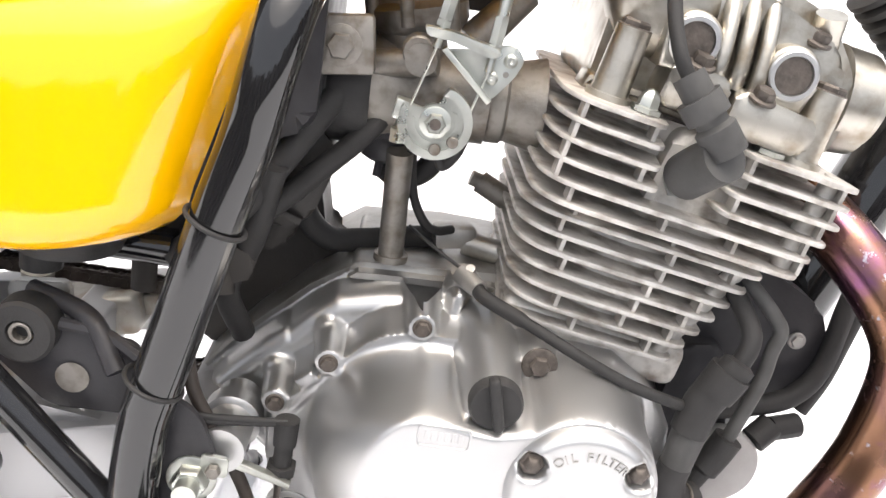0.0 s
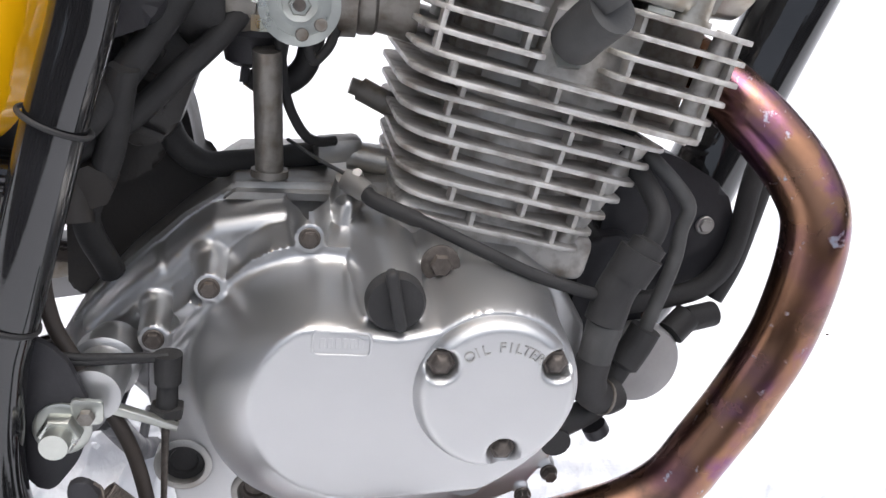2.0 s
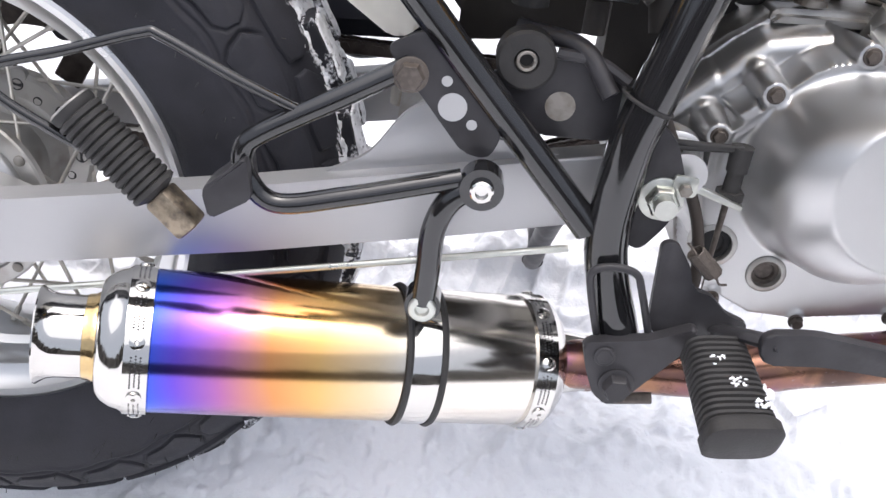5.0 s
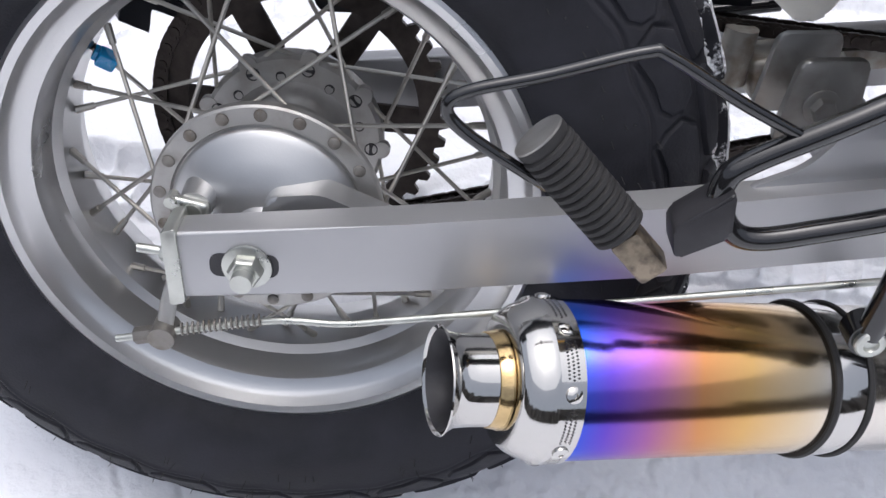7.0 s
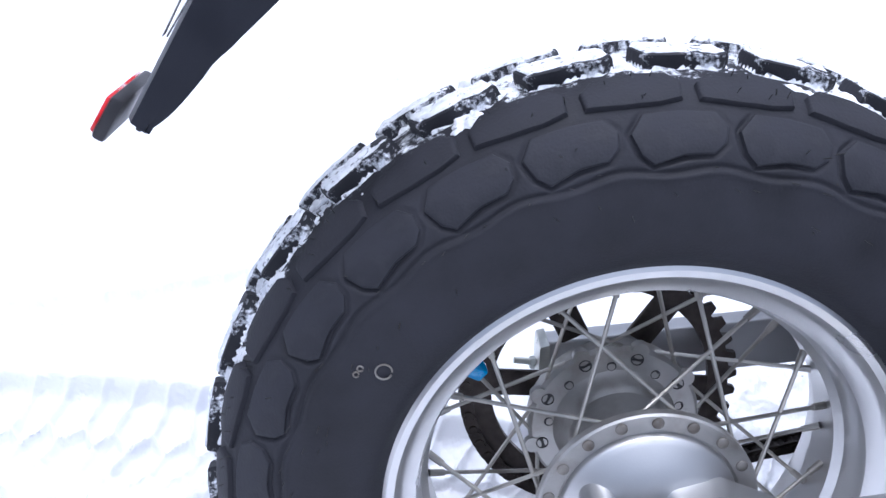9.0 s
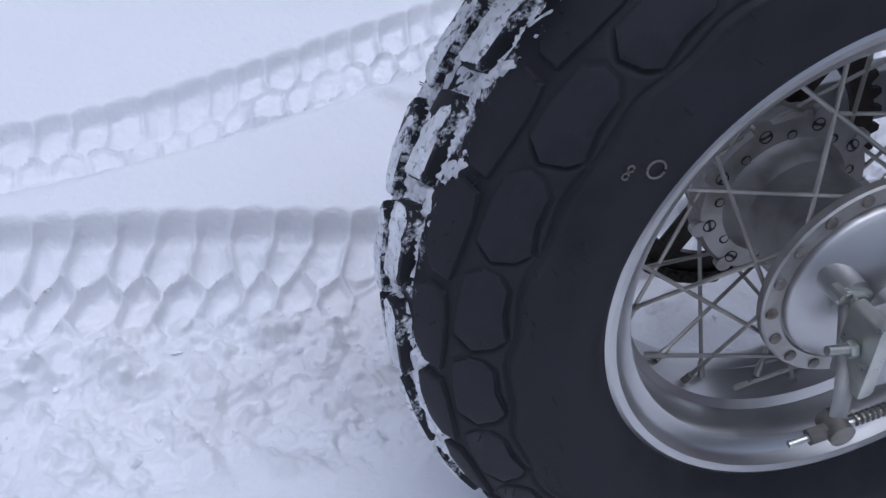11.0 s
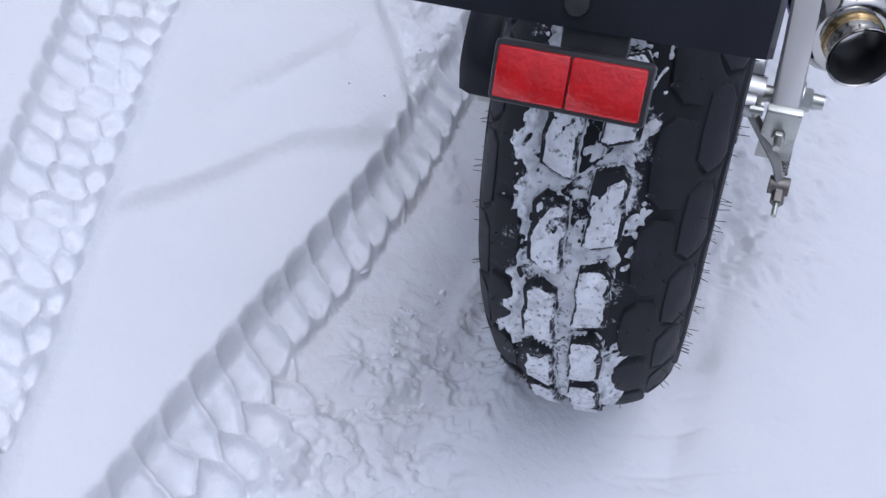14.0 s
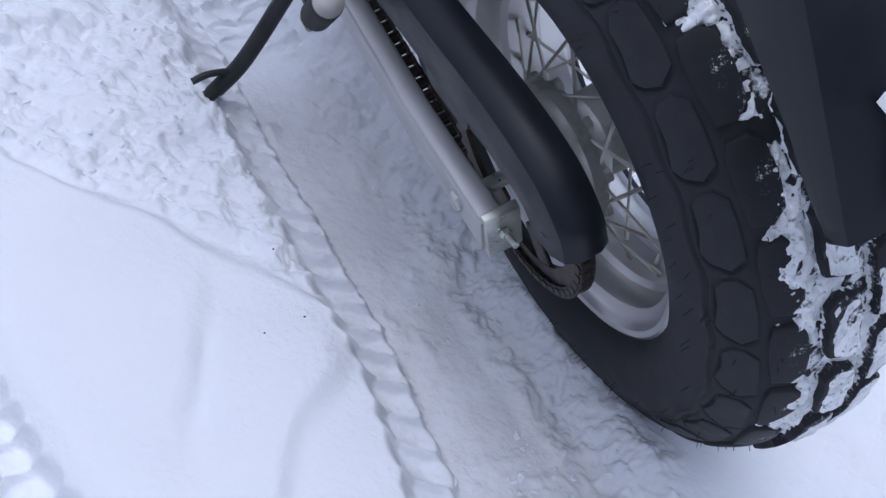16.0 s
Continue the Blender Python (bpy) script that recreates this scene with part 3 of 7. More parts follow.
def corners(pts, n=6):
    """An outline from (x, y, radius) corners."""
    out = []
    for k in range(len(pts)):
        (px, py, r), (ax, ay, _), (bx, by, _) = pts[k], pts[k - 1], pts[(k + 1) % len(pts)]
        p, a, b = Vector((px, py)), Vector((ax, ay)), Vector((bx, by))
        ra, rb = min(r, (a - p).length * 0.48), min(r, (b - p).length * 0.48)
        st, en = p + (a - p).normalized() * ra, p + (b - p).normalized() * rb
        for j in range(n + 1):
            t = j / n
            q = (1 - t) ** 2 * st + 2 * t * (1 - t) * p + t * t * en
            out.append((q.x, q.y))
    return out


def smin(a, b, k):
    h = np.clip(0.5 + 0.5 * (b - a) / k, 0, 1)
    return b * (1 - h) + a * h - k * h * (1 - h)


def cover_height(x, z):
    sd = inside(x, z, OUTLINE)
    sh = inside(x, z, SHOULDER_LINE)
    fr = inside(x, z, FRONT)
    h = 0.030 + 0.022 * step(0.003, -0.002, sd) + 0.022 * np.sqrt(np.clip(1 - (1 - np.clip((0.009 - sh) / 0.009, 0, 1)) ** 2, 0, 1))
    h = h + 0.0016 * np.exp(-((sh + 0.003) / 0.003) ** 2) * step(0.1, 0.13, z)
    h = h + (0.108 - h) * step(0.0022, -0.0018, fr)
    h = h + 0.0014 * step(0.0022, 0.0006, np.abs(fr + 0.0022)) * step(0.1, 0.12, z) * step(0.71, 0.69, x)
    h = h - 0.0035 * step(-0.008, -0.014, fr) * step(0.1, 0.13, z) * step(0.70, 0.685, x)
    dome = smin(disc(x, z, 0.664, 0.122, 0.067), smin(disc(x, z, 0.712, 0.126, 0.059), disc(x, z, 0.750, 0.144, 0.050), 0.02), 0.012)
    flat = bar(x, z, (0.681, 0.138), (0.742, 0.143), 0.053)
    for (a, b), up in zip(BOLTS, ((-0.001, 0.008), (-0.004, 0.006), (-0.004, 0.006))):
        tower = bar(x, z, (a, b), (a + up[0], b + up[1]), 0.0105)
        h = np.where(tower < 0.003, np.maximum(h, 0.066 + 0.016 * step(0.003, -0.004, tower)), h)
        boss = disc(x, z, a, b, 0.0108)
        h = np.where(boss < 0.0016, np.maximum(h, 0.07 + 0.0405 * step(0.0016, -0.0016, boss)), h)
    tab = np.maximum(np.abs((x - 0.588) * 0.77 + (z - 0.158) * 0.64) - 0.0085, np.abs((z - 0.158) * 0.77 - (x - 0.588) * 0.64) - 0.005)
    h = np.where(tab < 0.0015, np.maximum(h, 0.07 + 0.040 * step(0.0015, -0.0015, tab)), h)
    for a, b in LOW_BOLTS:
        h = np.maximum(h, 0.03 + 0.080 * step(0.001, -0.001, disc(x, z, a, b + 0.001, 0.0062)))
    h = np.where(disc(x, z, 0.727, 0.198, 0.0145) < 0, np.maximum(h, 0.10 + 0.0245 * step(0.002, -0.003, disc(x, z, 0.727, 0.198, 0.0125))), h)
    lever = bar(x, z, (0.675, 0.204), (0.677, 0.216), 0.011)
    h = np.maximum(h, 0.05 + 0.034 * np.sqrt(np.clip(-lever / 0.008, 0, 1)))
    skirt = step(0.007, -0.007, dome)
    rise = np.clip(-dome / (np.maximum(-dome, 1e-4) + np.maximum(flat, 0)), 0, 1)
    h = h * (1 - skirt) + skirt * np.maximum(h, 0.134 + 0.048 * (0.55 * np.sqrt(np.clip(1 - (1 - rise) ** 2, 0, 1)) + 0.45 * rise))
    seat = disc(x, z, 0.753, 0.151, 0.050)
    h = np.where(seat < 0.002, np.maximum(h, 0.108 + 0.074 * step(0.002, -0.005, seat)), h)
    cap = bar(x, z, (0.698, 0.178), (0.698, 0.191), 0.0185)
    h = np.where(cap < 0.004, np.maximum(h, 0.10 + 0.070 * step(0.004, -0.004, cap)), h)
    h = h + 0.0016 * step(0.0012, 0.0, np.abs(disc(x, z, 0.762, 0.049, 0.013)))
    for a, b, r in PLUGS:
        h = np.where((disc(x, z, a, b, r + 0.0012) < 0) & (dome > 0.003), 0.090, h)
    return h


bm = relief(B(), 0.510, 0.842, -0.016, 0.236, 0.0012, cover_height, lambda x, z: (inside(x, z, OUTLINE) < 0.0035) | (bar(x, z, (0.675, 0.204), (0.677, 0.216), 0.011) < 0.0) | (np.minimum.reduce([disc(x, z, a, b + 0.001, 0.0070) for a, b in LOW_BOLTS]) < 0))
cover = part("engine_cover", bm, BRUSHED, bike, "satin aluminium crankcase cover with raised clutch dome")


def filter_height(x, z):
    h = 0.170 + 0.021 * np.sqrt(np.clip(1 - (1 - np.clip(-disc(x, z, 0.753, 0.151, 0.0445) / 0.007, 0, 1)) ** 2, 0, 1))
    for a, b in ((0.722, 0.168), (0.783, 0.170), (0.760, 0.118)):
        h = np.where(disc(x, z, a, b, 0.0072) < 0, np.minimum(h, 0.1835), h)
        h = np.minimum(h, 0.1835 + 0.012 * step(0.0072, 0.0098, disc(x, z, a, b, 0)))
    return h


fil = part("filter_cover", relief(B(), 0.705, 0.802, 0.103, 0.199, 0.0012, filter_height, lambda x, z: disc(x, z, 0.753, 0.151, 0.0445) < 0), BRUSHED, bike, "round satin oil filter cover with raised lettering")
for a, b in ((0.7225, 0.168), (0.782, 0.170), (0.760, 0.1195)):
    part("cap_nut", spin(B(), (a, -0.183, b), (0, -1, 0), [(0, 0.0072), (0.003, 0.0072), (0.0034, 0.0056), (0.005, 0.0052), (0.007, 0.003), (0.0075, 0)], 6), RUSTY, fil)
bm = B()
for k, ch in enumerate("OIL FILTER"):
    a = radians(126 - 8.0 * k)
    text_into(bm, ch, 0.0078, pose(0.754 + 0.031 * math.cos(a), -0.1915, 0.149 + 0.031 * math.sin(a)) @ RIGHT @ pose(0, 0, 0, 0, 0, math.degrees(a) - 90), 0.0004)
part("lettering", bm, CAST, fil, "raised cast lettering")
bm = B()
frame_line = corners([(0.6575, 0.1685, 0.003), (0.6865, 0.1685, 0.003), (0.6865, 0.1812, 0.003), (0.6575, 0.1812, 0.003)], 4)
tube(bm, [(x, -0.1821, z) for x, z in frame_line + frame_line[:1]], 0.0007, 8, 1)
for k in range(6):
    block(bm, pose(0.6625 + 0.0038 * k, -0.1820, 0.1750), 0.0026, 0.0005, 0.0056, 0.0002, 1)
part("cast_mark", bm, BRUSHED, cover, "worn raised cast marks in a frame")

# oil filler cap with a grip bar
bm = spin(B(), (0.698, -0.169, 0.195), (0, -1, 0), [(0, 0.0), (0, 0.0155), (0.006, 0.0155), (0.0085, 0.014), (0.0085, 0.0)], 40)
block(bm, pose(0.6975, -0.180, 0.1985, 0, -14, 0), 0.0065, 0.010, 0.033, 0.003, 3)
part("filler_cap", bm, RUBBER, bike, "black plastic oil filler cap with grip bar")
for k, (a, b) in enumerate(BOLTS):
    part("bolt", hexagon(B(), (a, -0.1095, b), (0, -1, 0), 0.0048, 0.005, 0.0062), RUSTY, cover)
for a, b in LOW_BOLTS:
    part("bolt", hexagon(B(), (a, -0.1095, b - 0.002), (0, -1, 0), 0.0046, 0.007, 0.0056), RUSTY, cover)
part("bolt", hexagon(B(), (0.727, -0.127, 0.2), (0, -1, 0), 0.0065, 0.006, 0.011), RUSTY, cover)

for a, b, r in PLUGS:
    part("plug_rim", spin(B(), (a, -0.098, b), (0, -1, 0), [(0, r + 0.0042), (0.0108, r + 0.0042), (0.0116, r + 0.0028), (0.0116, r + 0.0004), (0.011, r), (-0.004, r - 0.0005)], 40), CAST, cover)
    part("oil_plug", spin(B(), (a, -0.1045, b), (0, -1, 0), [(0.0, r), (0.0, r * 0.7), (-0.002, r * 0.62), (-0.002, 0)], 40), RUBBER if r > 0.012 else RUSTY, cover, "recessed plug")

# crankcase behind the cover
def grow(pts, d):
    """An outline pushed outwards."""
    out = []
    for k in range(len(pts)):
        a, p, b = (Vector(pts[j % len(pts)]) for j in (k - 1, k, k + 1))
        t = (b - a).normalized()
        out.append((p.x - t.y * d, p.y + t.x * d))
    return out


bm = slab(B(), grow(OUTLINE, 0.0042), -0.0415, 0.09, 0.001, 2)
slab(bm, rounded([(0.596, 0.175), (0.606, 0.217), (0.712, 0.223), (0.74, 0.19)], 0.004), -0.046, 0.06, 0.003)
case = part("crankcase", bm, CAST, bike, "grey cast aluminium crankcase")
bm = slab(B(), rounded([(0.603, 0.2085), (0.61, 0.2135), (0.70, 0.2165), (0.71, 0.2125)], 0.001), -0.056, -0.04, 0.0008)
part("gasket_face", bm, CAST, case)
# gear shaft stub by the frame
bm = rod(B(), (0.545, -0.08, 0.122), (0.545, -0.145, 0.122), 0.015, seg=28)
spin(bm, (0.545, -0.098, 0.122), (0, -1, 0), [(0, 0.019), (0.014, 0.019), (0.016, 0.016), (0.016, 0.0)], 28)
part("shaft_boss", bm, BRUSHED, case)
# clutch lever tower and cable
bm = rod(B(), (0.676, -0.06, 0.205), (0.677, -0.07, 0.230), 0.012, 0.008, 20)
rod(bm, (0.677, -0.072, 0.229), (0.688, -0.088, 0.226), 0.0075, 0.006, 14)
rod(bm, (0.684, -0.07, 0.228), (0.681, -0.078, 0.236), 0.003, seg=8)
part("clutch_arm", bm, CAST, bike, "cast clutch release arm on the cover")
bm = tube(B(), [(0.686, -0.086, 0.227), (0.692, -0.095, 0.224), (0.721, -0.115, 0.218), (0.752, -0.128, 0.208), (0.783, -0.13, 0.196), (0.814, -0.128, 0.187), (0.832, -0.115, 0.178)], lambda s: 0.0047 if s < 0.3 else 0.0037, 12)
part("clutch_cable", bm, RUBBER, bike, "thick black sheathed cable across the engine")
part("cable_wire", tube(B(), [(0.64, -0.03, 0.242), (0.658, -0.05, 0.236), (0.676, -0.07, 0.232)], 0.0012, 6), HOSE, bike)

# ---- cylinder: core, cooling fins, ribs between them ----
TIP = pose(0.78, -0.03, 0.30, 0, 9.5, 0)  # x along the fins, z up the cylinder
core = spin(B(), (0, 0, 0), (0, 0, 1), [(-0.105, 0.0), (-0.105, 0.062), (-0.085, 0.064), (-0.08, 0.062), (0.05, 0.062), (0.05, 0.0)], 40)
block(core, pose(0.0, 0, -0.098), 0.125, 0.13, 0.03, 0.008, 3)
cylinder = part("cylinder", core, FIN, bike, "air-cooled cylinder with stacked aluminium fins", m=TIP)
part("upper_casting", block(B(), pose(0.019, 0.010, 0.019), 0.143, 0.125, 0.070, 0.004, 2), GAPCAST, cylinder)
part("lower_casting", block(B(), pose(0.002, 0.008, -0.05), 0.108, 0.112, 0.075, 0.012, 3), GAPCAST, cylinder)


def fin_outline(x0, x1, y0, y1, notch):
    """Seen from above: a plate with a wide round corner at the back; with a notch for the spark plug on its right side."""
    if not notch:
        return corners([(x0, y0, 0.034), (x1, y0, 0.014), (x1 - 0.004, y1, 0.02), (x0, y1, 0.03)])
    a, b, deep = notch
    return corners([(x0, y0, 0.034), (a - 0.004, y0, 0.003), (a, y0 + 0.006, 0.003), (a + 0.006, y0 + deep, 0.012), (b - 0.006, y0 + deep, 0.012), (b, y0 + 0.006, 0.003), (b + 0.004, y0, 0.004),
                    (x1, y0, 0.010), (x1 - 0.012, y1, 0.02), (x0, y1, 0.03)], 5)


FLAT = Matrix(((1, 0, 0, 0), (0, 0, 1, 0), (0, 1, 0, 0), (0, 0, 0, 1)))  # outline (x, z) to the plane (x, y)
for k in range(13):
    head = k < 6
    z = 0.050 - 0.0117 * k if head else -0.0195 - 0.0117 * (k - 6)
    if head:
        x0, x1 = -0.079, 0.099 - 0.0030 * max(0, k - 2)
        o = fin_outline(x0 + 0.0004 * k, x1, -0.100, 0.09, (-0.019 + 0.0028 * k, 0.030 - 0.001 * k, 0.05) if k < 4 else None)
    else:
        x0, x1 = -0.078 + 0.0024 * (k - 6), 0.079 - 0.0048 * (k - 6)
        o = fin_outline(x0, x1, -0.084 + 0.001 * (k - 6), 0.085, None)
    bm = slab(B(), o, -0.0015, 0.0015, 0.0007, 2, m=pose(0, 0, z) @ FLAT)
    part("cooling_fin", bm, FIN, cylinder)
bm = B()
rnd = random.Random(3)
for k in range(12):
    z = 0.0447 - 0.0117 * k
    y = -0.096 if k < 5 else -0.080
    spots = {0: [-0.066, -0.024, 0.036, 0.092], 1: [-0.067, 0.092], 2: [-0.068, -0.022, 0.036, 0.090], 3: [-0.068, 0.086], 4: [-0.056, 0.002, 0.046, 0.088],
             5: [-0.045, 0.018], 6: [-0.05, 0.022, 0.062], 7: [-0.045, 0.02], 8: [-0.04, 0.016, 0.05], 9: [0.012, 0.045], 10: [-0.035, 0.008, 0.04], 11: [-0.02, 0.03]}[k]
    for s in spots:
        block(bm, pose(s, y + 0.009, z), 0.0026, 0.012, 0.0105, 0.0)
tagged(part("fin_rib", bm, FIN, cylinder), kind="stuff")
for p, q, r in (((0.088, -0.082, 0.052), (0.080, -0.082, -0.012), 0.0062), ((0.068, -0.067, -0.018), (0.040, -0.063, -0.092), 0.0058)):
    part("fin_column", rod(B(), p, q, r, seg=16), FIN, cylinder)
bm = slab(B(), rounded([(-0.012, -0.012), (0.042, -0.014), (0.046, 0.05), (-0.006, 0.05)], 0.01), -0.076, -0.03, 0.008, 3)
part("plug_recess", bm, FIN, cylinder)

# ---- cylinder head: rocker housing, bolt columns, inspection holes ----
bm = slab(B(), rounded([(-0.062, 0.048), (0.088, 0.048), (0.096, 0.075), (0.09, 0.105), (0.06, 0.134), (0.0, 0.146), (-0.05, 0.142), (-0.064, 0.12)], 0.014), -0.05, 0.085, 0.012, 4)
slab(bm, corners([(-0.066, 0.051, 0.002), (0.088, 0.051, 0.002), (0.086, 0.061, 0.003), (-0.064, 0.061, 0.003)], 3), -0.058, -0.03, 0.004)
slab(bm, rounded([(-0.048, 0.092), (-0.01, 0.086), (0.05, 0.084), (0.078, 0.09), (0.07, 0.118), (0.02, 0.132), (-0.04, 0.134)], 0.01), -0.066, -0.03, 0.006, 3)
slab(bm, rounded([(0.012, 0.056), (0.062, 0.056), (0.064, 0.078), (0.012, 0.082)], 0.006), -0.088, -0.04, 0.004)
slab(bm, rounded([(-0.028, 0.058), (0.01, 0.062), (0.01, 0.084), (-0.026, 0.086)], 0.006), -0.082, -0.04, 0.004)
head = part("cylinder_head", bm, HEADM, bike, "bright cast cylinder head with rocker housing", m=TIP)
for s in (0.0, 0.012, 0.024):
    part("head_rib", tube(B(), [(s, -0.076, 0.080), (s - 0.001, -0.077, 0.092), (s - 0.003, -0.07, 0.115), (s - 0.005, -0.052, 0.143)], 0.0048, 12), HEADM, head)
for sx in (-0.020, 0.040):
    o = circle(sx, 0.097, 0.0165, 18, radians(-10), radians(190)) + [(sx - 0.014, 0.078), (sx + 0.014, 0.078)]
    part("rocker_pad", slab(B(), o, -0.079, -0.05, 0.003, 3), HEADM, head)
    part("inspection_rim", spin(B(), (sx, -0.0785, 0.097), (0, -1, 0), [(0, 0.0148), (0.0022, 0.0145), (0.003, 0.0135), (0.003, 0.0112), (-0.004, 0.0105)], 36), BRUSHED, head)
    part("inspection_plug", spin(B(), (sx, -0.0797, 0.097), (0, -1, 0), [(0, 0.0108), (0, 0)], 30), RUSTY, head, "brown oily shaft end")
part("head_end", spin(B(), (-0.036, -0.04, 0.112), (0, -1, 0), [(0, 0.034), (0.018, 0.033), (0.026, 0.027), (0.029, 0.018), (0.029, 0.0)], 40), HEADM, head)
for p, q, r in (((-0.055, -0.05, 0.118), (-0.04, -0.06, 0.14), 0.009), ((0.062, -0.05, 0.112), (0.055, -0.058, 0.135), 0.009)):
    part("head_boss", rod(B(), p, q, r, seg=16), HEADM, head)
for sx, sy, sz in ((-0.012, -0.084, 0.086), (0.026, -0.090, 0.0795), (0.052, -0.066, 0.118), (-0.045, -0.064, 0.125)):
    part("bolt", hexagon(B(), (sx, sy + 0.004, sz), (0, -0.35, 0.94), 0.0062, 0.007, 0.0085), RUSTY, head)
for sx, sy, z0, z1 in ((-0.052, -0.071, 0.051, 0.093), (0.068, -0.071, 0.051, 0.095)):
    bm = rod(B(), (sx, sy, z0), (sx, sy, z1), 0.0112, 0.0102, 24)
    rod(bm, (sx, sy, z0), (sx, sy, z0 + 0.004), 0.0135, seg=24)
    part("bolt_column", bm, HEADM, head)
    part("bolt", hexagon(B(), (sx, sy, z1 - 0.0015), (0, 0, 1), 0.0085, 0.006, 0.0102), RUSTY, head)
for sx, sy, z in ((-0.031, -0.080, 0.052), (0.046, -0.080, 0.052)):
    part("dome_nut", spin(B(), (sx, sy, z), (0, 0, 1), [(0, 0.009), (0.003, 0.009), (0.0035, 0.0065), (0.009, 0.006), (0.013, 0.003), (0.014, 0)], 6), ZINC, head)
bm = rod(B(), (0.09, -0.02, 0.09), (0.112, -0.02, 0.092), 0.034, 0.032, 32)
rod(bm, (0.112, -0.02, 0.092), (0.118, -0.02, 0.092), 0.027, seg=32)
part("camshaft_cap", bm, HEADM, head)
# spark plug, its cap and lead
bm = rod(B(), (0.795, -0.075, 0.311), (0.787, -0.124, 0.327), 0.0085, seg=6)
rod(bm, (0.795, -0.075, 0.311), (0.789, -0.110, 0.321), 0.0115, seg=6)
part("spark_plug", bm, ZINC, bike, "plated spark plug in its recess")
bm = tube(B(), [(0.7872, -0.120, 0.326), (0.789, -0.133, 0.334), (0.795, -0.15, 0.346)], 0.0138, 20)
tube(bm, [(0.797, -0.147, 0.348), (0.787, -0.146, 0.36), (0.775, -0.143, 0.375), (0.768, -0.14, 0.384)], lambda s: 0.0115 if s < 0.35 else 0.009, 18)
rod(bm, (0.783, -0.145, 0.365), (0.775, -0.143, 0.374), 0.0125, seg=18)
part("plug_cap", bm, HOSE, bike, "dark rubber spark plug cap")
part("plug_lead", tube(B(), [(0.770, -0.14, 0.381), (0.762, -0.135, 0.395), (0.757, -0.12, 0.42), (0.756, -0.1, 0.46)], 0.0042, 12), RUBBER, bike, "black ignition lead")

# ---- carburettor, intake boot, throttle pulley and cables ----
bm = spin(B(), (0.595, -0.045, 0.336), (1, 0, 0.03), [(0, 0), (0, 0.031), (0.018, 0.031), (0.03, 0.028), (0.055, 0.027), (0.062, 0.0265), (0.068, 0.029), (0.08, 0.029), (0.08, 0)], 36)
rod(bm, (0.63, -0.045, 0.345), (0.615, -0.035, 0.395), 0.022, 0.02, 24)
rod(bm, (0.6, -0.066, 0.352), (0.64, -0.075, 0.36), 0.009, 0.008, 14)
rod(bm, (0.63, -0.07, 0.362), (0.63, -0.09, 0.362), 0.0095, seg=20)
rod(bm, (0.66, -0.04, 0.37), (0.69, -0.03, 0.405), 0.012, 0.010, 16)
carb = part("carburettor", bm, DULL, bike, "dull grey carburettor body")
bm = spin(B(), (0.673, -0.045, 0.338), (1, 0, 0.03), [(0, 0.0), (0, 0.024), (0.004, 0.027), (0.012, 0.027), (0.014, 0.025), (0.024, 0.027), (0.036, 0.030), (0.036, 0)], 32)
part("intake_boot", bm, DULL, bike, "brown-grey rubber intake joint")
bm = spin(B(), (0.575, -0.045, 0.334), (1, 0, 0.03), [(-0.045, 0.036), (-0.005, 0.034), (0.002, 0.033), (0.006, 0.036), (0.024, 0.0365), (0.028, 0.034), (0.028, 0.0)], 36)
part("air_boot", bm, RUBBER, bike, "black rubber air duct to the carburettor")
PC = (0.643, 0.330)
bm = slab(B(), circle(*PC, 0.0215, 40, radians(-208), radians(84)) + circle(*PC, 0.0105, 10, radians(84), radians(150)), -0.100, -0.096, 0.0006)
pulley = part("throttle_pulley", bm, ZINC, carb, "zinc-plated throttle cable pulley")
o = circle(*PC, 0.0215, 40, radians(-205), radians(82)) + circle(*PC, 0.0165, 40, radians(82), radians(-205))
part("pulley_rim", slab(B(), o, -0.1035, -0.0995, 0.0008), ZINC, pulley)
o = circle(*PC, 0.0135, 30, radians(-190), radians(40)) + circle(*PC, 0.0115, 30, radians(40), radians(-190))
part("pulley_groove", slab(B(), o, -0.1012, -0.0998, 0.0003, 1), ZINC, pulley)
part("pulley_hub", spin(B(), (PC[0], -0.099, PC[1]), (0, -1, 0), [(0, 0.0095), (0.0022, 0.0093), (0.0026, 0.0085), (0.0026, 0)], 30), ZINC, pulley)
part("pulley_nut", hexagon(B(), (PC[0], -0.1015, PC[1]), (0, -1, 0), 0.0062, 0.005), ZINC, pulley)
part("pulley_stud", spin(B(), (PC[0], -0.106, PC[1]), (0, -1, 0), [(0, 0.0035), (0.0018, 0.0032), (0.002, 0)], 14), RUSTY, pulley)
for a, b in ((0.6545, 0.3205), (0.645, 0.3148)):
    part("rivet", spin(B(), (a, -0.103, b), (0, -1, 0), [(0, 0.0036), (0.0016, 0.0034), (0.002, 0.003), (0.002, 0)], 16), DULL, pulley)
bm = slab(B(), rounded([(0.642, 0.3715), (0.668, 0.375), (0.674, 0.3785), (0.682, 0.379), (0.688, 0.372), (0.684, 0.362), (0.674, 0.3485), (0.669, 0.3455)], 0.003), -0.097, -0.094, 0.0006)
bracket = part("cable_bracket", bm, ZINC, carb, "zinc-plated throttle cable bracket")
part("bracket_lip", slab(B(), rounded([(0.629, 0.3835), (0.631, 0.3785), (0.645, 0.3775), (0.668, 0.3715), (0.673, 0.3735), (0.672, 0.377), (0.645, 0.3825)], 0.0015), -0.108, -0.0955, 0.001), ZINC, bracket)
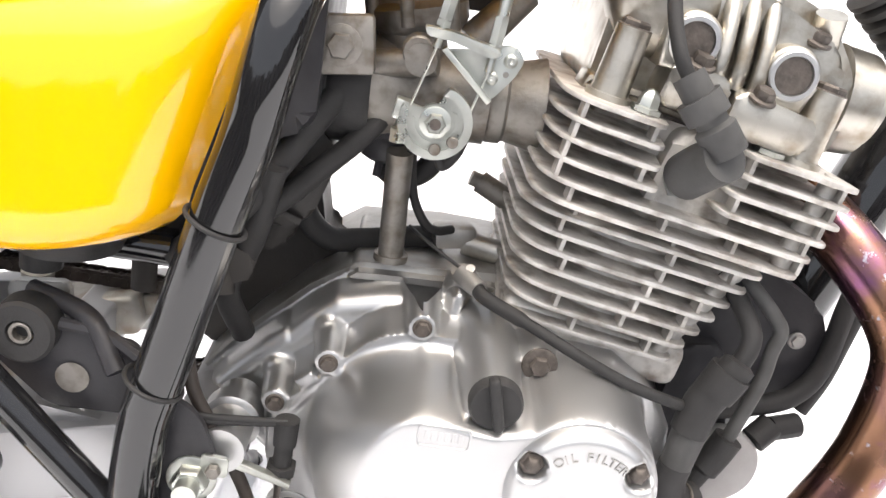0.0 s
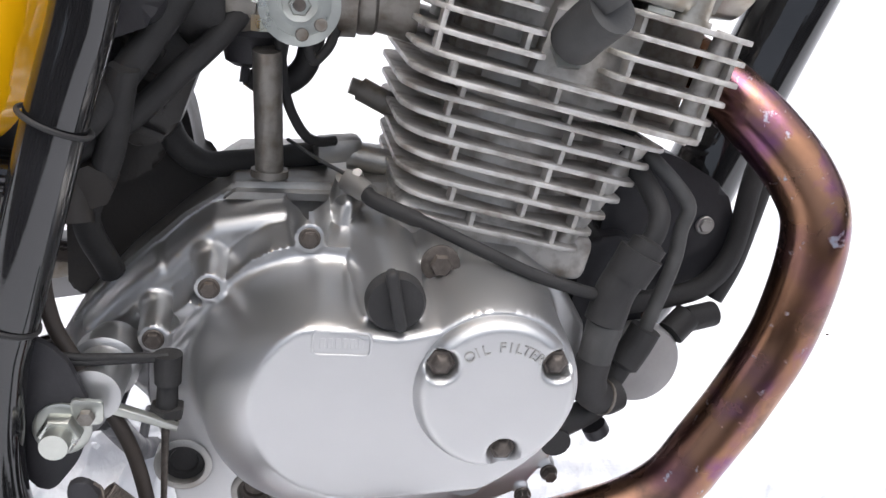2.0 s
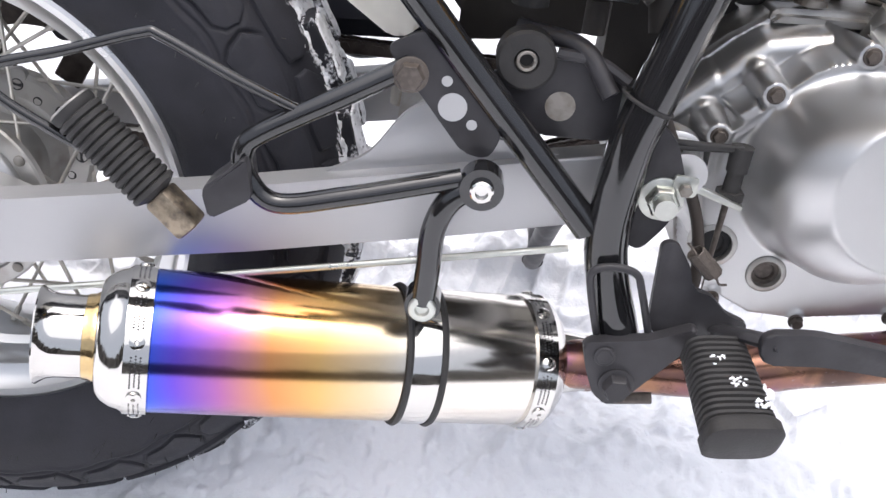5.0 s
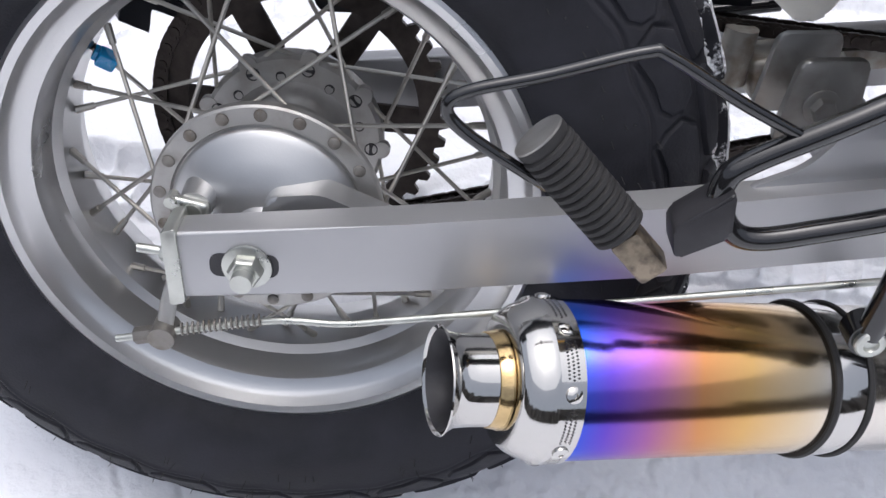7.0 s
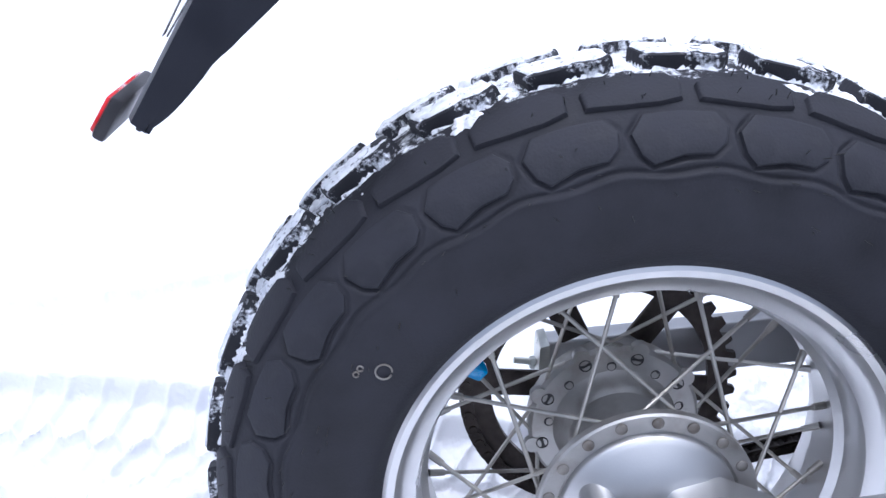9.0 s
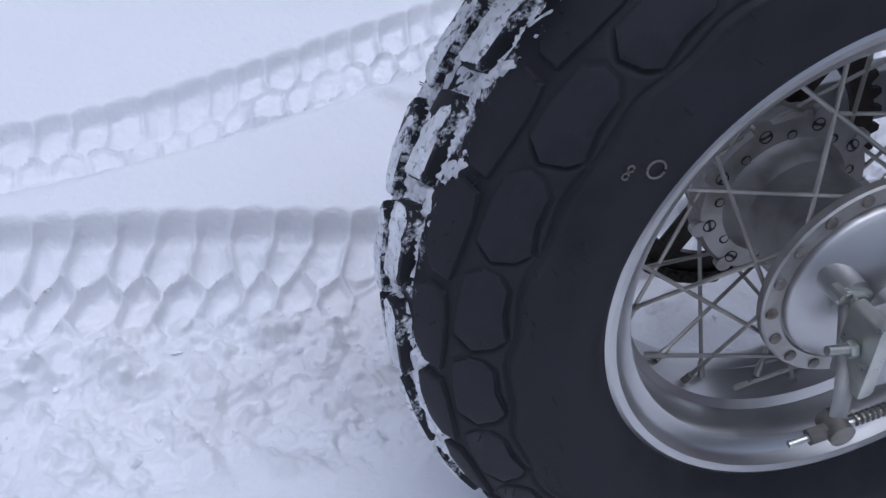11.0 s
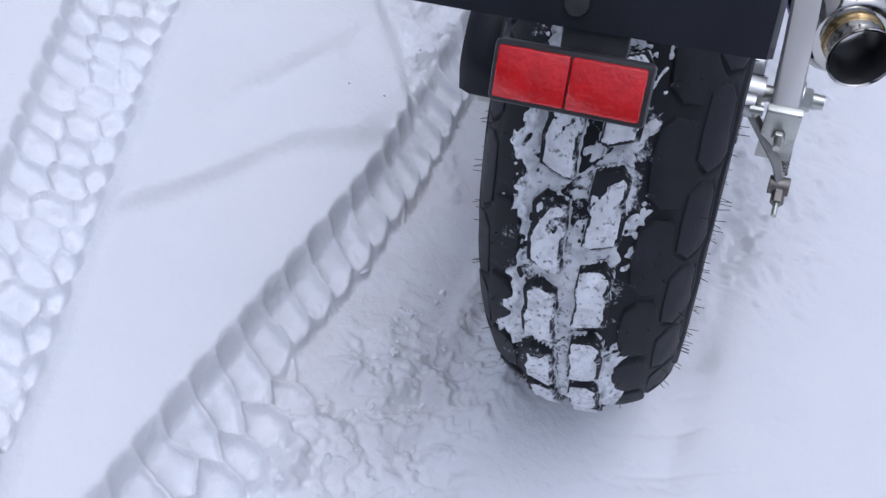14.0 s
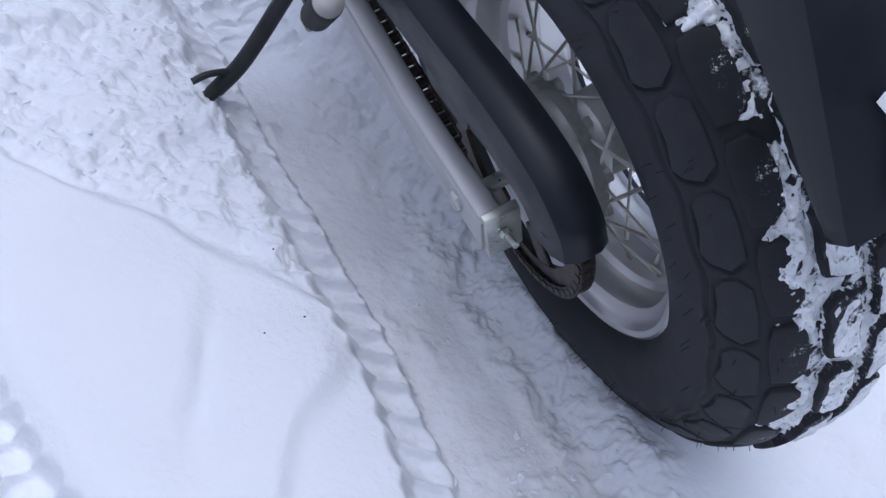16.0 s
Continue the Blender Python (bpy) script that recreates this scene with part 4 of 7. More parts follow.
part("bracket_fold", slab(B(), [(0.640, 0.3715), (0.643, 0.3735), (0.6725, 0.3475), (0.670, 0.345)], -0.1035, -0.0965, 0.0006), ZINC, bracket)
for a, b in ((0.680, 0.3705), (0.6705, 0.3595)):
    part("screw", spin(B(), (a, -0.0968, b), (0, -1, 0), [(0, 0.0042), (0.0018, 0.004), (0.003, 0.0025), (0.003, 0.0012), (0.002, 0)], 16), ZINC, bracket)
part("bracket_stud", spin(B(), (0.6785, -0.0968, 0.3625), (0, -1, 0), [(0, 0.0018), (0.0008, 0.0016), (0.0008, 0)], 12), DULL, bracket)
for x0, z0, x1, z1, wx, wz in ((0.637, 0.372, 0.646, 0.43, 0.6275, 0.338), (0.668, 0.363, 0.674, 0.43, 0.6615, 0.338)):
    wire = part("throttle_wire", rod(B(), (wx, -0.1015, wz), (x0, -0.1015, z0), 0.0008, seg=6), ZINC, bracket)
    d = Vector((x1 - x0, 0.008, z1 - z0)).normalized()
    p = Vector((x0, -0.1015, z0))
    bm = rod(B(), p, p + d * 0.017, 0.0024, seg=10)
    rod(bm, p + d * 0.012, p + d * 0.0155, 0.0044, seg=6)
    rod(bm, p + d * 0.016, p + d * 0.031, 0.0042, seg=6)
    rod(bm, p + d * 0.028, p + d * 0.075, 0.0034, seg=12)
    part("cable_adjuster", bm, ZINC, bracket)
part("choke_boss", spin(B(), (0.628, -0.072, 0.366), (0, -1, 0), [(0, 0.0), (0, 0.0098), (0.016, 0.0095), (0.017, 0.0085), (0.017, 0.005), (0.012, 0.0045), (0.012, 0)], 28), DULL, carb)
bm = block(B(), pose(0.623, -0.095, 0.334, 0, 8, 0), 0.009, 0.01, 0.012, 0.001)
rod(bm, (0.624, -0.092, 0.33), (0.623, -0.092, 0.314), 0.0035, seg=10)
rod(bm, (0.623, -0.094, 0.322), (0.623, -0.094, 0.314), 0.0055, seg=6)
part("idle_screw", bm, ZINC, carb)
bm = rod(B(), (0.626, -0.06, 0.30), (0.630, -0.045, 0.222), 0.0085, seg=20)
rod(bm, (0.630, -0.0445, 0.226), (0.630, -0.0445, 0.2215), 0.0115, seg=20)
part("breather_pipe", bm, DULL, bike, "upright dull metal breather pipe")
part("breather_hose", tube(B(), [(0.632, -0.07, 0.318), (0.634, -0.055, 0.295), (0.639, -0.045, 0.268), (0.649, -0.04, 0.249), (0.658, -0.035, 0.243), (0.669, -0.025, 0.242)], 0.0032, 10), RUBBER, bike)
part("overflow_hose", tube(B(), [(0.648, -0.075, 0.31), (0.652, -0.075, 0.298), (0.66, -0.07, 0.305), (0.664, -0.065, 0.315)], 0.003, 10), RUBBER, bike)
bm = block(B(), pose(0.586, -0.088, 0.364, 0, -8, 0), 0.034, 0.012, 0.034, 0.003)
hexagon(bm, (0.584, -0.094, 0.364), (0, -1, 0), 0.008, 0.007, 0.012)
part("clamp_plate", bm, DULL, bike, "folded metal clamp with rusty bolt")
# dark slab added under the tank to close the bright gap round the carburettor
bm = slab(B(), rounded([(0.545, 0.40), (0.60, 0.388), (0.67, 0.386), (0.69, 0.40), (0.69, 0.5), (0.54, 0.5)], 0.01), 0.0, 0.06, 0.006)
part("tank_underside", bm, SATIN, bike, "dark filler slab under the fuel tank")
bm = spin(B(), (0.628, -0.035, 0.372), (-0.25, 0, 0.97), [(0, 0.0), (0, 0.027), (0.006, 0.031), (0.016, 0.031), (0.02, 0.026), (0.045, 0.024), (0.05, 0.018), (0.05, 0)], 32)
top = part("carburettor_top", bm, DULL, carb, "round dull carburettor top")
for a in (200, 260, 320):
    c, d = math.cos(radians(a)), math.sin(radians(a))
    part("screw", rod(B(), (0.625 + 0.029 * c, -0.035 + 0.029 * d, 0.376), (0.621 + 0.029 * c, -0.035 + 0.029 * d, 0.395), 0.0045, seg=12), DULL, top)
bm = spin(B(), (0.618, -0.035, 0.318), (0.03, 0, -1), [(0, 0.0), (0, 0.024), (0.012, 0.024), (0.016, 0.020), (0.028, 0.018), (0.031, 0.013), (0.031, 0)], 28)
bowl = part("float_bowl", bm, SATIN, carb, "dark carburettor float bowl")
part("drain_screw", rod(B(), (0.614, -0.045, 0.29), (0.613, -0.047, 0.278), 0.0028, seg=8), SATIN, bowl)
part("fuel_hose", tube(B(), [(0.615, -0.03, 0.281), (0.627, -0.03, 0.275), (0.640, -0.03, 0.279), (0.649, -0.03, 0.29), (0.652, -0.035, 0.31)], 0.0078, 14), RUBBER, bike, "short black fuel hose")
# neutral sensor and drain plugs on the case top
bm = block(B(), pose(0.672, -0.015, 0.235, 0, -6, 8), 0.03, 0.02, 0.016, 0.004)
rod(bm, (0.68, -0.015, 0.231), (0.72, -0.025, 0.227), 0.009, seg=16)
part("chain_tensioner", bm, CAST, case)
bm = rod(B(), (0.685, 0.0, 0.272), (0.71, -0.01, 0.262), 0.008, seg=12)
rod(bm, (0.678, 0.0, 0.274), (0.688, 0.0, 0.271), 0.0055, seg=12)
rod(bm, (0.712, 0.0, 0.272), (0.72, -0.01, 0.262), 0.009, seg=12)
part("tensioner_plug", bm, DULL, case)

# ---- exhaust pipe and silencer ----
bm = tube(B(), [(0.868, -0.03, 0.318), (0.885, -0.06, 0.31), (0.908, -0.095, 0.291), (0.934, -0.12, 0.261), (0.945, -0.13, 0.23), (0.941, -0.13, 0.172), (0.924, -0.13, 0.125), (0.905, -0.13, 0.088), (0.888, -0.13, 0.06),
               (0.86, -0.13, 0.041), (0.812, -0.13, 0.024), (0.744, -0.13, -0.002), (0.667, -0.127, -0.022), (0.612, -0.122, -0.042), (0.55, -0.11, -0.055), (0.47, -0.1, -0.0655)], 0.0195, 24, 8)
pipe = part("exhaust_pipe", bm, BRONZE, bike, "heat-tinted bronze exhaust pipe")
part("exhaust_flange", spin(B(), (0.866, -0.03, 0.318), (1, -0.8, -0.3), [(0, 0), (0, 0.03), (0.006, 0.03), (0.008, 0.024), (0.008, 0)], 32), DULL, pipe)
R0, R1 = Vector((0.182, -0.1765, -0.0355)), Vector((0.475, -0.1015, -0.0645))
AX = (R1 - R0).normalized()
LEN = (R1 - R0).length
RM = 0.0505


def titanium():
    m = mat("heat_blued_titanium", (0.6, 0.55, 0.5), 0.17, 1.0, 0.04, 14, 0.01, 300, 0.04)
    n, link = m.node_tree.nodes, m.node_tree.links.new
    tc, mp, ramp = n.new("ShaderNodeTexCoord"), n.new("ShaderNodeMapping"), n.new("ShaderNodeValToRGB")
    sep = n.new("ShaderNodeSeparateXYZ")
    link(tc.outputs["Object"], sep.inputs[0])
    r = n.new("ShaderNodeMapRange")
    r.inputs["From Min"].default_value, r.inputs["From Max"].default_value = 0.205, 0.40
    nz = n.new("ShaderNodeTexNoise")
    nz.inputs["Scale"].default_value = 9
    link(tc.outputs["Object"], nz.inputs["Vector"])
    add = n.new("ShaderNodeMath")
    add.operation = "MULTIPLY_ADD"
    add.inputs[1].default_value = 0.03
    link(nz.outputs["Fac"], add.inputs[0])
    link(sep.outputs[0], add.inputs[2])
    link(add.outputs[0], r.inputs["Value"])
    link(r.outputs[0], ramp.inputs["Fac"])
    el = ramp.color_ramp.elements
    el[0].position, el[0].color = 0.08, (0.03, 0.11, 0.6, 1)
    el[1].position, el[1].color = 1.0, (0.68, 0.64, 0.58, 1)
    for p, c in ((0.19, (0.13, 0.07, 0.48, 1)), (0.34, (0.33, 0.12, 0.3, 1)), (0.5, (0.55, 0.25, 0.1, 1)), (0.66, (0.62, 0.38, 0.14, 1)), (0.84, (0.62, 0.49, 0.32, 1))):
        e = el.new(p)
        e.color = c
    link(ramp.outputs[0], n["Principled BSDF"].inputs["Base Color"])
    return m


TITAN = titanium()
bm = spin(B(), R0, AX, [(0.012, RM), (0.0125, RM + 0.0003), (LEN - 0.0125, RM + 0.0003), (LEN - 0.012, RM)], 64)
muffler = part("silencer", bm, TITAN, bike, "heat-blued titanium silencer fading from blue to gold")
bm = spin(B(), R0, AX, [(-0.0185, 0.029), (-0.0190, 0.0395), (-0.0180, 0.0415), (-0.0145, 0.0446), (-0.0085, 0.0480), (-0.003, RM - 0.0008), (0.0, RM + 0.0018), (0.016, RM + 0.0018), (0.0165, RM)], 128)
part("rear_cap", bm, CHROME, muffler, "polished end cap with perforated rivet band")
bm = spin(B(), R0, AX, [(-0.012, 0.0), (-0.014, 0.0288), (-0.020, 0.029), (-0.030, 0.0288), (-0.040, 0.0288), (-0.047, 0.029), (-0.0515, 0.0298), (-0.0555, 0.0322), (-0.0578, 0.0340), (-0.0588, 0.0336), (-0.0572, 0.0316), (-0.052, 0.0285), (-0.042, 0.0255), (0.0, 0.0255), (0.0, 0.0)], 56)
# dark lining gives the outlet a shaded inside in place of the mirrored metal
bore = spin(B(), R0, AX, [(-0.0572, 0.0312), (-0.052, 0.0281), (-0.042, 0.0251), (-0.004, 0.0251), (-0.004, 0.0)], 48)
tailp = part("tail_pipe", bm, CHROME, muffler, "polished flared outlet with straw-coloured weld")
part("weld", spin(B(), R0, AX, [(-0.0175, 0.0285), (-0.0195, 0.0312), (-0.0215, 0.0314), (-0.0235, 0.0303), (-0.028, 0.0297), (-0.0285, 0.0286)], 56), STRAW, tailp, "straw-tinted weld bead")
part("bore", bore, SATIN, tailp, "dark lining inside the outlet")
bm = spin(B(), R0, AX, [(LEN - 0.016, RM), (LEN - 0.0155, RM + 0.0018), (LEN, RM + 0.0018), (LEN + 0.006, RM - 0.003), (LEN + 0.012, 0.04), (LEN + 0.018, 0.026), (LEN + 0.045, 0.022), (LEN + 0.045, 0.0)], 128)
part("front_cap", bm, CHROME, muffler, "polished front cap with perforated rivet band")
bm = spin(B(), R0 + AX * (LEN + 0.03), AX, [(0, 0.019), (0.0, 0.0225), (0.018, 0.0225), (0.018, 0.019)], 32)
part("pipe_sleeve", bm, BRONZE, muffler)
u, v, _ = frame_of(AX)
for s in (0.008, LEN - 0.008):
    for k in range(8):
        a = 2 * math.pi * (k + 0.30) / 8
        d = u * math.cos(a) + v * math.sin(a)
        bm = spin(B(), R0 + AX * s + d * (RM + 0.0016), d, [(0, 0.0052), (0.0014, 0.005), (0.0024, 0.003), (0.0026, 0.0016), (0.0014, 0.0012), (0.0014, 0)], 14)
        part("rivet", bm, CHROME, muffler)
# perforation as flat dark dots on the solid band, painted as shaded holes
bm = B()
for s in (0.008, LEN - 0.008):
    for k in range(150):
        a = 2 * math.pi * k / 150
        for j in (-1, 0, 1):
            aa = a + (j % 2) * math.pi / 150
            d = u * math.cos(aa) + v * math.sin(aa)
            if min(abs((aa / (2 * math.pi) * 8 - 0.30 + 0.5) % 1 - 0.5), 1) < 0.2:
                continue
            p = R0 + AX * (s + 0.0030 * j) + d * (RM + 0.0023)
            t = AX.cross(d)
            vs = [bm.verts.new(p + AX * (0.0008 * math.cos(w)) + t * (0.0007 * math.sin(w))) for w in (0, 1.57, 3.14, 4.71)]
            bm.faces.new(vs)
tagged(part("band_perforation", bm, SATIN, muffler), kind="stuff")
SB = (0.379 - R0.x) / AX.x  # clamp band's place along the silencer
bm = spin(B(), R0 + AX * (SB - 0.011), AX, [(0, RM), (0, RM + 0.0016), (0.011, RM + 0.0021), (0.022, RM + 0.0016), (0.022, RM)], 64)
clamp = part("clamp_band", bm, CHROME, bike, "polished steel clamp band round the silencer")
for s in (-0.0145, 0.011):
    bm = spin(B(), R0 + AX * (SB + s), AX, [(0, RM), (-0.0006, RM + 0.0026), (0.0017, RM + 0.0038), (0.0040, RM + 0.0026), (0.0035, RM)], 64)
    part("rubber_edge", bm, RUBBER, clamp)
bm = tube(B(), [(0.413, -0.172, 0.111), (0.395, -0.172, 0.098), (0.386, -0.171, 0.075), (0.385, -0.17, 0.045), (0.384, -0.168, 0.018)], 0.0085, 14)
rod(bm, (0.413, -0.165, 0.111), (0.413, -0.183, 0.111), 0.014, seg=24)
rod(bm, (0.384, -0.155, 0.016), (0.384, -0.172, 0.016), 0.0125, seg=20)
hanger = part("silencer_hanger", bm, BLACK, bike, "bent black silencer hanger")
part("bolt", spin(B(), (0.413, -0.183, 0.111), (0, -1, 0), [(0, 0), (0, 0.0075), (0.004, 0.0075), (0.005, 0.0065), (0.005, 0.0042), (0.002, 0.004), (0.002, 0)], 20), CHROME, hanger)
part("bolt", spin(B(), (0.384, -0.172, 0.015), (0, -1, 0), [(0, 0), (0, 0.0095), (0.003, 0.0095), (0.004, 0.0085), (0.004, 0.005), (0.002, 0.004), (0.002, 0)], 20), ZINC, hanger)

# ---- frame ----
FY = -0.160
bm = tube(B(), [(0.572, FY + 0.14, 0.425), (0.568, FY + 0.06, 0.412), (0.562, FY + 0.014, 0.392), (0.556, FY, 0.362), (0.548, FY, 0.32), (0.535, FY, 0.272), (0.512, FY, 0.18), (0.503, FY, 0.14), (0.500, FY, 0.085), (0.506, FY, 0.05), (0.524, FY, 0.0)], 0.0148, 20)
frame_r = part("frame_downtube", bm, BLACK, bike, "gloss black steel frame tube")
for a, b in (((0.535, 0.272), 0.0162), ((0.508, 0.172), 0.0162)):
    bm = tube(B(), [(a[0] + b * math.cos(t) * 0.98, FY + b * math.sin(t), a[1] - 0.006 * math.cos(t)) for t in (k * math.pi / 8 for k in range(17))], 0.0014, 8, 2)
    part("cable_tie", bm, RUBBER, frame_r)
bm = tube(B(), [(0.335, FY, 0.25), (0.40, FY, 0.178), (0.487, FY, 0.083)], 0.0105, 16)
part("frame_stay", bm, BLACK, bike, "gloss black diagonal frame tube")
bm = tube(B(), [(0.425, -0.12, 0.2), (0.465, -0.14, 0.196), (0.486, -0.155, 0.172)], 0.006, 10)
slab(bm, rounded([(0.405, 0.172), (0.45, 0.192), (0.495, 0.184), (0.494, 0.138), (0.444, 0.137)], 0.006), -0.142, -0.138, 0.001)
tube(bm, [(0.45, -0.143, 0.192), (0.475, -0.145, 0.19), (0.496, -0.15, 0.18)], 0.004, 8)
gus = part("frame_gusset", bm, SATIN, bike, "black pressed frame gusset with a round hole")
part("gusset_hole", spin(B(), (0.457, -0.1424, 0.158), (0, -1, 0), [(0, 0.0), (0.0, 0.009), (0.0008, 0.0098), (0.0008, 0.0088), (0.0004, 0.0)], 24), DULL, gus)
bm = spin(B(), (0.431, -0.135, 0.187), (0, -1, 0), [(0, 0), (0, 0.019), (0.016, 0.019), (0.018, 0.017), (0.018, 0.008), (0.012, 0.006), (0.012, 0)], 36)
mount = part("rubber_mount", bm, RUBBER, bike, "round black rubber mount")
part("sleeve", spin(B(), (0.431, -0.140, 0.187), (0, -1, 0), [(0, 0.0066), (0.0125, 0.0066), (0.0130, 0.0058), (0.0125, 0.0045), (-0.004, 0.0042), (-0.004, 0)], 24), DULL, mount, "steel sleeve in the rubber")
bm = slab(B(), rounded([(0.505, 0.165), (0.533, 0.15), (0.546, 0.118), (0.541, 0.090), (0.524, 0.066), (0.511, 0.075)], 0.01), -0.152, -0.147, 0.001)
part("pivot_plate", bm, SATIN, bike, "black steel pivot plate")
bm = slab(B(), rounded([(0.525, 0.112), (0.556, 0.106), (0.552, 0.085), (0.542, 0.068), (0.528, 0.075)], 0.008), -0.095, -0.07, 0.003)
part("pivot_backing", bm, SATIN, bike, "dark frame plate behind the pedal")
bm = hexagon(B(), (0.5315, -0.152, 0.107), (0, -1, 0), 0.0112, 0.010, 0.0150)
rod(bm, (0.5315, -0.16, 0.107), (0.5315, -0.172, 0.107), 0.0072, seg=18)
part("pivot_nut", bm, ZINC, bike, "plated swingarm pivot nut")
bm = tube(B(), [(0.508, -0.168, 0.0), (0.494, -0.178, 0.045), (0.492, -0.18, 0.062), (0.505, -0.18, 0.067), (0.52, -0.18, 0.064), (0.527, -0.178, 0.05), (0.543, -0.168, 0.005)], 0.0027, 10)
part("wire_loop", bm, SATIN, bike, "bent black wire loop")
# rear spar and seat-rail clutter above the swingarm
bm = tube(B(), [(0.3, -0.09, 0.26), (0.4, -0.1, 0.235), (0.5, -0.1, 0.23)], 0.012, 12)
part("frame_rail", bm, BLACK, bike, "black frame rail")
bm = slab(B(), rounded([(0.34, 0.235), (0.46, 0.222), (0.54, 0.235), (0.55, 0.30), (0.5, 0.38), (0.36, 0.36)], 0.02), -0.09, 0.05, 0.01, 2)
part("airbox", bm, SATIN, bike, "black plastic airbox")
bm = slab(B(), rounded([(0.54, 0.30), (0.575, 0.315), (0.575, 0.42), (0.52, 0.42)], 0.01), -0.1, 0.04, 0.01, 2)
part("airbox_lid", bm, SATIN, bike, "dark ribbed airbox side")
bm = slab(B(), rounded([(0.30, 0.205), (0.36, 0.198), (0.40, 0.203), (0.41, 0.212), (0.43, 0.212), (0.438, 0.204), (0.50, 0.204), (0.545, 0.208), (0.565, 0.222), (0.568, 0.32), (0.55, 0.42), (0.30, 0.42)], 0.008), -0.03, 0.04, 0.004)
bay = part("inner_mudguard", bm, mat("brown_dusty_plastic", (0.028, 0.024, 0.021), 0.55, 0.0, 0.35, 30, 0.15), bike, "dusty dark plastic inner mudguard")
bm = slab(B(), rounded([(0.385, 0.119), (0.42, 0.122), (0.47, 0.135), (0.56, 0.140), (0.565, 0.40), (0.385, 0.40)], 0.008), 0.150, 0.160, 0.003)
part("far_cover", bm, bay.data.materials[0], bay)
bm = rod(B(), (0.478, -0.08, 0.215), (0.478, -0.08, 0.192), 0.008, seg=16)
rod(bm, (0.52, -0.08, 0.24), (0.525, -0.09, 0.2), 0.014, 0.012, 16)
rod(bm, (0.535, -0.075, 0.225), (0.535, -0.095, 0.222), 0.013, seg=8)
part("bay_fitting", bm, bay.data.materials[0], bay)
bm = slab(B(), rounded([(0.555, 0.33), (0.59, 0.29), (0.575, 0.245), (0.55, 0.235), (0.53, 0.28)], 0.01), -0.06, -0.03, 0.004)
for k in range(5):
    block(bm, pose(0.556, -0.062, 0.25 + 0.016 * k, 0, 20, 0), 0.03, 0.006, 0.005, 0.001)
part("ribbed_housing", bm, bay.data.materials[0], bay)
bm = tube(B(), [(0.555, -0.1, 0.29), (0.545, -0.09, 0.24), (0.53, -0.08, 0.2), (0.54, -0.06, 0.16)], 0.008, 12)
part("rubber_hose", bm, RUBBER, bike, "black rubber breather hose")
for pts, r in (([(0.622, -0.055, 0.338), (0.605, -0.068, 0.312), (0.575, -0.075, 0.28), (0.55, -0.08, 0.255), (0.52, -0.09, 0.235)], 0.007), ([(0.565, -0.03, 0.29), (0.568, -0.03, 0.245), (0.585, -0.02, 0.222), (0.61, -0.01, 0.22), (0.665, 0.0, 0.228)], 0.0085),
               ([(0.612, -0.05, 0.352), (0.59, -0.07, 0.34), (0.557, -0.09, 0.29), (0.538, -0.1, 0.262), (0.50, -0.105, 0.225)], 0.0085)):
    part("rubber_hose", tube(B(), pts, r, 12), RUBBER, bike, "black rubber breather hose")
bm = slab(B(), rounded([(0.50, 0.12), (0.60, 0.12), (0.604, 0.20), (0.584, 0.212), (0.576, 0.25), (0.56, 0.28), (0.5, 0.28)], 0.008), 0.0, 0.05, 0.004)
part("battery_box", bm, bay.data.materials[0], bike, "dusty dark plastic box behind the frame")

# yellow side panel
def panel():
    bm = B()
    n = 40
    grid = []
    for i in range(n + 1):
        row = []
        for j in range(n + 1):
            zt = 0.372 + 0.25 * (0.32 + 0.23 * j / n - 0.44)
            z = zt - (zt - 0.238) * i / n
            edge = 0.570 - 0.28 * (0.47 - z) if z > 0.28 else 0.5168 - 0.085 * (1 - math.sqrt(max(0, 1 - ((0.28 - z) / 0.0425) ** 2)))
            x = 0.32 + (edge - 0.32) * j / n
            u, w = j / n, i / n
            y = -0.178 + 0.040 * u ** 9 + 0.016 * w ** 14 + 0.020 * (1 - w) ** 8 + 0.008 * (1 - u) + 0.006 * math.sin(2.2 * w + 1.5 * u)
            row.append(bm.verts.new((x, y, z)))
        grid.append(row)
    for a, b in zip(grid, grid[1:]):
        for j in range(n):
            bm.faces.new((a[j], a[j + 1], b[j + 1], b[j]))
    r = bmesh.ops.extrude_face_region(bm, geom=bm.faces[:])
    bmesh.ops.translate(bm, vec=(-0.003, 0.012, 0.002), verts=[v for v in r["geom"] if isinstance(v, bmesh.types.BMVert)])
    return bm


part("side_panel", panel(), YELLOW, bike, "glossy yellow curved side panel")
bm = slab(B(), corners([(0.455, 0.412, 0.02), (0.500, 0.391, 0.02), (0.560, 0.389, 0.02), (0.610, 0.398, 0.02), (0.680, 0.432, 0.02), (0.74, 0.46, 0.02), (0.74, 0.55, 0.03), (0.455, 0.55, 0.03)], 4), -0.092, 0.092, 0.022, 4)
part("fuel_tank", bm, YELLOW, bike, "glossy yellow fuel tank above the engine")
bm = slab(B(), corners([(0.40, 0.370, 0.01), (0.44, 0.378, 0.01), (0.52, 0.400, 0.012), (0.53, 0.46, 0.02), (0.40, 0.46, 0.02)], 4), -0.150, 0.150, 0.014, 3)
part("seat", bm, SATIN, bike, "black seat above the side panel")
bm = rod(B(), (0.445, -0.12, 0.245), (0.445, -0.12, 0.232), 0.035, 0.03, 24)
rod(bm, (0.43, -0.12, 0.235), (0.43, -0.12, 0.215), 0.012, seg=16)
part("panel_grommet", bm, RUBBER, bike)

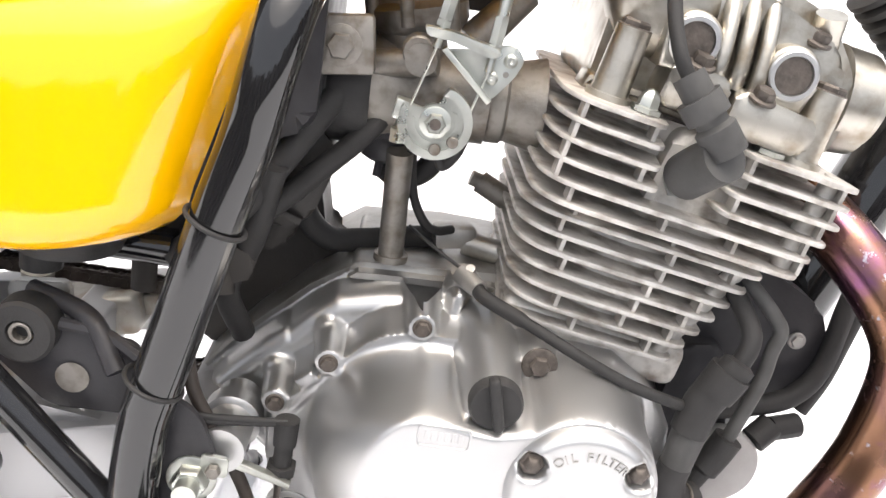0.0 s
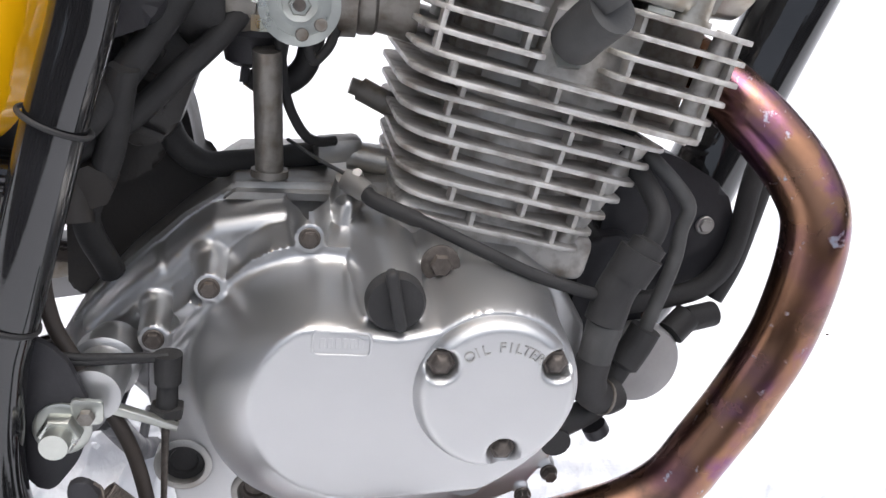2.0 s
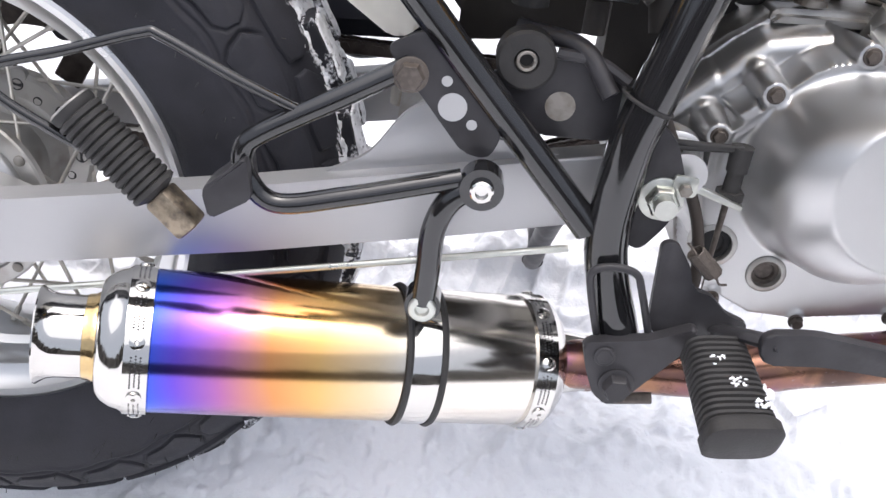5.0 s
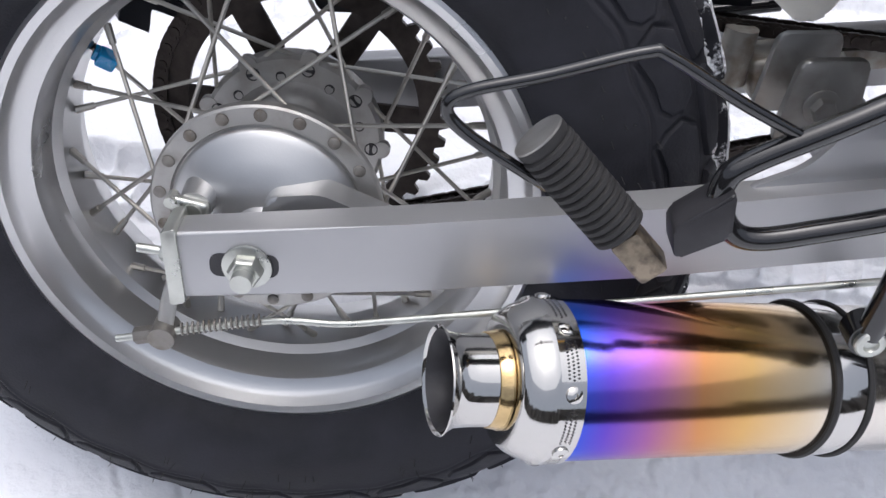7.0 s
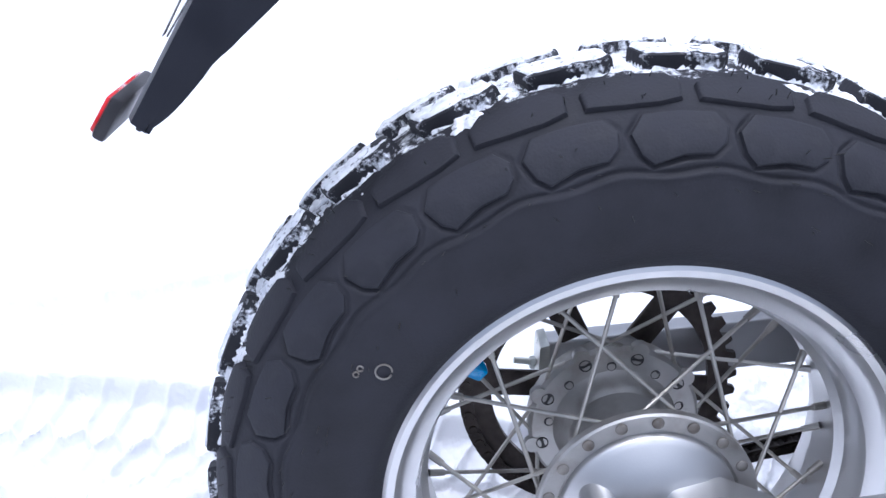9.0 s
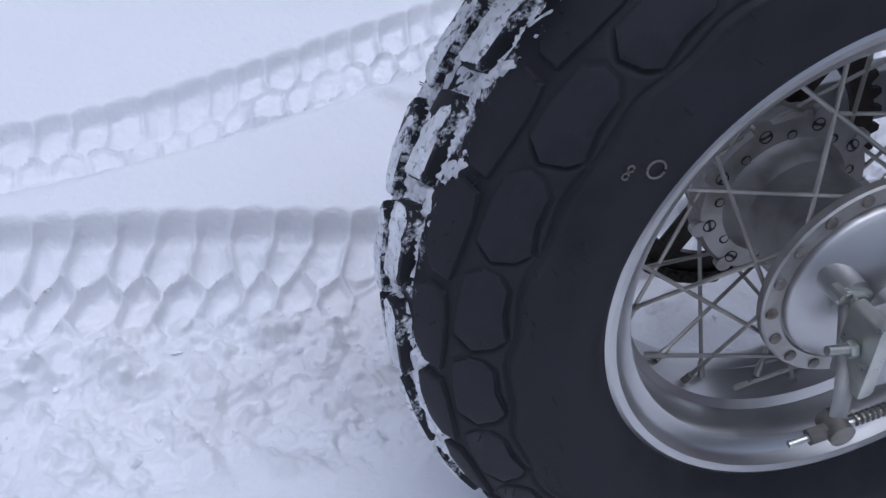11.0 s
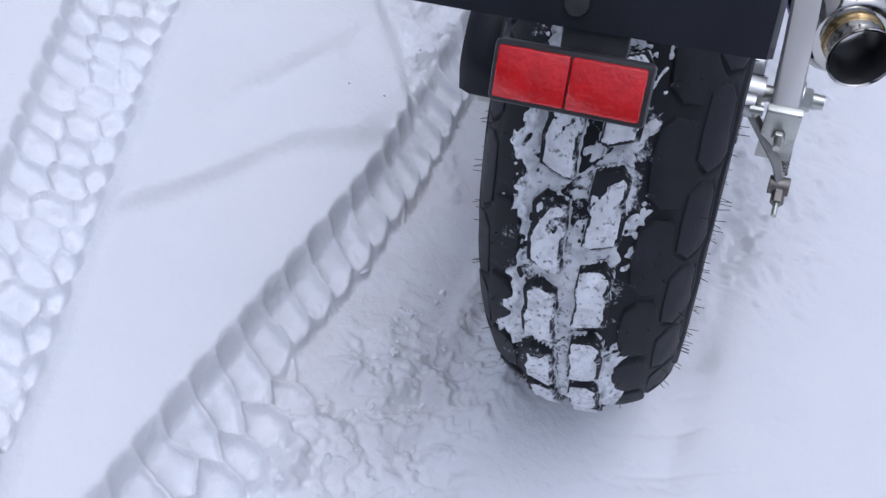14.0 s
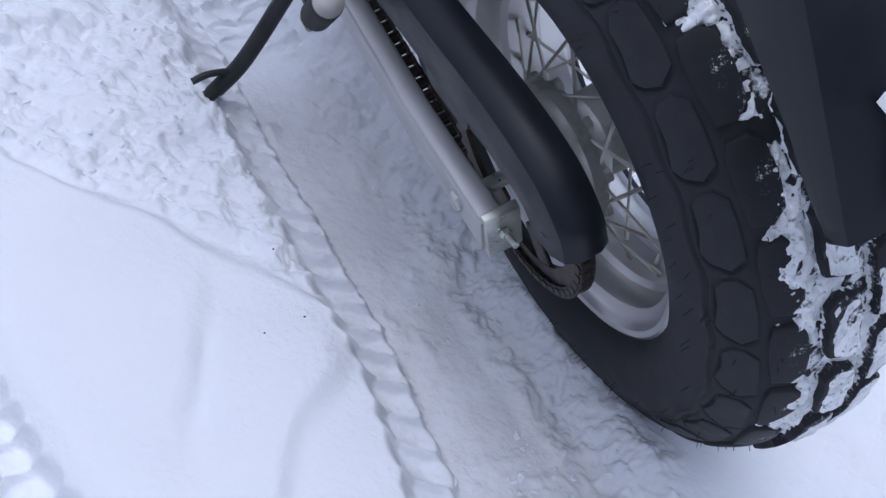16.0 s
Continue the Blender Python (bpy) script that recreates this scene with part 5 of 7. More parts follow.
# ---- front of the engine: hoses, connectors, horn, downtube ----
bm = tube(B(), [(1.02, 0.0, 0.45), (0.985, 0.0, 0.39), (0.972, 0.0, 0.355), (0.932, 0.0, 0.232), (0.905, 0.0, 0.15), (0.86, 0.0, 0.06)], 0.0275, 24)
part("frame_front_tube", bm, BLACK, bike, "gloss black front frame tube")
prof = []
for k in range(11):
    prof += [(0.0085 * k, 0.0175), (0.0085 * k + 0.002, 0.023), (0.0085 * k + 0.0055, 0.023), (0.0085 * k + 0.0075, 0.0175)]
part("fork_gaiter", spin(B(), (0.898, -0.045, 0.447), (0.78, 0, -0.62), [(0, 0)] + prof + [(0.095, 0)], 28), RUBBER, bike, "ribbed black rubber gaiter")
bm = tube(B(), [(0.838, -0.09, 0.262), (0.851, -0.115, 0.240), (0.852, -0.122, 0.228), (0.846, -0.125, 0.214), (0.840, -0.125, 0.204), (0.831, -0.125, 0.184)], lambda s: 0.0062 if s < 0.55 else 0.0108, 18)
joint = part("oil_hose_joint", bm, RUBBER, bike, "dark rubber hose joint beside the engine")
part("joint_collar", rod(B(), (0.844, -0.125, 0.212), (0.837, -0.125, 0.196), 0.0134, 0.0130, 24), RUBBER, joint)
part("joint_body", tube(B(), [(0.838, -0.125, 0.2), (0.832, -0.125, 0.187), (0.828, -0.126, 0.168)], 0.0120, 20), RUBBER, joint)
part("joint_sleeve", rod(B(), (0.829, -0.126, 0.168), (0.826, -0.126, 0.143), 0.0110, 0.0102, 20), HOSE, joint)
bm = tube(B(), [(0.826, -0.126, 0.144), (0.825, -0.126, 0.133), (0.828, -0.125, 0.122), (0.838, -0.122, 0.116), (0.846, -0.118, 0.117)], 0.0106, 18)
part("hose_elbow", bm, RUBBER, joint)
part("elbow_clip", rod(B(), (0.836, -0.123, 0.117), (0.8375, -0.1225, 0.1165), 0.0112, seg=20), DULL, joint)
bm = tube(B(), [(0.835, -0.07, 0.275), (0.852, -0.1, 0.26), (0.866, -0.108, 0.247), (0.874, -0.11, 0.236), (0.872, -0.11, 0.222), (0.871, -0.11, 0.2), (0.861, -0.11, 0.156)], 0.0047, 12)
wire = part("cable_connector", bm, HOSE, bike, "grey sheathed wire with rubber connector")
part("connector_body", tube(B(), [(0.862, -0.11, 0.158), (0.857, -0.11, 0.145), (0.848, -0.111, 0.128), (0.842, -0.112, 0.116)], lambda s: 0.0098 if s < 0.55 else 0.0070, 16), RUBBER, wire)
bm = tube(B(), [(0.846, -0.112, 0.12), (0.836, -0.112, 0.104), (0.82, -0.113, 0.094), (0.806, -0.113, 0.087)], 0.0085, 14)
low = part("lower_hose", bm, RUBBER, bike, "short black oil hose elbow")
part("hose_fitting", rod(B(), (0.812, -0.105, 0.086), (0.812, -0.123, 0.084), 0.0105, 0.0095, 18), RUBBER, low)
part("hose_clip", rod(B(), (0.838, -0.113, 0.092), (0.842, -0.113, 0.086), 0.008, seg=12), SATIN, low)
bm = spin(B(), (0.872, -0.07, 0.122), (0.15, -1, 0), [(0, 0), (0, 0.0245), (0.005, 0.027), (0.016, 0.027), (0.0185, 0.0255), (0.019, 0.024), (0.019, 0)], 40)
slab(bm, [(0.846, 0.125), (0.872, 0.096), (0.852, 0.085), (0.835, 0.1)], -0.085, -0.075, 0.002)
part("round_cover", bm, mat("grey_cover", (0.36, 0.355, 0.35), 0.5, 0.5, 0.15, 40, 0.1), bike, "grey round cover behind the hoses")
bm = slab(B(), rounded([(0.84, 0.262), (0.885, 0.255), (0.924, 0.236), (0.938, 0.205), (0.918, 0.16), (0.875, 0.15), (0.845, 0.17)], 0.012), -0.055, -0.03, 0.005)
hornb = part("horn_bracket", bm, SATIN, bike, "black bracket by the front tube")
part("bolt", hexagon(B(), (0.913, -0.056, 0.210), (0, -1, 0), 0.0048, 0.004, 0.0062), CAST, hornb)
for pts, r in (([(0.942, -0.06, 0.27), (0.938, -0.06, 0.24), (0.935, -0.06, 0.195), (0.918, -0.065, 0.172), (0.89, -0.07, 0.163), (0.85, -0.08, 0.16)], 0.0072),
               ([(0.95, -0.06, 0.262), (0.943, -0.06, 0.215), (0.938, -0.06, 0.185), (0.928, -0.062, 0.16)], 0.0055), ([(0.925, -0.07, 0.153), (0.905, -0.075, 0.15)], 0.0085), ([(0.905, -0.075, 0.153), (0.893, -0.08, 0.142)], 0.0095)):
    part("wiring", tube(B(), pts, r, 12), RUBBER, bike, "black wiring loom")
bm = slab(B(), rounded([(0.83, 0.2), (0.86, 0.205), (0.88, 0.13), (0.84, 0.08), (0.82, 0.09)], 0.01), -0.07, 0.03, 0.005)
part("oil_pump_housing", bm, SATIN, bike, "dark housing behind the oil hoses")

# ---- brake light switch, pedal linkage ----
bm = B()
for dz in (0.0, 0.0042):
    tube(bm, [(0.508, -0.147, 0.185 + dz), (0.513, -0.146, 0.158 + dz), (0.525, -0.144, 0.1440 + dz * 0.8), (0.534, -0.142, 0.1405 + dz * 0.7), (0.557, -0.137, 0.1395 + dz * 0.5), (0.582, -0.132, 0.1395 + dz * 0.2)], 0.0023, 10)
part("switch_wire", bm, RUBBER, bike)
bm = tube(B(), [(0.521, -0.14, 0.19), (0.522, -0.138, 0.174), (0.527, -0.138, 0.155), (0.540, -0.138, 0.132), (0.553, -0.138, 0.109), (0.564, -0.137, 0.084), (0.571, -0.136, 0.055), (0.573, -0.132, 0.03), (0.568, -0.12, 0.005)], 0.0042, 10)
part("drain_hose", bm, mat("brown_rubber", (0.035, 0.027, 0.022), 0.6, 0.0, 0.3, 60, 0.1), bike, "thin brown drain hose")
bm = rod(B(), (0.582, -0.131, 0.1415), (0.582, -0.131, 0.124), 0.0078, 0.0072, 18)
switch = part("brake_light_switch", bm, RUBBER, bike, "black plunger brake light switch")
part("switch_neck", rod(B(), (0.582, -0.131, 0.126), (0.5815, -0.131, 0.108), 0.0056, 0.0062, 16), RUBBER, switch)
part("switch_nut", spin(B(), (0.5815, -0.131, 0.110), (0, 0, -1), [(0, 0), (0, 0.0098), (0.006, 0.0098), (0.0075, 0.008), (0.0075, 0)], 6), RUBBER, switch)
part("plunger", rod(rod(B(), (0.581, -0.131, 0.104), (0.580, -0.131, 0.048), 0.0024, 0.0018, 10), (0.580, -0.131, 0.05), (0.5805, -0.131, 0.024), 0.0006, seg=6), RUSTY, switch)
bm = slab(B(), [(0.549, 0.1115), (0.551, 0.1165), (0.589, 0.1035), (0.588, 0.1000)], -0.1430, -0.1365, 0.0006)
strap = part("switch_bracket", bm, ZINC, bike, "bare metal switch bracket")
part("bracket_tab", slab(B(), rounded([(0.5365, 0.1105), (0.5365, 0.1255), (0.5525, 0.1245), (0.5525, 0.1115)], 0.002), -0.1555, -0.1525, 0.001), ZINC, strap)
part("bolt", hexagon(B(), (0.5445, -0.1555, 0.1165), (0, -1, 0), 0.0046, 0.005), DULL, strap)
bm = B()
p, q = Vector((0.5565, -0.171, 0.0805)), Vector((0.5725, -0.171, 0.0655))
d = (q - p).normalized()
u, w, _ = frame_of(d)
coil = [p + (q - p) * k / 128 + 0.0058 * (u * math.cos(k * math.pi / 4) + w * math.sin(k * math.pi / 4)) for k in range(129)]
tube(bm, coil, 0.0008, 6, 1)
tube(bm, [coil[-1], q + d * 0.003, q + d * 0.007 + Vector((0, 0, -0.002)), q + d * 0.011 + Vector((0.002, 0, 0.001))], 0.0009, 6, 3)
tube(bm, [coil[0], p - d * 0.003, p - d * 0.008], 0.0009, 6, 3)
part("return_spring", bm, RUSTY, bike, "coiled return spring")
bm = slab(B(), rounded([(0.5357, 0.0815), (0.546, 0.083), (0.5582, 0.066), (0.563, 0.050), (0.5775, 0.046), (0.5895, 0.034), (0.606, 0.028), (0.606, 0.004), (0.551, 0.004), (0.539, 0.02)], 0.004), -0.166, -0.160, 0.001)
slab(bm, rounded([(0.596, 0.052), (0.63, 0.056), (0.705, 0.047), (0.707, 0.030), (0.64, 0.034), (0.600, 0.030)], 0.008), -0.219, -0.211, 0.002)
tube(bm, [(0.588, -0.164, 0.020), (0.594, -0.180, 0.028), (0.600, -0.200, 0.038), (0.612, -0.215, 0.0435)], 0.0085, 12, 6, 0.55)
pedal = part("brake_pedal", bm, SATIN, bike, "satin black brake pedal arm")
pad = part("pedal_pad", slab(B(), rounded([(0.7, 0.05), (0.726, 0.052), (0.728, 0.016), (0.704, 0.012)], 0.002), -0.216, -0.213, 0.0005), SATIN, pedal, "slotted black pedal pad dusted with snow")
for k in range(4):
    part("pad_bar", block(B(), pose(0.713 + 0.0008 * k, -0.222, 0.048 - 0.0108 * k, -14, 0, 0), 0.026, 0.014, 0.0036, 0.0008), SATIN, pad)
for s in (-0.0115, 0.0115):
    part("pad_rail", block(B(), pose(0.7142 + s, -0.222, 0.032, -14, 0, 0), 0.0035, 0.014, 0.036, 0.0008), SATIN, pad)
bm = B()
rnd = random.Random(5)
for a in range(34):
    w = rnd.random()
    bmesh.ops.create_icosphere(bm, subdivisions=1, radius=1, matrix=pose(rnd.uniform(0.704, 0.727), -0.2305 + 0.003 * w, 0.013 + 0.024 * w ** 2, rnd.uniform(-40, 10), rnd.uniform(-30, 30), 0) @ Matrix.Diagonal((rnd.uniform(0.0008, 0.0024), 0.0008, rnd.uniform(0.0008, 0.0019), 1)))
tagged(part("snow_patch", bm, SNOWC, pedal), kind="stuff")

# ---- rider's footpeg ----
bm = slab(B(), rounded([(0.495, 0.008), (0.54, 0.016), (0.57, 0.03), (0.566, 0.012), (0.545, -0.015), (0.525, -0.042), (0.51, -0.036), (0.5, -0.012)], 0.006), -0.182, -0.172, 0.002)
pegb = part("footpeg_bracket", bm, SATIN, bike, "black steel footpeg bracket")
part("bolt", hexagon(B(), (0.523, -0.182, -0.022), (0, -1, 0), 0.010, 0.010, 0.0125), SATIN, pegb)
part("bolt", hexagon(B(), (0.511, -0.182, 0.0), (0, -1, 0), 0.006, 0.003, 0.0075), SATIN, pegb)
part("spring", rod(B(), (0.528, -0.16, -0.05), (0.556, -0.16, -0.046), 0.0045, seg=10), RUSTY, pegb)
P0, P1 = Vector((0.577, -0.192, 0.022)), Vector((0.587, -0.262, -0.001))
PD = (P1 - P0).normalized()
PU = Vector((1, 0, 0)) - PD * PD.x
PU.normalize()
PV = PD.cross(PU)
L = (P1 - P0).length


def peg_ring(bm, s, w, h, n=24):
    """A rounded oblong section across the footpeg."""
    out = []
    for k in range(n):
        c, d = math.cos(2 * math.pi * k / n), math.sin(2 * math.pi * k / n)
        p, q = math.copysign(abs(c) ** 0.55, c), math.copysign(abs(d) ** 0.55, d)
        out.append(bm.verts.new(P0 + PD * s + PU * (w * p) + PV * (h * q)))
    return out


bm = B()
rings = [peg_ring(bm, -0.002, 0.015, 0.011)]
for k in range(14):
    s = L * 0.82 * k / 14
    g = 0.018 + 0.003 * k / 14
    step_s = L * 0.82 / 14
    rings += [peg_ring(bm, s + step_s * f, g + d, 0.0125 + d) for f, d in ((0.0, 0.0), (0.22, 0.0022), (0.72, 0.0022), (0.95, 0.0))]
rings += [peg_ring(bm, s2, w, h) for s2, w, h in ((L * 0.83, 0.0225, 0.0155), (L * 0.87, 0.0245, 0.017), (L * 0.98, 0.0245, 0.017), (L, 0.0225, 0.015))]
for a, b2 in zip(rings, rings[1:]):
    for k in range(24):
        bm.faces.new((a[k], a[(k + 1) % 24], b2[(k + 1) % 24], b2[k]))
bm.faces.new(rings[0])
bm.faces.new(rings[-1])
peg = part("footpeg_rubber", bm, RUBBER, bike, "ribbed black rubber footpeg flecked with snow")
bm = B()
rnd = random.Random(8)
for sx, s, n in ((-0.006, 0.022, 7), (0.004, 0.038, 14), (0.018, 0.045, 7), (0.014, 0.054, 14)):
    for _ in range(n):
        c = P0 + PD * (s + rnd.uniform(-0.004, 0.004)) + PU * (sx + rnd.uniform(-0.005, 0.005)) + Vector((0, -0.003, 0.0135))
        bmesh.ops.create_icosphere(bm, subdivisions=1, radius=1, matrix=Matrix.Translation(c) @ pose(0, 0, 0, rnd.uniform(-30, 30), rnd.uniform(-30, 30), rnd.uniform(0, 90)) @ Matrix.Diagonal((rnd.uniform(0.0012, 0.0028), rnd.uniform(0.001, 0.002), 0.001, 1)))
tagged(part("snow_patch", bm, SNOWC, peg), kind="stuff")

# ---- passenger's footpegs on their tube brackets, both sides ----
def mirrored(bm, side):
    if side > 0:
        bmesh.ops.scale(bm, vec=(1, -1, 1), verts=bm.verts)
    return bm


WORN = mat("worn_brown_steel", (0.24, 0.20, 0.15), 0.4, 0.85, 0.4, 60, 0.15, stain=(0.06, 0.05, 0.045), amount=0.8)
for side in (-1, 1):
    bm = tube(B(), [(0.362, -0.172, 0.182), (0.32, -0.178, 0.158), (0.275, -0.182, 0.132), (0.264, -0.183, 0.12), (0.266, -0.183, 0.102), (0.285, -0.183, 0.086), (0.33, -0.18, 0.095), (0.4, -0.172, 0.113)], 0.0068, 14)
    tubeb = part("peg_stay", mirrored(bm, side), BLACK, bike, "black bent tube bracket for the passenger peg")
    bm = slab(B(), rounded([(0.345, 0.19), (0.368, 0.203), (0.385, 0.19), (0.422, 0.142), (0.415, 0.125), (0.398, 0.128)], 0.006), -0.166, -0.162, 0.001)
    part("stay_plate", mirrored(bm, side), SATIN, tubeb)
    for hx, hz, hr in ((0.389, 0.157, 0.0085), (0.384, 0.173, 0.0028), (0.402, 0.147, 0.0028)):
        part("plate_hole", mirrored(spin(B(), (hx, -0.1662, hz), (0, -1, 0), [(0, 0), (0, hr), (0.0006, hr + 0.0006), (0.0006, hr - 0.0006), (0.0003, 0)], 20), side), ARM, tubeb)
    part("bolt", mirrored(hexagon(B(), (0.362, -0.178, 0.178), (0, -1, 0), 0.009, 0.009, 0.011), side), RUSTY, tubeb)
    if side < 0:
        bm = tube(B(), [(0.3, -0.18, 0.147), (0.26, -0.185, 0.165), (0.218, -0.188, 0.186), (0.205, -0.188, 0.187), (0.16, -0.192, 0.172), (0.122, -0.196, 0.161), (0.113, -0.197, 0.152), (0.122, -0.196, 0.14), (0.15, -0.193, 0.122), (0.17, -0.19, 0.11)], 0.0034, 10)
        part("wire_guard", bm, BLACK, tubeb, "thin black wire guard")
    Q0, Q1 = Vector((0.2165, -0.1945, 0.086)), Vector((0.161, -0.190, 0.138))
    QD = (Q1 - Q0).normalized()
    bm = slab(B(), rounded([(0.268, 0.12), (0.272, 0.092), (0.245, 0.075), (0.24, 0.095)], 0.004), -0.195, -0.172, 0.002)
    part("peg_clevis", mirrored(bm, side), SATIN, tubeb)
    prof = [(0, 0)]
    L = (Q1 - Q0).length
    for k in range(13):
        s = 0.006 + (L - 0.012) * k / 13
        w = (L - 0.012) / 13
        prof += [(s, 0.0138), (s + w * 0.25, 0.0156), (s + w * 0.75, 0.0156), (s + w, 0.0138)]
    prof += [(L - 0.004, 0.015), (L, 0.015)]
    peg2 = part("passenger_peg", mirrored(spin(B(), Q0, QD, prof, 24), side), RUBBER, bike, "ribbed grey rubber passenger footpeg, folded up")
    part("peg_end", mirrored(spin(B(), Q1, QD, [(-0.002, 0.0), (-0.002, 0.0148), (0.001, 0.0148), (0.0016, 0.0135), (0.0016, 0)], 28), side), CAST, peg2, "worn metal end disc")
    part("peg_core", mirrored(block(B(), Matrix.Translation(Q0 - QD * 0.011) @ QD.to_track_quat("Z", "Y").to_matrix().to_4x4(), 0.019, 0.018, 0.030, 0.003, 2), side), WORN, peg2, "brownish worn metal peg root")

bm = slab(B(), corners([(0.205, 0.385, 0.01), (0.214, 0.345, 0.02), (0.237, 0.312, 0.02), (0.255, 0.275, 0.02), (0.266, 0.235, 0.02), (0.271, 0.203, 0.012), (0.290, 0.192, 0.02), (0.340, 0.158, 0.008), (0.36, 0.17, 0.008), (0.36, 0.385, 0.01)], 5), -0.03, 0.035, 0.004)
part("splash_guard", bm, mat("cream_plastic", (0.78, 0.76, 0.69), 0.6, 0.0, 0.1, 30, 0.05), bike, "cream plastic splash guard ahead of the wheel")

# ---- swingarm ----
def box_beam(bm, pts, h, w, bevel=0.0035):
    """A box-section beam through pts (x, y, z), h high and w wide."""
    rings = []
    n = len(pts)
    for k, p in enumerate(pts):
        p = Vector(p)
        d = (Vector(pts[min(k + 1, n - 1)]) - Vector(pts[max(k - 1, 0)])).normalized()
        side = Vector((-d.y, d.x, 0)).normalized()
        up = d.cross(side) * -1
        up = up if up.z > 0 else -up
        rings.append([bm.verts.new(p + side * a * w / 2 + up * b * h / 2) for a, b in ((-1, -1), (1, -1), (1, 1), (-1, 1))])
    faces = []
    for a, b in zip(rings, rings[1:]):
        for k in range(4):
            faces.append(bm.faces.new((a[k], a[(k + 1) % 4], b[(k + 1) % 4], b[k])))
    bm.faces.new(rings[0])
    bm.faces.new(rings[-1][::-1])
    edges = [e for a, b in zip(rings, rings[1:]) for k in range(4) if (e := bm.edges.get((a[k], b[k])))]
    bmesh.ops.bevel(bm, geom=edges, offset=bevel, segments=3, affect="EDGES", profile=0.5)
    return bm


bm = box_beam(B(), [(-0.045, -0.124, -0.004), (0.1, -0.124, 0.019), (0.25, -0.122, 0.046), (0.4, -0.118, 0.077), (0.52, -0.112, 0.102)], 0.05, 0.024)
box_beam(bm, [(-0.045, 0.152, -0.004), (0.1, 0.152, 0.019), (0.25, 0.146, 0.046), (0.4, 0.136, 0.077), (0.52, 0.125, 0.102)], 0.05, 0.024)
slab(bm, rounded([(0.30, 0.08), (0.335, 0.1), (0.358, 0.135), (0.385, 0.148), (0.40, 0.125), (0.45, 0.118), (0.5, 0.112), (0.5, 0.09)], 0.01), -0.118, -0.112, 0.002)
rod(bm, (0.527, -0.12, 0.103), (0.527, 0.12, 0.103), 0.022, seg=24)
box_beam(bm, [(0.4, -0.11, 0.08), (0.4, 0.11, 0.08)], 0.045, 0.03)
arm = part("swingarm", bm, ARM, bike, "brushed aluminium box-section swingarm")
for y in (-1, 1.16):
    bm = slab(B(), rounded([(-0.053, 0.023), (-0.044, 0.026), (-0.040, -0.03), (-0.05, -0.033)], 0.002), y * 0.139, y * 0.109, 0.001)
    rod(bm, (-0.073, y * 0.124, 0.0), (-0.045, y * 0.124, -0.002), 0.0032, seg=10)
    hexagon(bm, (-0.052, y * 0.124, -0.002), (-1, 0, 0), 0.0062, 0.006)
    part("chain_adjuster", bm, ZINC, arm, "yellowed plated chain adjuster")
    bm = slab(B(), rounded([(-0.024, -0.0085), (0.02, -0.0055), (0.02, 0.0125), (-0.024, 0.0095)], 0.008, 6), y * 0.1362, y * 0.134, 0)
    part("axle_slot", bm, SATIN, arm)
    bm = hexagon(B(), (0, y * 0.1365, 0.002), (0, y, 0), 0.0112, 0.010, 0.016)
    if y < 0:
        rod(bm, (0, y * 0.145, 0.002), (0, y * 0.157, 0.002), 0.0072, 0.0068, 18)
    part("axle_nut", bm, ZINC, arm, "plated axle nut with flange")
# cast link lugs on the far arm
bm = block(B(), pose(0.395, 0.100, 0.084, 0, -12, 0), 0.075, 0.05, 0.034, 0.006, 3)
rod(bm, (0.345, 0.09, 0.07), (0.345, 0.09, 0.115), 0.014, 0.013, 20)
block(bm, pose(0.47, 0.112, 0.100, 0, -11, 0), 0.10, 0.03, 0.020, 0.004, 2)
part("link_lug", bm, mat("stained_casting", (0.40, 0.385, 0.35), 0.5, 0.6, 0.2, 30, 0.15, 400, stain=(0.22, 0.17, 0.12), amount=0.5), arm, "stained cast lug on the far arm")
# lug for the suspension link
bm = slab(B(), rounded([(0.345, 0.075), (0.35, 0.135), (0.395, 0.14), (0.4, 0.08)], 0.006), -0.03, -0.022, 0.002)
slab(bm, rounded([(0.345, 0.075), (0.35, 0.135), (0.395, 0.14), (0.4, 0.08)], 0.006), 0.022, 0.03, 0.002)
hexagon(bm, (0.372, -0.03, 0.104), (0, -1, 0), 0.009, 0.009, 0.013)
part("shock_lug", bm, CAST, arm)
# brake rod with spring and nut
bm = tube(B(), [(-0.088, -0.138, -0.066), (-0.03, -0.138, -0.05), (0.02, -0.138, -0.038), (0.06, -0.138, -0.036), (0.1, -0.138, -0.028), (0.25, -0.138, 0.005), (0.48, -0.138, 0.056)], 0.0026, 10)
brod = part("brake_rod", bm, ZINC, bike, "thin yellowed steel brake rod")
bm = B()
tube(bm, [(-0.045 + 0.055 * k / 120 , -0.138 + 0.0038 * math.cos(k * math.pi / 4), -0.053 + 0.0145 * k / 120 + 0.0038 * math.sin(k * math.pi / 4)) for k in range(121)], 0.0009, 5, 1)
part("rod_spring", bm, DULL, brod)
bm = rod(B(), (-0.056, -0.146, -0.057), (-0.056, -0.128, -0.057), 0.0088, seg=20)
rod(bm, (-0.075, -0.138, -0.062), (-0.06, -0.138, -0.058), 0.006, seg=6)
part("rod_nut", bm, DULL, brod)
bm = tube(B(), [(-0.04, -0.092, 0.016), (-0.047, -0.112, -0.01), (-0.053, -0.13, -0.035), (-0.056, -0.137, -0.057)], lambda s: 0.0068 - 0.001 * s, 12, 8, 0.6)
part("brake_arm", bm, CAST, brod, "cast brake lever arm")

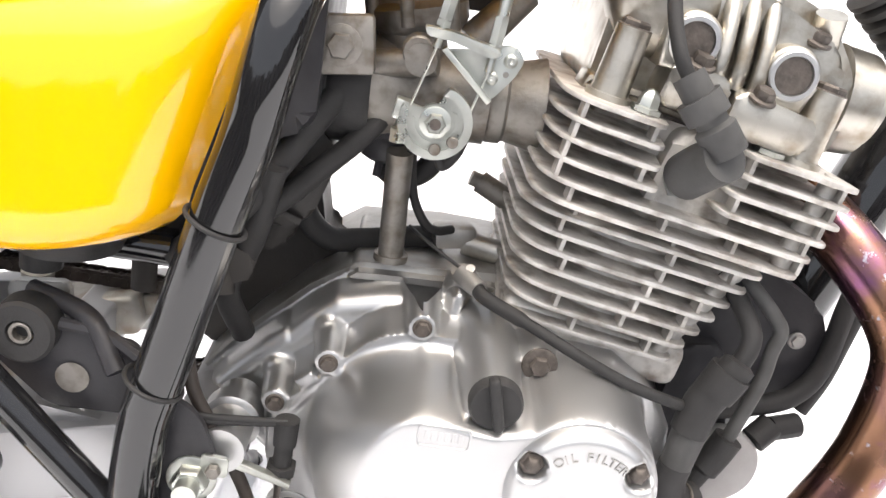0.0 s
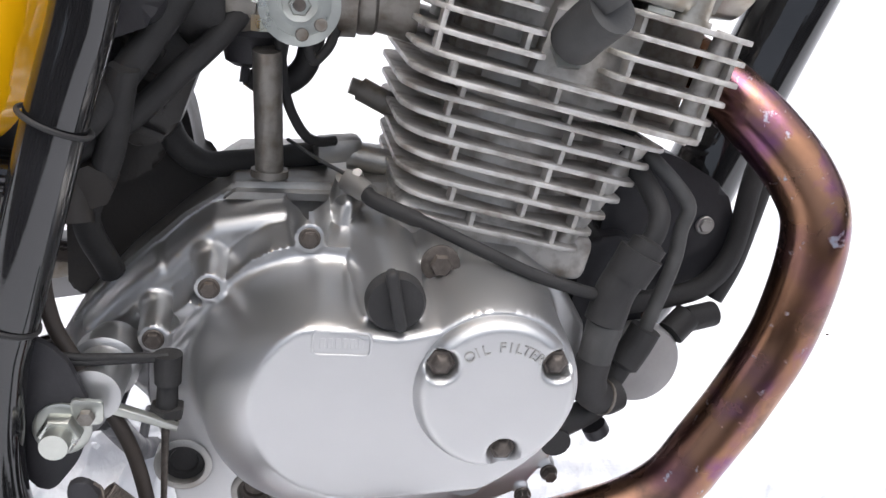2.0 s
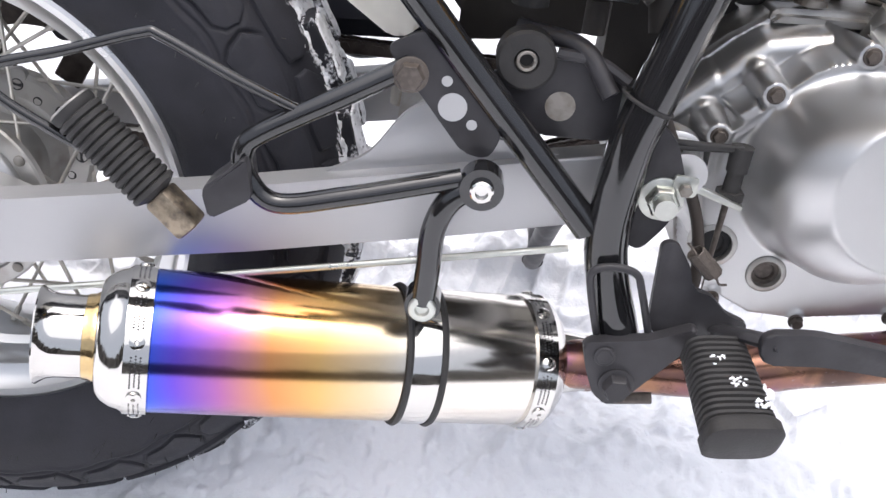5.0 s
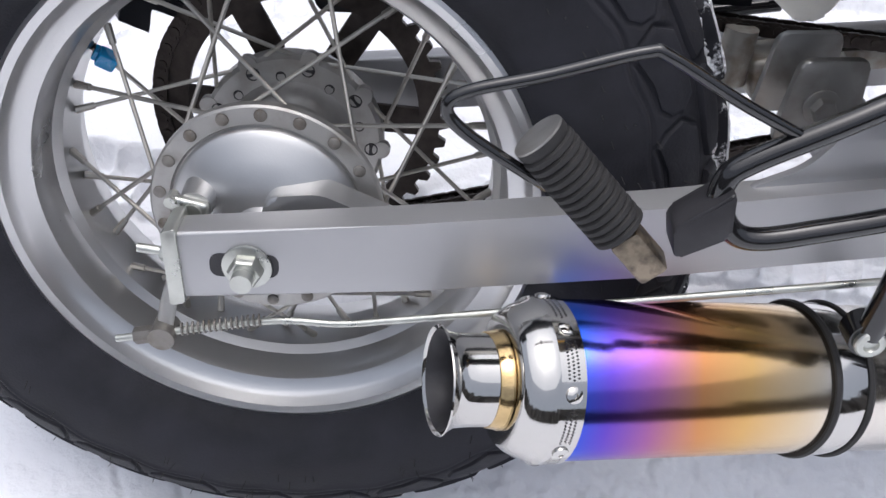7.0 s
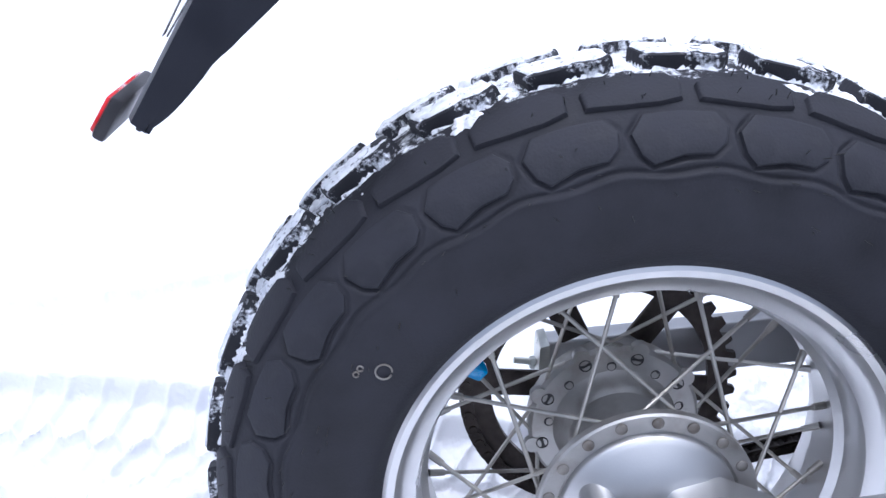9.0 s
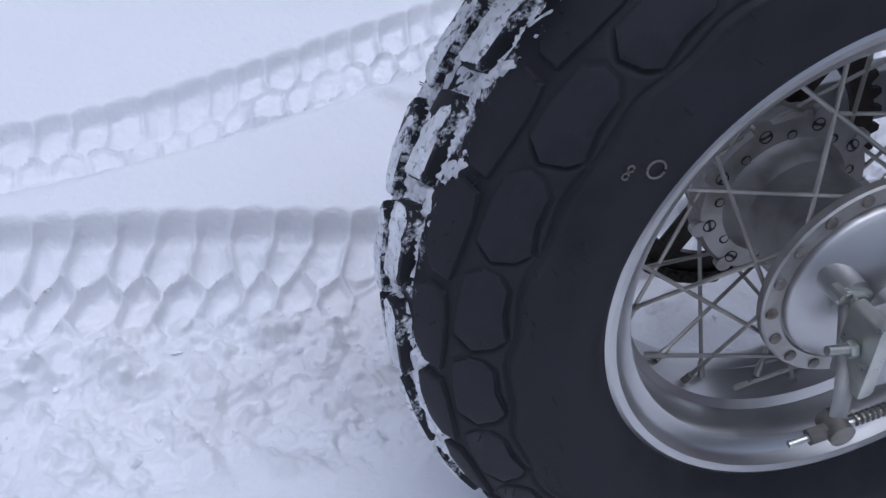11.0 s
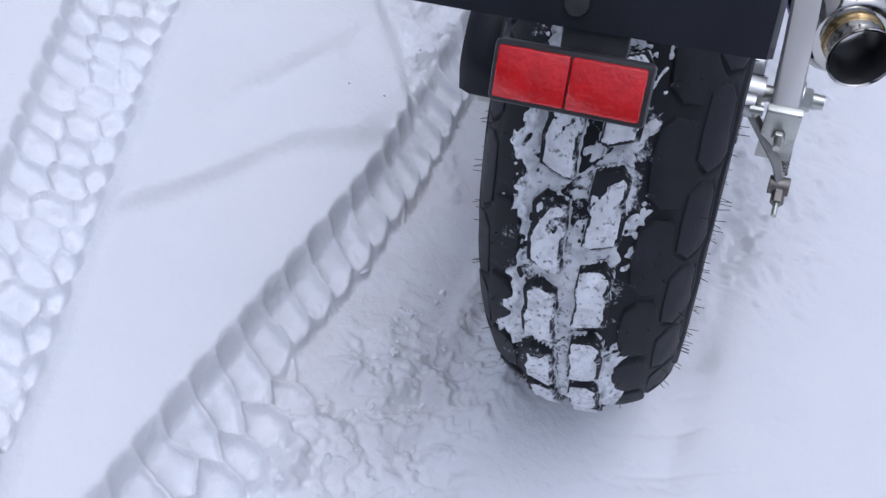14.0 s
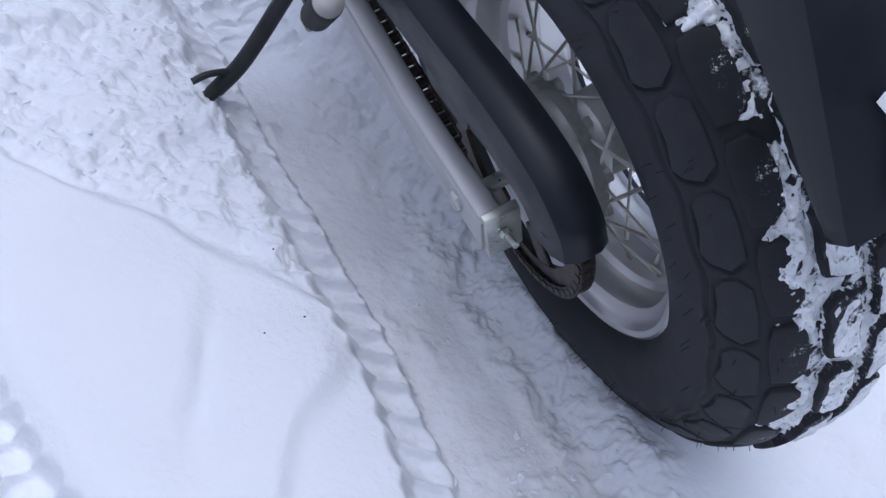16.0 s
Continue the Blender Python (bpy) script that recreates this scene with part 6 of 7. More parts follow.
# ---- rear wheel ----
wheel = part("rear_wheel", spin(B(), (0, 0, 0), (0, 1, 0), [
    (-0.0655, 0.1935), (-0.0668, 0.1905), (-0.065, 0.185), (-0.058, 0.1815), (-0.054, 0.178), (-0.05, 0.1685), (-0.044, 0.1655), (-0.024, 0.164), (-0.018, 0.1585), (0.018, 0.1585), (0.024, 0.164),
    (0.044, 0.1655), (0.05, 0.1685), (0.054, 0.178), (0.058, 0.1815), (0.065, 0.185), (0.0668, 0.1905), (0.0655, 0.1935), (0.06, 0.188), (0.04, 0.18), (-0.04, 0.18), (-0.06, 0.188)], 128, True), RIMMAT, bike, "wide silver aluminium spoked rim")


def tyre_section(s):
    """Half section of the tyre by share s, 0 at the crown, 1 at the bead: (y, r, normal y, normal r)."""
    pts = [(0.0, 0.316), (0.03, 0.3135), (0.054, 0.305), (0.072, 0.290), (0.083, 0.270), (0.0875, 0.248), (0.087, 0.225), (0.079, 0.205), (0.0648, 0.193)]
    q = [Vector((a, b, 0)) for a, b in pts]
    q = [Vector((-pts[1][0], pts[1][1], 0))] + q + [2 * q[-1] - q[-2]]
    t = s * (len(pts) - 1)
    k = min(int(t), len(pts) - 2)
    t -= k
    a, b, c, d = q[k:k + 4]
    p = 0.5 * (2 * b + (c - a) * t + (2 * a - 5 * b + 4 * c - d) * t * t + (3 * b - a - 3 * c + d) * t ** 3)
    w = 0.5 * ((c - a) + 2 * (2 * a - 5 * b + 4 * c - d) * t + 3 * (3 * b - a - 3 * c + d) * t * t)
    nrm = Vector((-w.y, w.x, 0)).normalized()
    if nrm.y < 0 and s < 0.5:
        nrm = -nrm
    if nrm.x < 0:
        nrm = Vector((-nrm.x, -nrm.y, 0)) if s > 0.3 else nrm
    return p.x, p.y, nrm.x, nrm.y


def tyre_point(side, s, ang, lift):
    y, r, ny, nr = tyre_section(s)
    y, r = y + ny * lift, r + nr * lift
    return Vector((-r * math.cos(ang), side * y, r * math.sin(ang)))


def tyre_material(name, lo, hi, coarse, fine, weight, cut, soft):
    """Black rubber with snow caught on the tread."""
    m = mat(name, (0.0225, 0.0228, 0.028), 0.66, 0.0, 0.3, 30, 0.2, 500)
    n, link = m.node_tree.nodes, m.node_tree.links.new
    b = n["Principled BSDF"]
    b.inputs["Specular IOR Level"].default_value = 0.22
    tc, sep = n.new("ShaderNodeTexCoord"), n.new("ShaderNodeSeparateXYZ")
    link(tc.outputs["Object"], sep.inputs[0])
    ab = n.new("ShaderNodeMath")
    ab.operation = "ABSOLUTE"
    link(sep.outputs[1], ab.inputs[0])
    band = n.new("ShaderNodeMapRange")
    band.inputs["From Min"].default_value, band.inputs["From Max"].default_value = 0.030, 0.066
    band.inputs["To Min"].default_value, band.inputs["To Max"].default_value = lo, hi
    link(ab.outputs[0], band.inputs["Value"])
    big, mid = n.new("ShaderNodeTexNoise"), n.new("ShaderNodeTexNoise")
    big.inputs["Scale"].default_value, big.inputs["Detail"].default_value = coarse, 3
    mid.inputs["Scale"].default_value, mid.inputs["Detail"].default_value, mid.inputs["Roughness"].default_value = fine, 9, 0.72
    for t in (big, mid):
        link(tc.outputs["Object"], t.inputs["Vector"])
    s1 = n.new("ShaderNodeMath")
    s2 = n.new("ShaderNodeMath")
    s1.operation = s2.operation = "ADD"
    half = n.new("ShaderNodeMath")
    half.operation = "MULTIPLY"
    half.inputs[1].default_value = weight
    link(mid.outputs["Fac"], half.inputs[0])
    link(big.outputs["Fac"], s1.inputs[0])
    link(half.outputs[0], s1.inputs[1])
    link(s1.outputs[0], s2.inputs[0])
    link(band.outputs[0], s2.inputs[1])
    mask = n.new("ShaderNodeMapRange")
    mask.inputs["From Min"].default_value, mask.inputs["From Max"].default_value = cut, cut + soft
    link(s2.outputs[0], mask.inputs["Value"])
    mx = n.new("ShaderNodeMix")
    mx.data_type = "RGBA"
    link(mask.outputs[0], mx.inputs["Factor"])
    link(b.inputs["Base Color"].links[0].from_socket, mx.inputs["A"])
    mx.inputs["B"].default_value = (0.84, 0.86, 0.9, 1)
    link(mx.outputs["Result"], b.inputs["Base Color"])
    return m


TYRE = tyre_material("snowy_tyre_rubber", 0.02, -0.55, 30, 150, 1.1, 1.08, 0.18)
TREAD = tyre_material("snow_dusted_tread", 0.02, -0.22, 42, 260, 0.9, 0.98, 0.16)
DUSTED = tyre_material("snow_powdered_block", 0.10, -0.42, 34, 420, 0.9, 0.98, 0.12)
N_LUG = 27
STEP = 2 * math.pi / N_LUG
# outlines: share of the half section across, share of the pitch along
CENTRE = [(0.022, -0.40), (0.050, -0.42), (0.122, -0.33), (0.128, -0.05), (0.118, 0.10), (0.126, 0.30), (0.095, 0.42), (0.028, 0.34), (0.022, 0.08), (0.030, -0.10)]
SHOULDER = [(0.178, -0.30), (0.225, -0.43), (0.292, -0.42), (0.305, -0.10), (0.305, 0.22), (0.288, 0.42), (0.215, 0.44), (0.178, 0.34), (0.166, 0.05)]
SIDE = [(0.335, -0.32), (0.330, 0.0), (0.335, 0.32), (0.385, 0.43), (0.440, 0.41), (0.476, 0.30), (0.480, 0.02), (0.506, -0.27), (0.470, -0.38), (0.40, -0.45)]
CENTRE_AT, SIDE_AT = {-1: 0.525, 1: 0.165}, {-1: 0.375, 1: 0.48}


def tyre_body():
    """The carcass: a ring of fine sections, with grooves cut round the side blocks and along the wavy line below them."""
    na = 1350
    ss = np.concatenate([np.linspace(0, 0.30, 14), np.linspace(0.312, 0.57, 46), np.linspace(0.6, 1.0, 16)])
    sec = np.array([tyre_section(v) for v in ss])
    ang = np.linspace(0, 2 * np.pi, na, endpoint=False)
    ga, gs = np.meshgrid(ang, ss, indexing="ij")
    rows = []
    for sd in (-1, 1):
        a = (ga / STEP - SIDE_AT[sd]) % 1.0
        a = np.where(a > 0.5, a - 1, a)
        d = inside(gs * 0.187, a * STEP * 0.28, [(p * 0.187, q * STEP * 0.28) for p, q in SIDE])
        cut = -0.0030 * np.exp(-((d - 0.0018) / 0.0016) ** 2) * np.clip(1.1 - 1.6 * a, 0.35, 1) * np.clip((gs - 0.315) / 0.05, 0, 1)
        wav = 0.528 + 0.010 * np.cos(2 * np.pi * (a + 0.12))
        cut = cut - 0.0020 * np.exp(-((gs - wav) * 0.187 / 0.0016) ** 2) + 0.0012 * np.exp(-((gs - wav - 0.022) * 0.187 / 0.0022) ** 2)
        y, r = sec[None, :, 0] + sec[None, :, 2] * cut, sec[None, :, 1] + sec[None, :, 3] * cut
        co = np.stack([-r * np.cos(ga), sd * y, r * np.sin(ga)], -1)
        rows.append(co[:, ::-1] if sd < 0 else co[:, 1:])
    co = np.concatenate(rows, 1)
    n = co.shape[1]
    i = np.arange(na * n).reshape(na, n)
    j = np.roll(i, -1, 0)
    quads = np.stack([i[:, :-1], i[:, 1:], j[:, 1:], j[:, :-1]], -1).reshape(-1, 4)
    me = bpy.data.meshes.new("tyre")
    me.from_pydata(co.reshape(-1, 3), [], quads)
    me.materials.append(TYRE)
    me.shade_smooth()
    ob = new("tyre", me)
    ob.parent = wheel
    return tagged(ob, "fat black block-tread tyre packed with snow")


tyre = tyre_body()


def lug(outline, side, lift, bow=0.0):
    """A tread block: an outline of (share across the tyre, angle), raised from the tyre, its edges rounded over."""
    bm = B()
    fine = []
    for k, (s0, a0) in enumerate(outline):
        s1, a1 = outline[(k + 1) % len(outline)]
        n = max(1, round(math.hypot((s1 - s0) * 0.2, (a1 - a0) * 0.31) / 0.012))
        fine += [(s0 + (s1 - s0) * j / n, a0 + (a1 - a0) * j / n) for j in range(n)]
    cx = sum(o[0] for o in fine) / len(fine)
    ca = sum(o[1] for o in fine) / len(fine)

    def pt(s, a, up):
        sd = side
        if s < 0:
            s, sd = -s, -side
        return tyre_point(sd, s, a, up)

    rings = []
    for shrink, up in ((1.03, -0.0012), (1.0, lift * 0.7), (0.965, lift * 0.95), (0.90, lift), (0.5, lift + bow)):
        rings.append([bm.verts.new(pt(cx + (s - cx) * shrink, ca + (a - ca) * shrink, up)) for s, a in fine])
    mid = bm.verts.new(pt(cx, ca, lift + bow))
    n = len(fine)
    for lo, hi in zip(rings, rings[1:]):
        for k in range(n):
            j = (k + 1) % n
            bm.faces.new((lo[k], lo[j], hi[j], hi[k]))
    for k in range(n):
        bm.faces.new((rings[-1][k], rings[-1][(k + 1) % n], mid))
    return bm


def lug_ring(name, outline, side, lift, shift, material):
    first = part(name, lug([(s, a * STEP) for s, a in outline], side, lift), material, tyre)
    for k in range(N_LUG):
        m = pose(0, 0, 0, 0, math.degrees((k + shift) * STEP), 0)
        if k == 0:
            first.matrix_basis = m
        else:
            twin(first, m)


for sd, shoulder_at in ((-1, 0.0), (1, 0.9)):
    lug_ring("tread_block", CENTRE, sd, 0.0100, CENTRE_AT[sd], TREAD)
    lug_ring("shoulder_block", SHOULDER, sd, 0.0040, shoulder_at, DUSTED)
    lug_ring("side_block", SIDE, sd, 0.0010, SIDE_AT[sd], BLOCKR)


def tread_snow():
    """Snow packed into the grooves and caught on the blocks: one uneven sheet that dips under the rubber where there is none."""
    na, ns = 1700, 116
    ang = np.linspace(0, 2 * np.pi, na, endpoint=False)
    off = np.linspace(-0.058, 0.064, ns)
    ga, gy = np.meshgrid(ang, off, indexing="ij")
    px, pz = np.cos(ga) * 0.31, np.sin(ga) * 0.31

    def patch(f, seed):
        return fbm(px * f + 7.3 * seed, pz * f + gy * f * 1.3 + 3, 4, seed) + fbm(gy * f + 5, px * f * 0.8 - pz * f * 0.6, 4, seed + 5)

    drift, fine = patch(24, 11), patch(190, 31)
    reach = 0.041 + 0.009 * (gy > 0) + 0.010 * drift
    lift = 0.0002 + 0.0030 * np.clip((np.abs(gy) - 0.034) / 0.006, 0, 1) + 0.0032 * (drift + 0.15) + (0.0024 + 0.0036 * np.clip((np.abs(gy) - 0.03) / 0.012, 0, 1)) * fine - 0.006 * np.clip((np.abs(gy) - reach + 0.014) / 0.014, 0, 1.5)
    for sd in (-1, 1):
        a = (ga / STEP - CENTRE_AT[sd]) % 1.0
        a = np.where(a > 0.5, a - 1, a)
        which = np.floor(ga / STEP - CENTRE_AT[sd] + 0.5) % N_LUG
        full = lattice(which, which * 0 + sd, 5)
        d = inside(sd * gy, a * STEP * 0.316, [(p * 0.24, q * STEP * 0.316) for p, q in CENTRE])
        gap = (np.abs(d) < 0.0016 + 0.0012 * fine + 0.0010 * drift) & (drift < 0.30)
        lift = np.where((d > 0) & gap, -0.003, lift)
        bare = np.clip(a + 0.1, -0.2, 0.4) * (0.9 - 1.1 * full)
        cap = 0.0113 + 0.0012 * drift - 0.0042 * bare + (0.0007 + 0.005 * np.clip(bare, 0, 0.4)) * fine 
        lift = np.where(d < -0.0014, cap, lift)
        lift = np.where((d > -0.0014) & (d < 0.0008) & gap, 0.004, lift)
    for _ in range(1):
        wide = np.pad(lift, ((1, 1), (0, 0)), mode="wrap")
        wide = np.pad(wide, ((0, 0), (1, 1)), mode="edge")
        lift = (4 * lift + wide[:-2, 1:-1] + wide[2:, 1:-1] + wide[1:-1, :-2] + wide[1:-1, 2:]) / 8
    ay = np.abs(gy)
    rad = np.interp(ay, [0, 0.01, 0.02, 0.03, 0.042, 0.054, 0.06, 0.064], [0.316, 0.3157, 0.3149, 0.3135, 0.3098, 0.305, 0.3008, 0.2970]) + lift
    yy = gy * (1 + lift * 1.2)
    co = np.stack([-rad * np.cos(ga), yy, rad * np.sin(ga)], -1).reshape(-1, 3)
    i = np.arange(na * ns).reshape(na, ns)
    j = np.roll(i, -1, 0)
    quads = np.stack([i[:, :-1], i[:, 1:], j[:, 1:], j[:, :-1]], -1).reshape(-1, 4)
    grit = mat("road_snow", (0.82, 0.835, 0.86), 0.7, 0.0, 0.14, 45, 0.5, 380, stain=(0.5, 0.505, 0.53), amount=0.3)
    overlay(grit, (0.22, 0.22, 0.235), 210, 0.57, 0.66)
    me = bpy.data.meshes.new("packed_snow")
    me.from_pydata(co, [], quads)
    me.materials.append(grit)
    me.shade_smooth()
    ob = new("packed_snow", me)
    ob.parent = tyre
    tagged(ob, "snow packed between the tread blocks", kind="stuff")


tread_snow()
# vent spews and sidewall marks
bm = B()
rnd = random.Random(6)
for k in range(430):
    sd = rnd.choice((-1, 1))
    s = rnd.choice((0.2, 0.27, 0.42, 0.53, 0.6, 0.66)) + rnd.uniform(-0.02, 0.02)
    a = rnd.uniform(0, 2 * math.pi)
    p = tyre_point(sd, s, a, 0)
    q = tyre_point(sd, s, a + rnd.uniform(-0.01, 0.01), 0.006 + 0.003 * rnd.random())
    rod(bm, p, q, 0.00034, seg=4, caps=False)
tagged(part("vent_spew", bm, RUBBER, tyre, "fine rubber moulding hairs"), kind="stuff")
bm = tube(B(), [tyre_point(-1, 0.72, radians(31.6), 0) + Vector((0.0054 * math.cos(t), -0.0004, 0.0054 * math.sin(t))) for t in (k * math.pi / 8 for k in range(16))], 0.0007, 6, 2)
part("sidewall_mark", bm, DULL, tyre, "pale moulded ring on the sidewall")
for da in (28.9, 30.1):
    bm = tube(B(), [tyre_point(-1, 0.645, radians(da), 0) + Vector((0.0019 * math.cos(t), -0.0004, 0.0019 * math.sin(t))) for t in (k * math.pi / 6 for k in range(12))], 0.0006, 6, 2)
    part("sidewall_mark", bm, DULL, tyre)

# hub: drum with brake plate on the right, sprocket carrier on the left
bm = spin(B(), (0, 0, 0), (0, -1, 0), [(-0.06, 0.0), (-0.06, 0.04), (0.02, 0.045), (0.05, 0.06), (0.058, 0.078), (0.0605, 0.0815), (0.0665, 0.0815), (0.068, 0.080), (0.068, 0.068), (0.066, 0.0665), (0.066, 0.0)], 72)
hub = part("hub", bm, CAST, wheel, "cast aluminium drum hub")
bm = spin(B(), (0, 0, 0), (0, -1, 0), [(0.064, 0.0655), (0.07, 0.0655), (0.072, 0.064), (0.074, 0.06), (0.082, 0.05), (0.088, 0.03), (0.09, 0.018), (0.104, 0.016), (0.104, 0)], 64)
slab(bm, rounded([(0.005, 0.032), (0.04, 0.038), (0.1, 0.016), (0.1, 0.004), (0.0, 0.008)], 0.008), -0.1, -0.076, 0.004, 3)
rod(bm, (-0.042, -0.07, 0.018), (-0.042, -0.098, 0.018), 0.013, 0.011, 24)
plate = part("brake_plate", bm, BRUSHED, hub, "satin brake backing plate")
bm = rod(B(), (-0.042, -0.096, 0.018), (-0.042, -0.106, 0.018), 0.006, seg=16)
block(bm, pose(-0.045, -0.1, 0.02, 0, 10, 0), 0.026, 0.007, 0.011, 0.003, 3)
rod(bm, (-0.056, -0.106, 0.024), (-0.056, -0.094, 0.024), 0.004, seg=8)
part("cam_lever", bm, ZINC, hub)
N_SP = 18
for k in range(N_SP):
    a = 2 * math.pi * (k + 0.35) / N_SP
    part("hub_rivet", spin(B(), (-0.0745 * math.cos(a), -0.0682, 0.0745 * math.sin(a)), (0, -1, 0), [(0, 0.0045), (0.0012, 0.0042), (0.0022, 0.0025), (0.0024, 0)], 14), DULL, hub)
bm = spin(B(), (0, 0, 0), (0, 1, 0), [(-0.01, 0.0), (-0.01, 0.040), (0.022, 0.042), (0.036, 0.046), (0.042, 0.052), (0.0435, 0.069), (0.047, 0.0722), (0.060, 0.072), (0.064, 0.066), (0.066, 0.055), (0.085, 0.045), (0.088, 0.0)], 64)
part("left_flange", bm, CAST, hub)
# flange holes are dark discs on the solid face, their shade put into the colour
for k in range(9):
    a = 2 * math.pi * k / 9
    d = Vector((math.cos(a), 0, math.sin(a)))
    part("flange_hole", spin(B(), d * 0.0625 + Vector((0, 0.0428, 0)), (0, -1, 0), [(0, 0.0), (0, 0.0042), (0.001, 0.0052), (0, 0.0056)], 14), SATIN, hub)
    part("flange_ear", rod(B(), d * 0.0705 + Vector((0, 0.0425, 0)), d * 0.0705 + Vector((0, 0.049, 0)), 0.0072, seg=18), CAST, hub)
    d = Vector((math.cos(a + 0.35), 0, math.sin(a + 0.35)))
    part("flange_hole", spin(B(), d * 0.0555 + Vector((0, 0.0425, 0)), (0, -1, 0), [(0, 0.0), (0, 0.003), (0.0008, 0.0038), (0, 0.0042)], 12), SATIN, hub)
# spokes: crossed, from flange to rim
for side, hy, hr in ((-1, -0.061, 0.0735), (1, 0.052, 0.067)):
    for k in range(N_SP):
        a = 2 * math.pi * (k + (0.0 if side < 0 else 0.5)) / N_SP
        lean_a = radians(46) * (1 if k % 2 else -1)
        p = Vector((hr * math.cos(a + lean_a), hy, hr * math.sin(a + lean_a)))
        q = Vector((0.158 * math.cos(a), side * 0.006, 0.158 * math.sin(a)))
        bm = rod(B(), p, q, 0.0017, seg=8)
        e = q + (p - q).normalized() * 0.014
        rod(bm, q, e, 0.0031, 0.0027, 8)
        part("spoke", bm, SPOKE, wheel)
bm = block(B(), pose(-0.126, 0.0, 0.073, 20, 30, 20), 0.014, 0.012, 0.012, 0.002)
block(bm, pose(-0.133, 0.002, 0.076, 20, 30, 20), 0.006, 0.009, 0.009, 0.001)
part("spoke_bead", bm, BLUE, wheel, "small blue plastic bead on a spoke")
bm = rod(B(), (0.0, -0.15, 0.002), (0.0, 0.14, 0.002), 0.0075, seg=18)
part("axle", bm, ZINC, wheel)

# sprocket with teeth, chain, chain guard
teeth = 42
out = []
for k in range(teeth):
    for da, r in ((-0.32, 0.1165), (-0.14, 0.124), (0.14, 0.124), (0.32, 0.1165)):
        a = 2 * math.pi * (k + da) / teeth
        out.append((r * math.cos(a), r * math.sin(a)))
bm = B()
ra = [[], [], [], []]
n = len(out)
for k, (x, z) in enumerate(out):
    a = math.atan2(z, x)
    for lst, (px, pz), y in ((ra[0], (x, z), 0.101), (ra[1], (x, z), 0.107), (ra[2], (0.098 * math.cos(a), 0.098 * math.sin(a)), 0.107), (ra[3], (0.098 * math.cos(a), 0.098 * math.sin(a)), 0.101)):
        lst.append(bm.verts.new((px, y, pz)))
for k in range(n):
    j = (k + 1) % n
    for a, b in zip(ra, ra[1:] + ra[:1]):
        bm.faces.new((a[k], a[j], b[j], b[k]))
arms = []
for k in range(6):
    a = 2 * math.pi * k / 6
    arms.append(block(B(), pose(0.08 * math.cos(a), 0.104, 0.08 * math.sin(a), 0, -math.degrees(a), 0), 0.05, 0.005, 0.026, 0.002))
sprocket = part("sprocket", bm, CHAIN, wheel, "greasy dark rear sprocket")
for b in arms:
    part("sprocket_arm", b, CHAIN, sprocket)


def chain():
    """Roller chain round the sprocket and forward to the gearbox, one link as a part after another."""
    path = []
    r = 0.121
    a0 = radians(80)
    for k in range(int((2 * math.pi - 2.9) * r / 0.0159) + 1):
        a = a0 + k * 0.0159 / r
        if a > radians(280):
            break
        path.append((r * math.cos(a), r * math.sin(a), a + math.pi / 2))
    x, z = path[0][0], path[0][1]
    top = [(x + 0.0159 * k, z - 0.0003 * k, 0.0) for k in range(1, 34)]
    x, z = path[-1][0], path[-1][1]
    low = [(x + 0.0159 * k, z + 0.0052 * k, 0.32) for k in range(1, 34)]
    bm = B()
    for s in (-0.0058, 0.0058):
        slab(bm, rounded([(-0.0105, -0.0062), (0.0105, -0.0062), (0.0105, 0.0062), (-0.0105, 0.0062)], 0.006, 3), s - 0.0012, s + 0.0012, 0)
    rod(bm, (-0.0053, -0.0085, 0), (-0.0053, 0.0085, 0), 0.0042, seg=8)
    rod(bm, (0.0053, -0.0085, 0), (0.0053, 0.0085, 0), 0.0042, seg=8)
    root = None
    for x, z, a in path + top + low:
        m = pose(x, 0.104, z, 0, -math.degrees(a), 0)
        if root is None:
            root = part("chain", bm, CHAIN, bike, "greasy black roller chain", m=m)
        else:
            o = bpy.data.objects.new("chain_link", root.data)
            scene.collection.objects.link(o)
            o.parent = root
            o.matrix_basis = root.matrix_basis.inverted() @ m


chain()
# chain guard: a long rounded black cover over the chain
bm = B()
gpath = [(-0.156, 0.066), (-0.147, 0.096), (-0.11, 0.128), (-0.04, 0.146), (0.05, 0.154), (0.2, 0.165), (0.36, 0.175)]
sp = smooth_path([(x, 0, z) for x, z in gpath], 6)
prof = [(0.142, -0.056), (0.145, -0.02), (0.141, -0.004), (0.132, 0.002), (0.112, 0.002), (0.102, -0.004), (0.098, -0.03)]
rings = []
for k, p in enumerate(sp):
    d = (sp[min(k + 1, len(sp) - 1)] - sp[max(k - 1, 0)]).normalized()
    up = Vector((-d.z, 0, d.x))
    rings.append([bm.verts.new(Vector((p.x, y, p.z)) + up * h) for y, h in prof])
for a, b in zip(rings, rings[1:]):
    for j in range(len(prof) - 1):
        bm.faces.new((a[j], a[j + 1], b[j + 1], b[j]))
r = bmesh.ops.extrude_face_region(bm, geom=bm.faces[:])
bmesh.ops.translate(bm, vec=(0.001, -0.0015, -0.0018), verts=[v for v in r["geom"] if isinstance(v, bmesh.types.BMVert)])
guard = part("chain_guard", bm, PLASTIC, bike, "matt black plastic chain guard")
part("guard_flange", slab(B(), rounded([(-0.02, 0.140), (0.005, 0.075), (0.075, 0.080), (0.085, 0.150), (0.05, 0.15)], 0.008), 0.1385, 0.1415, 0.0008), SATIN, guard)

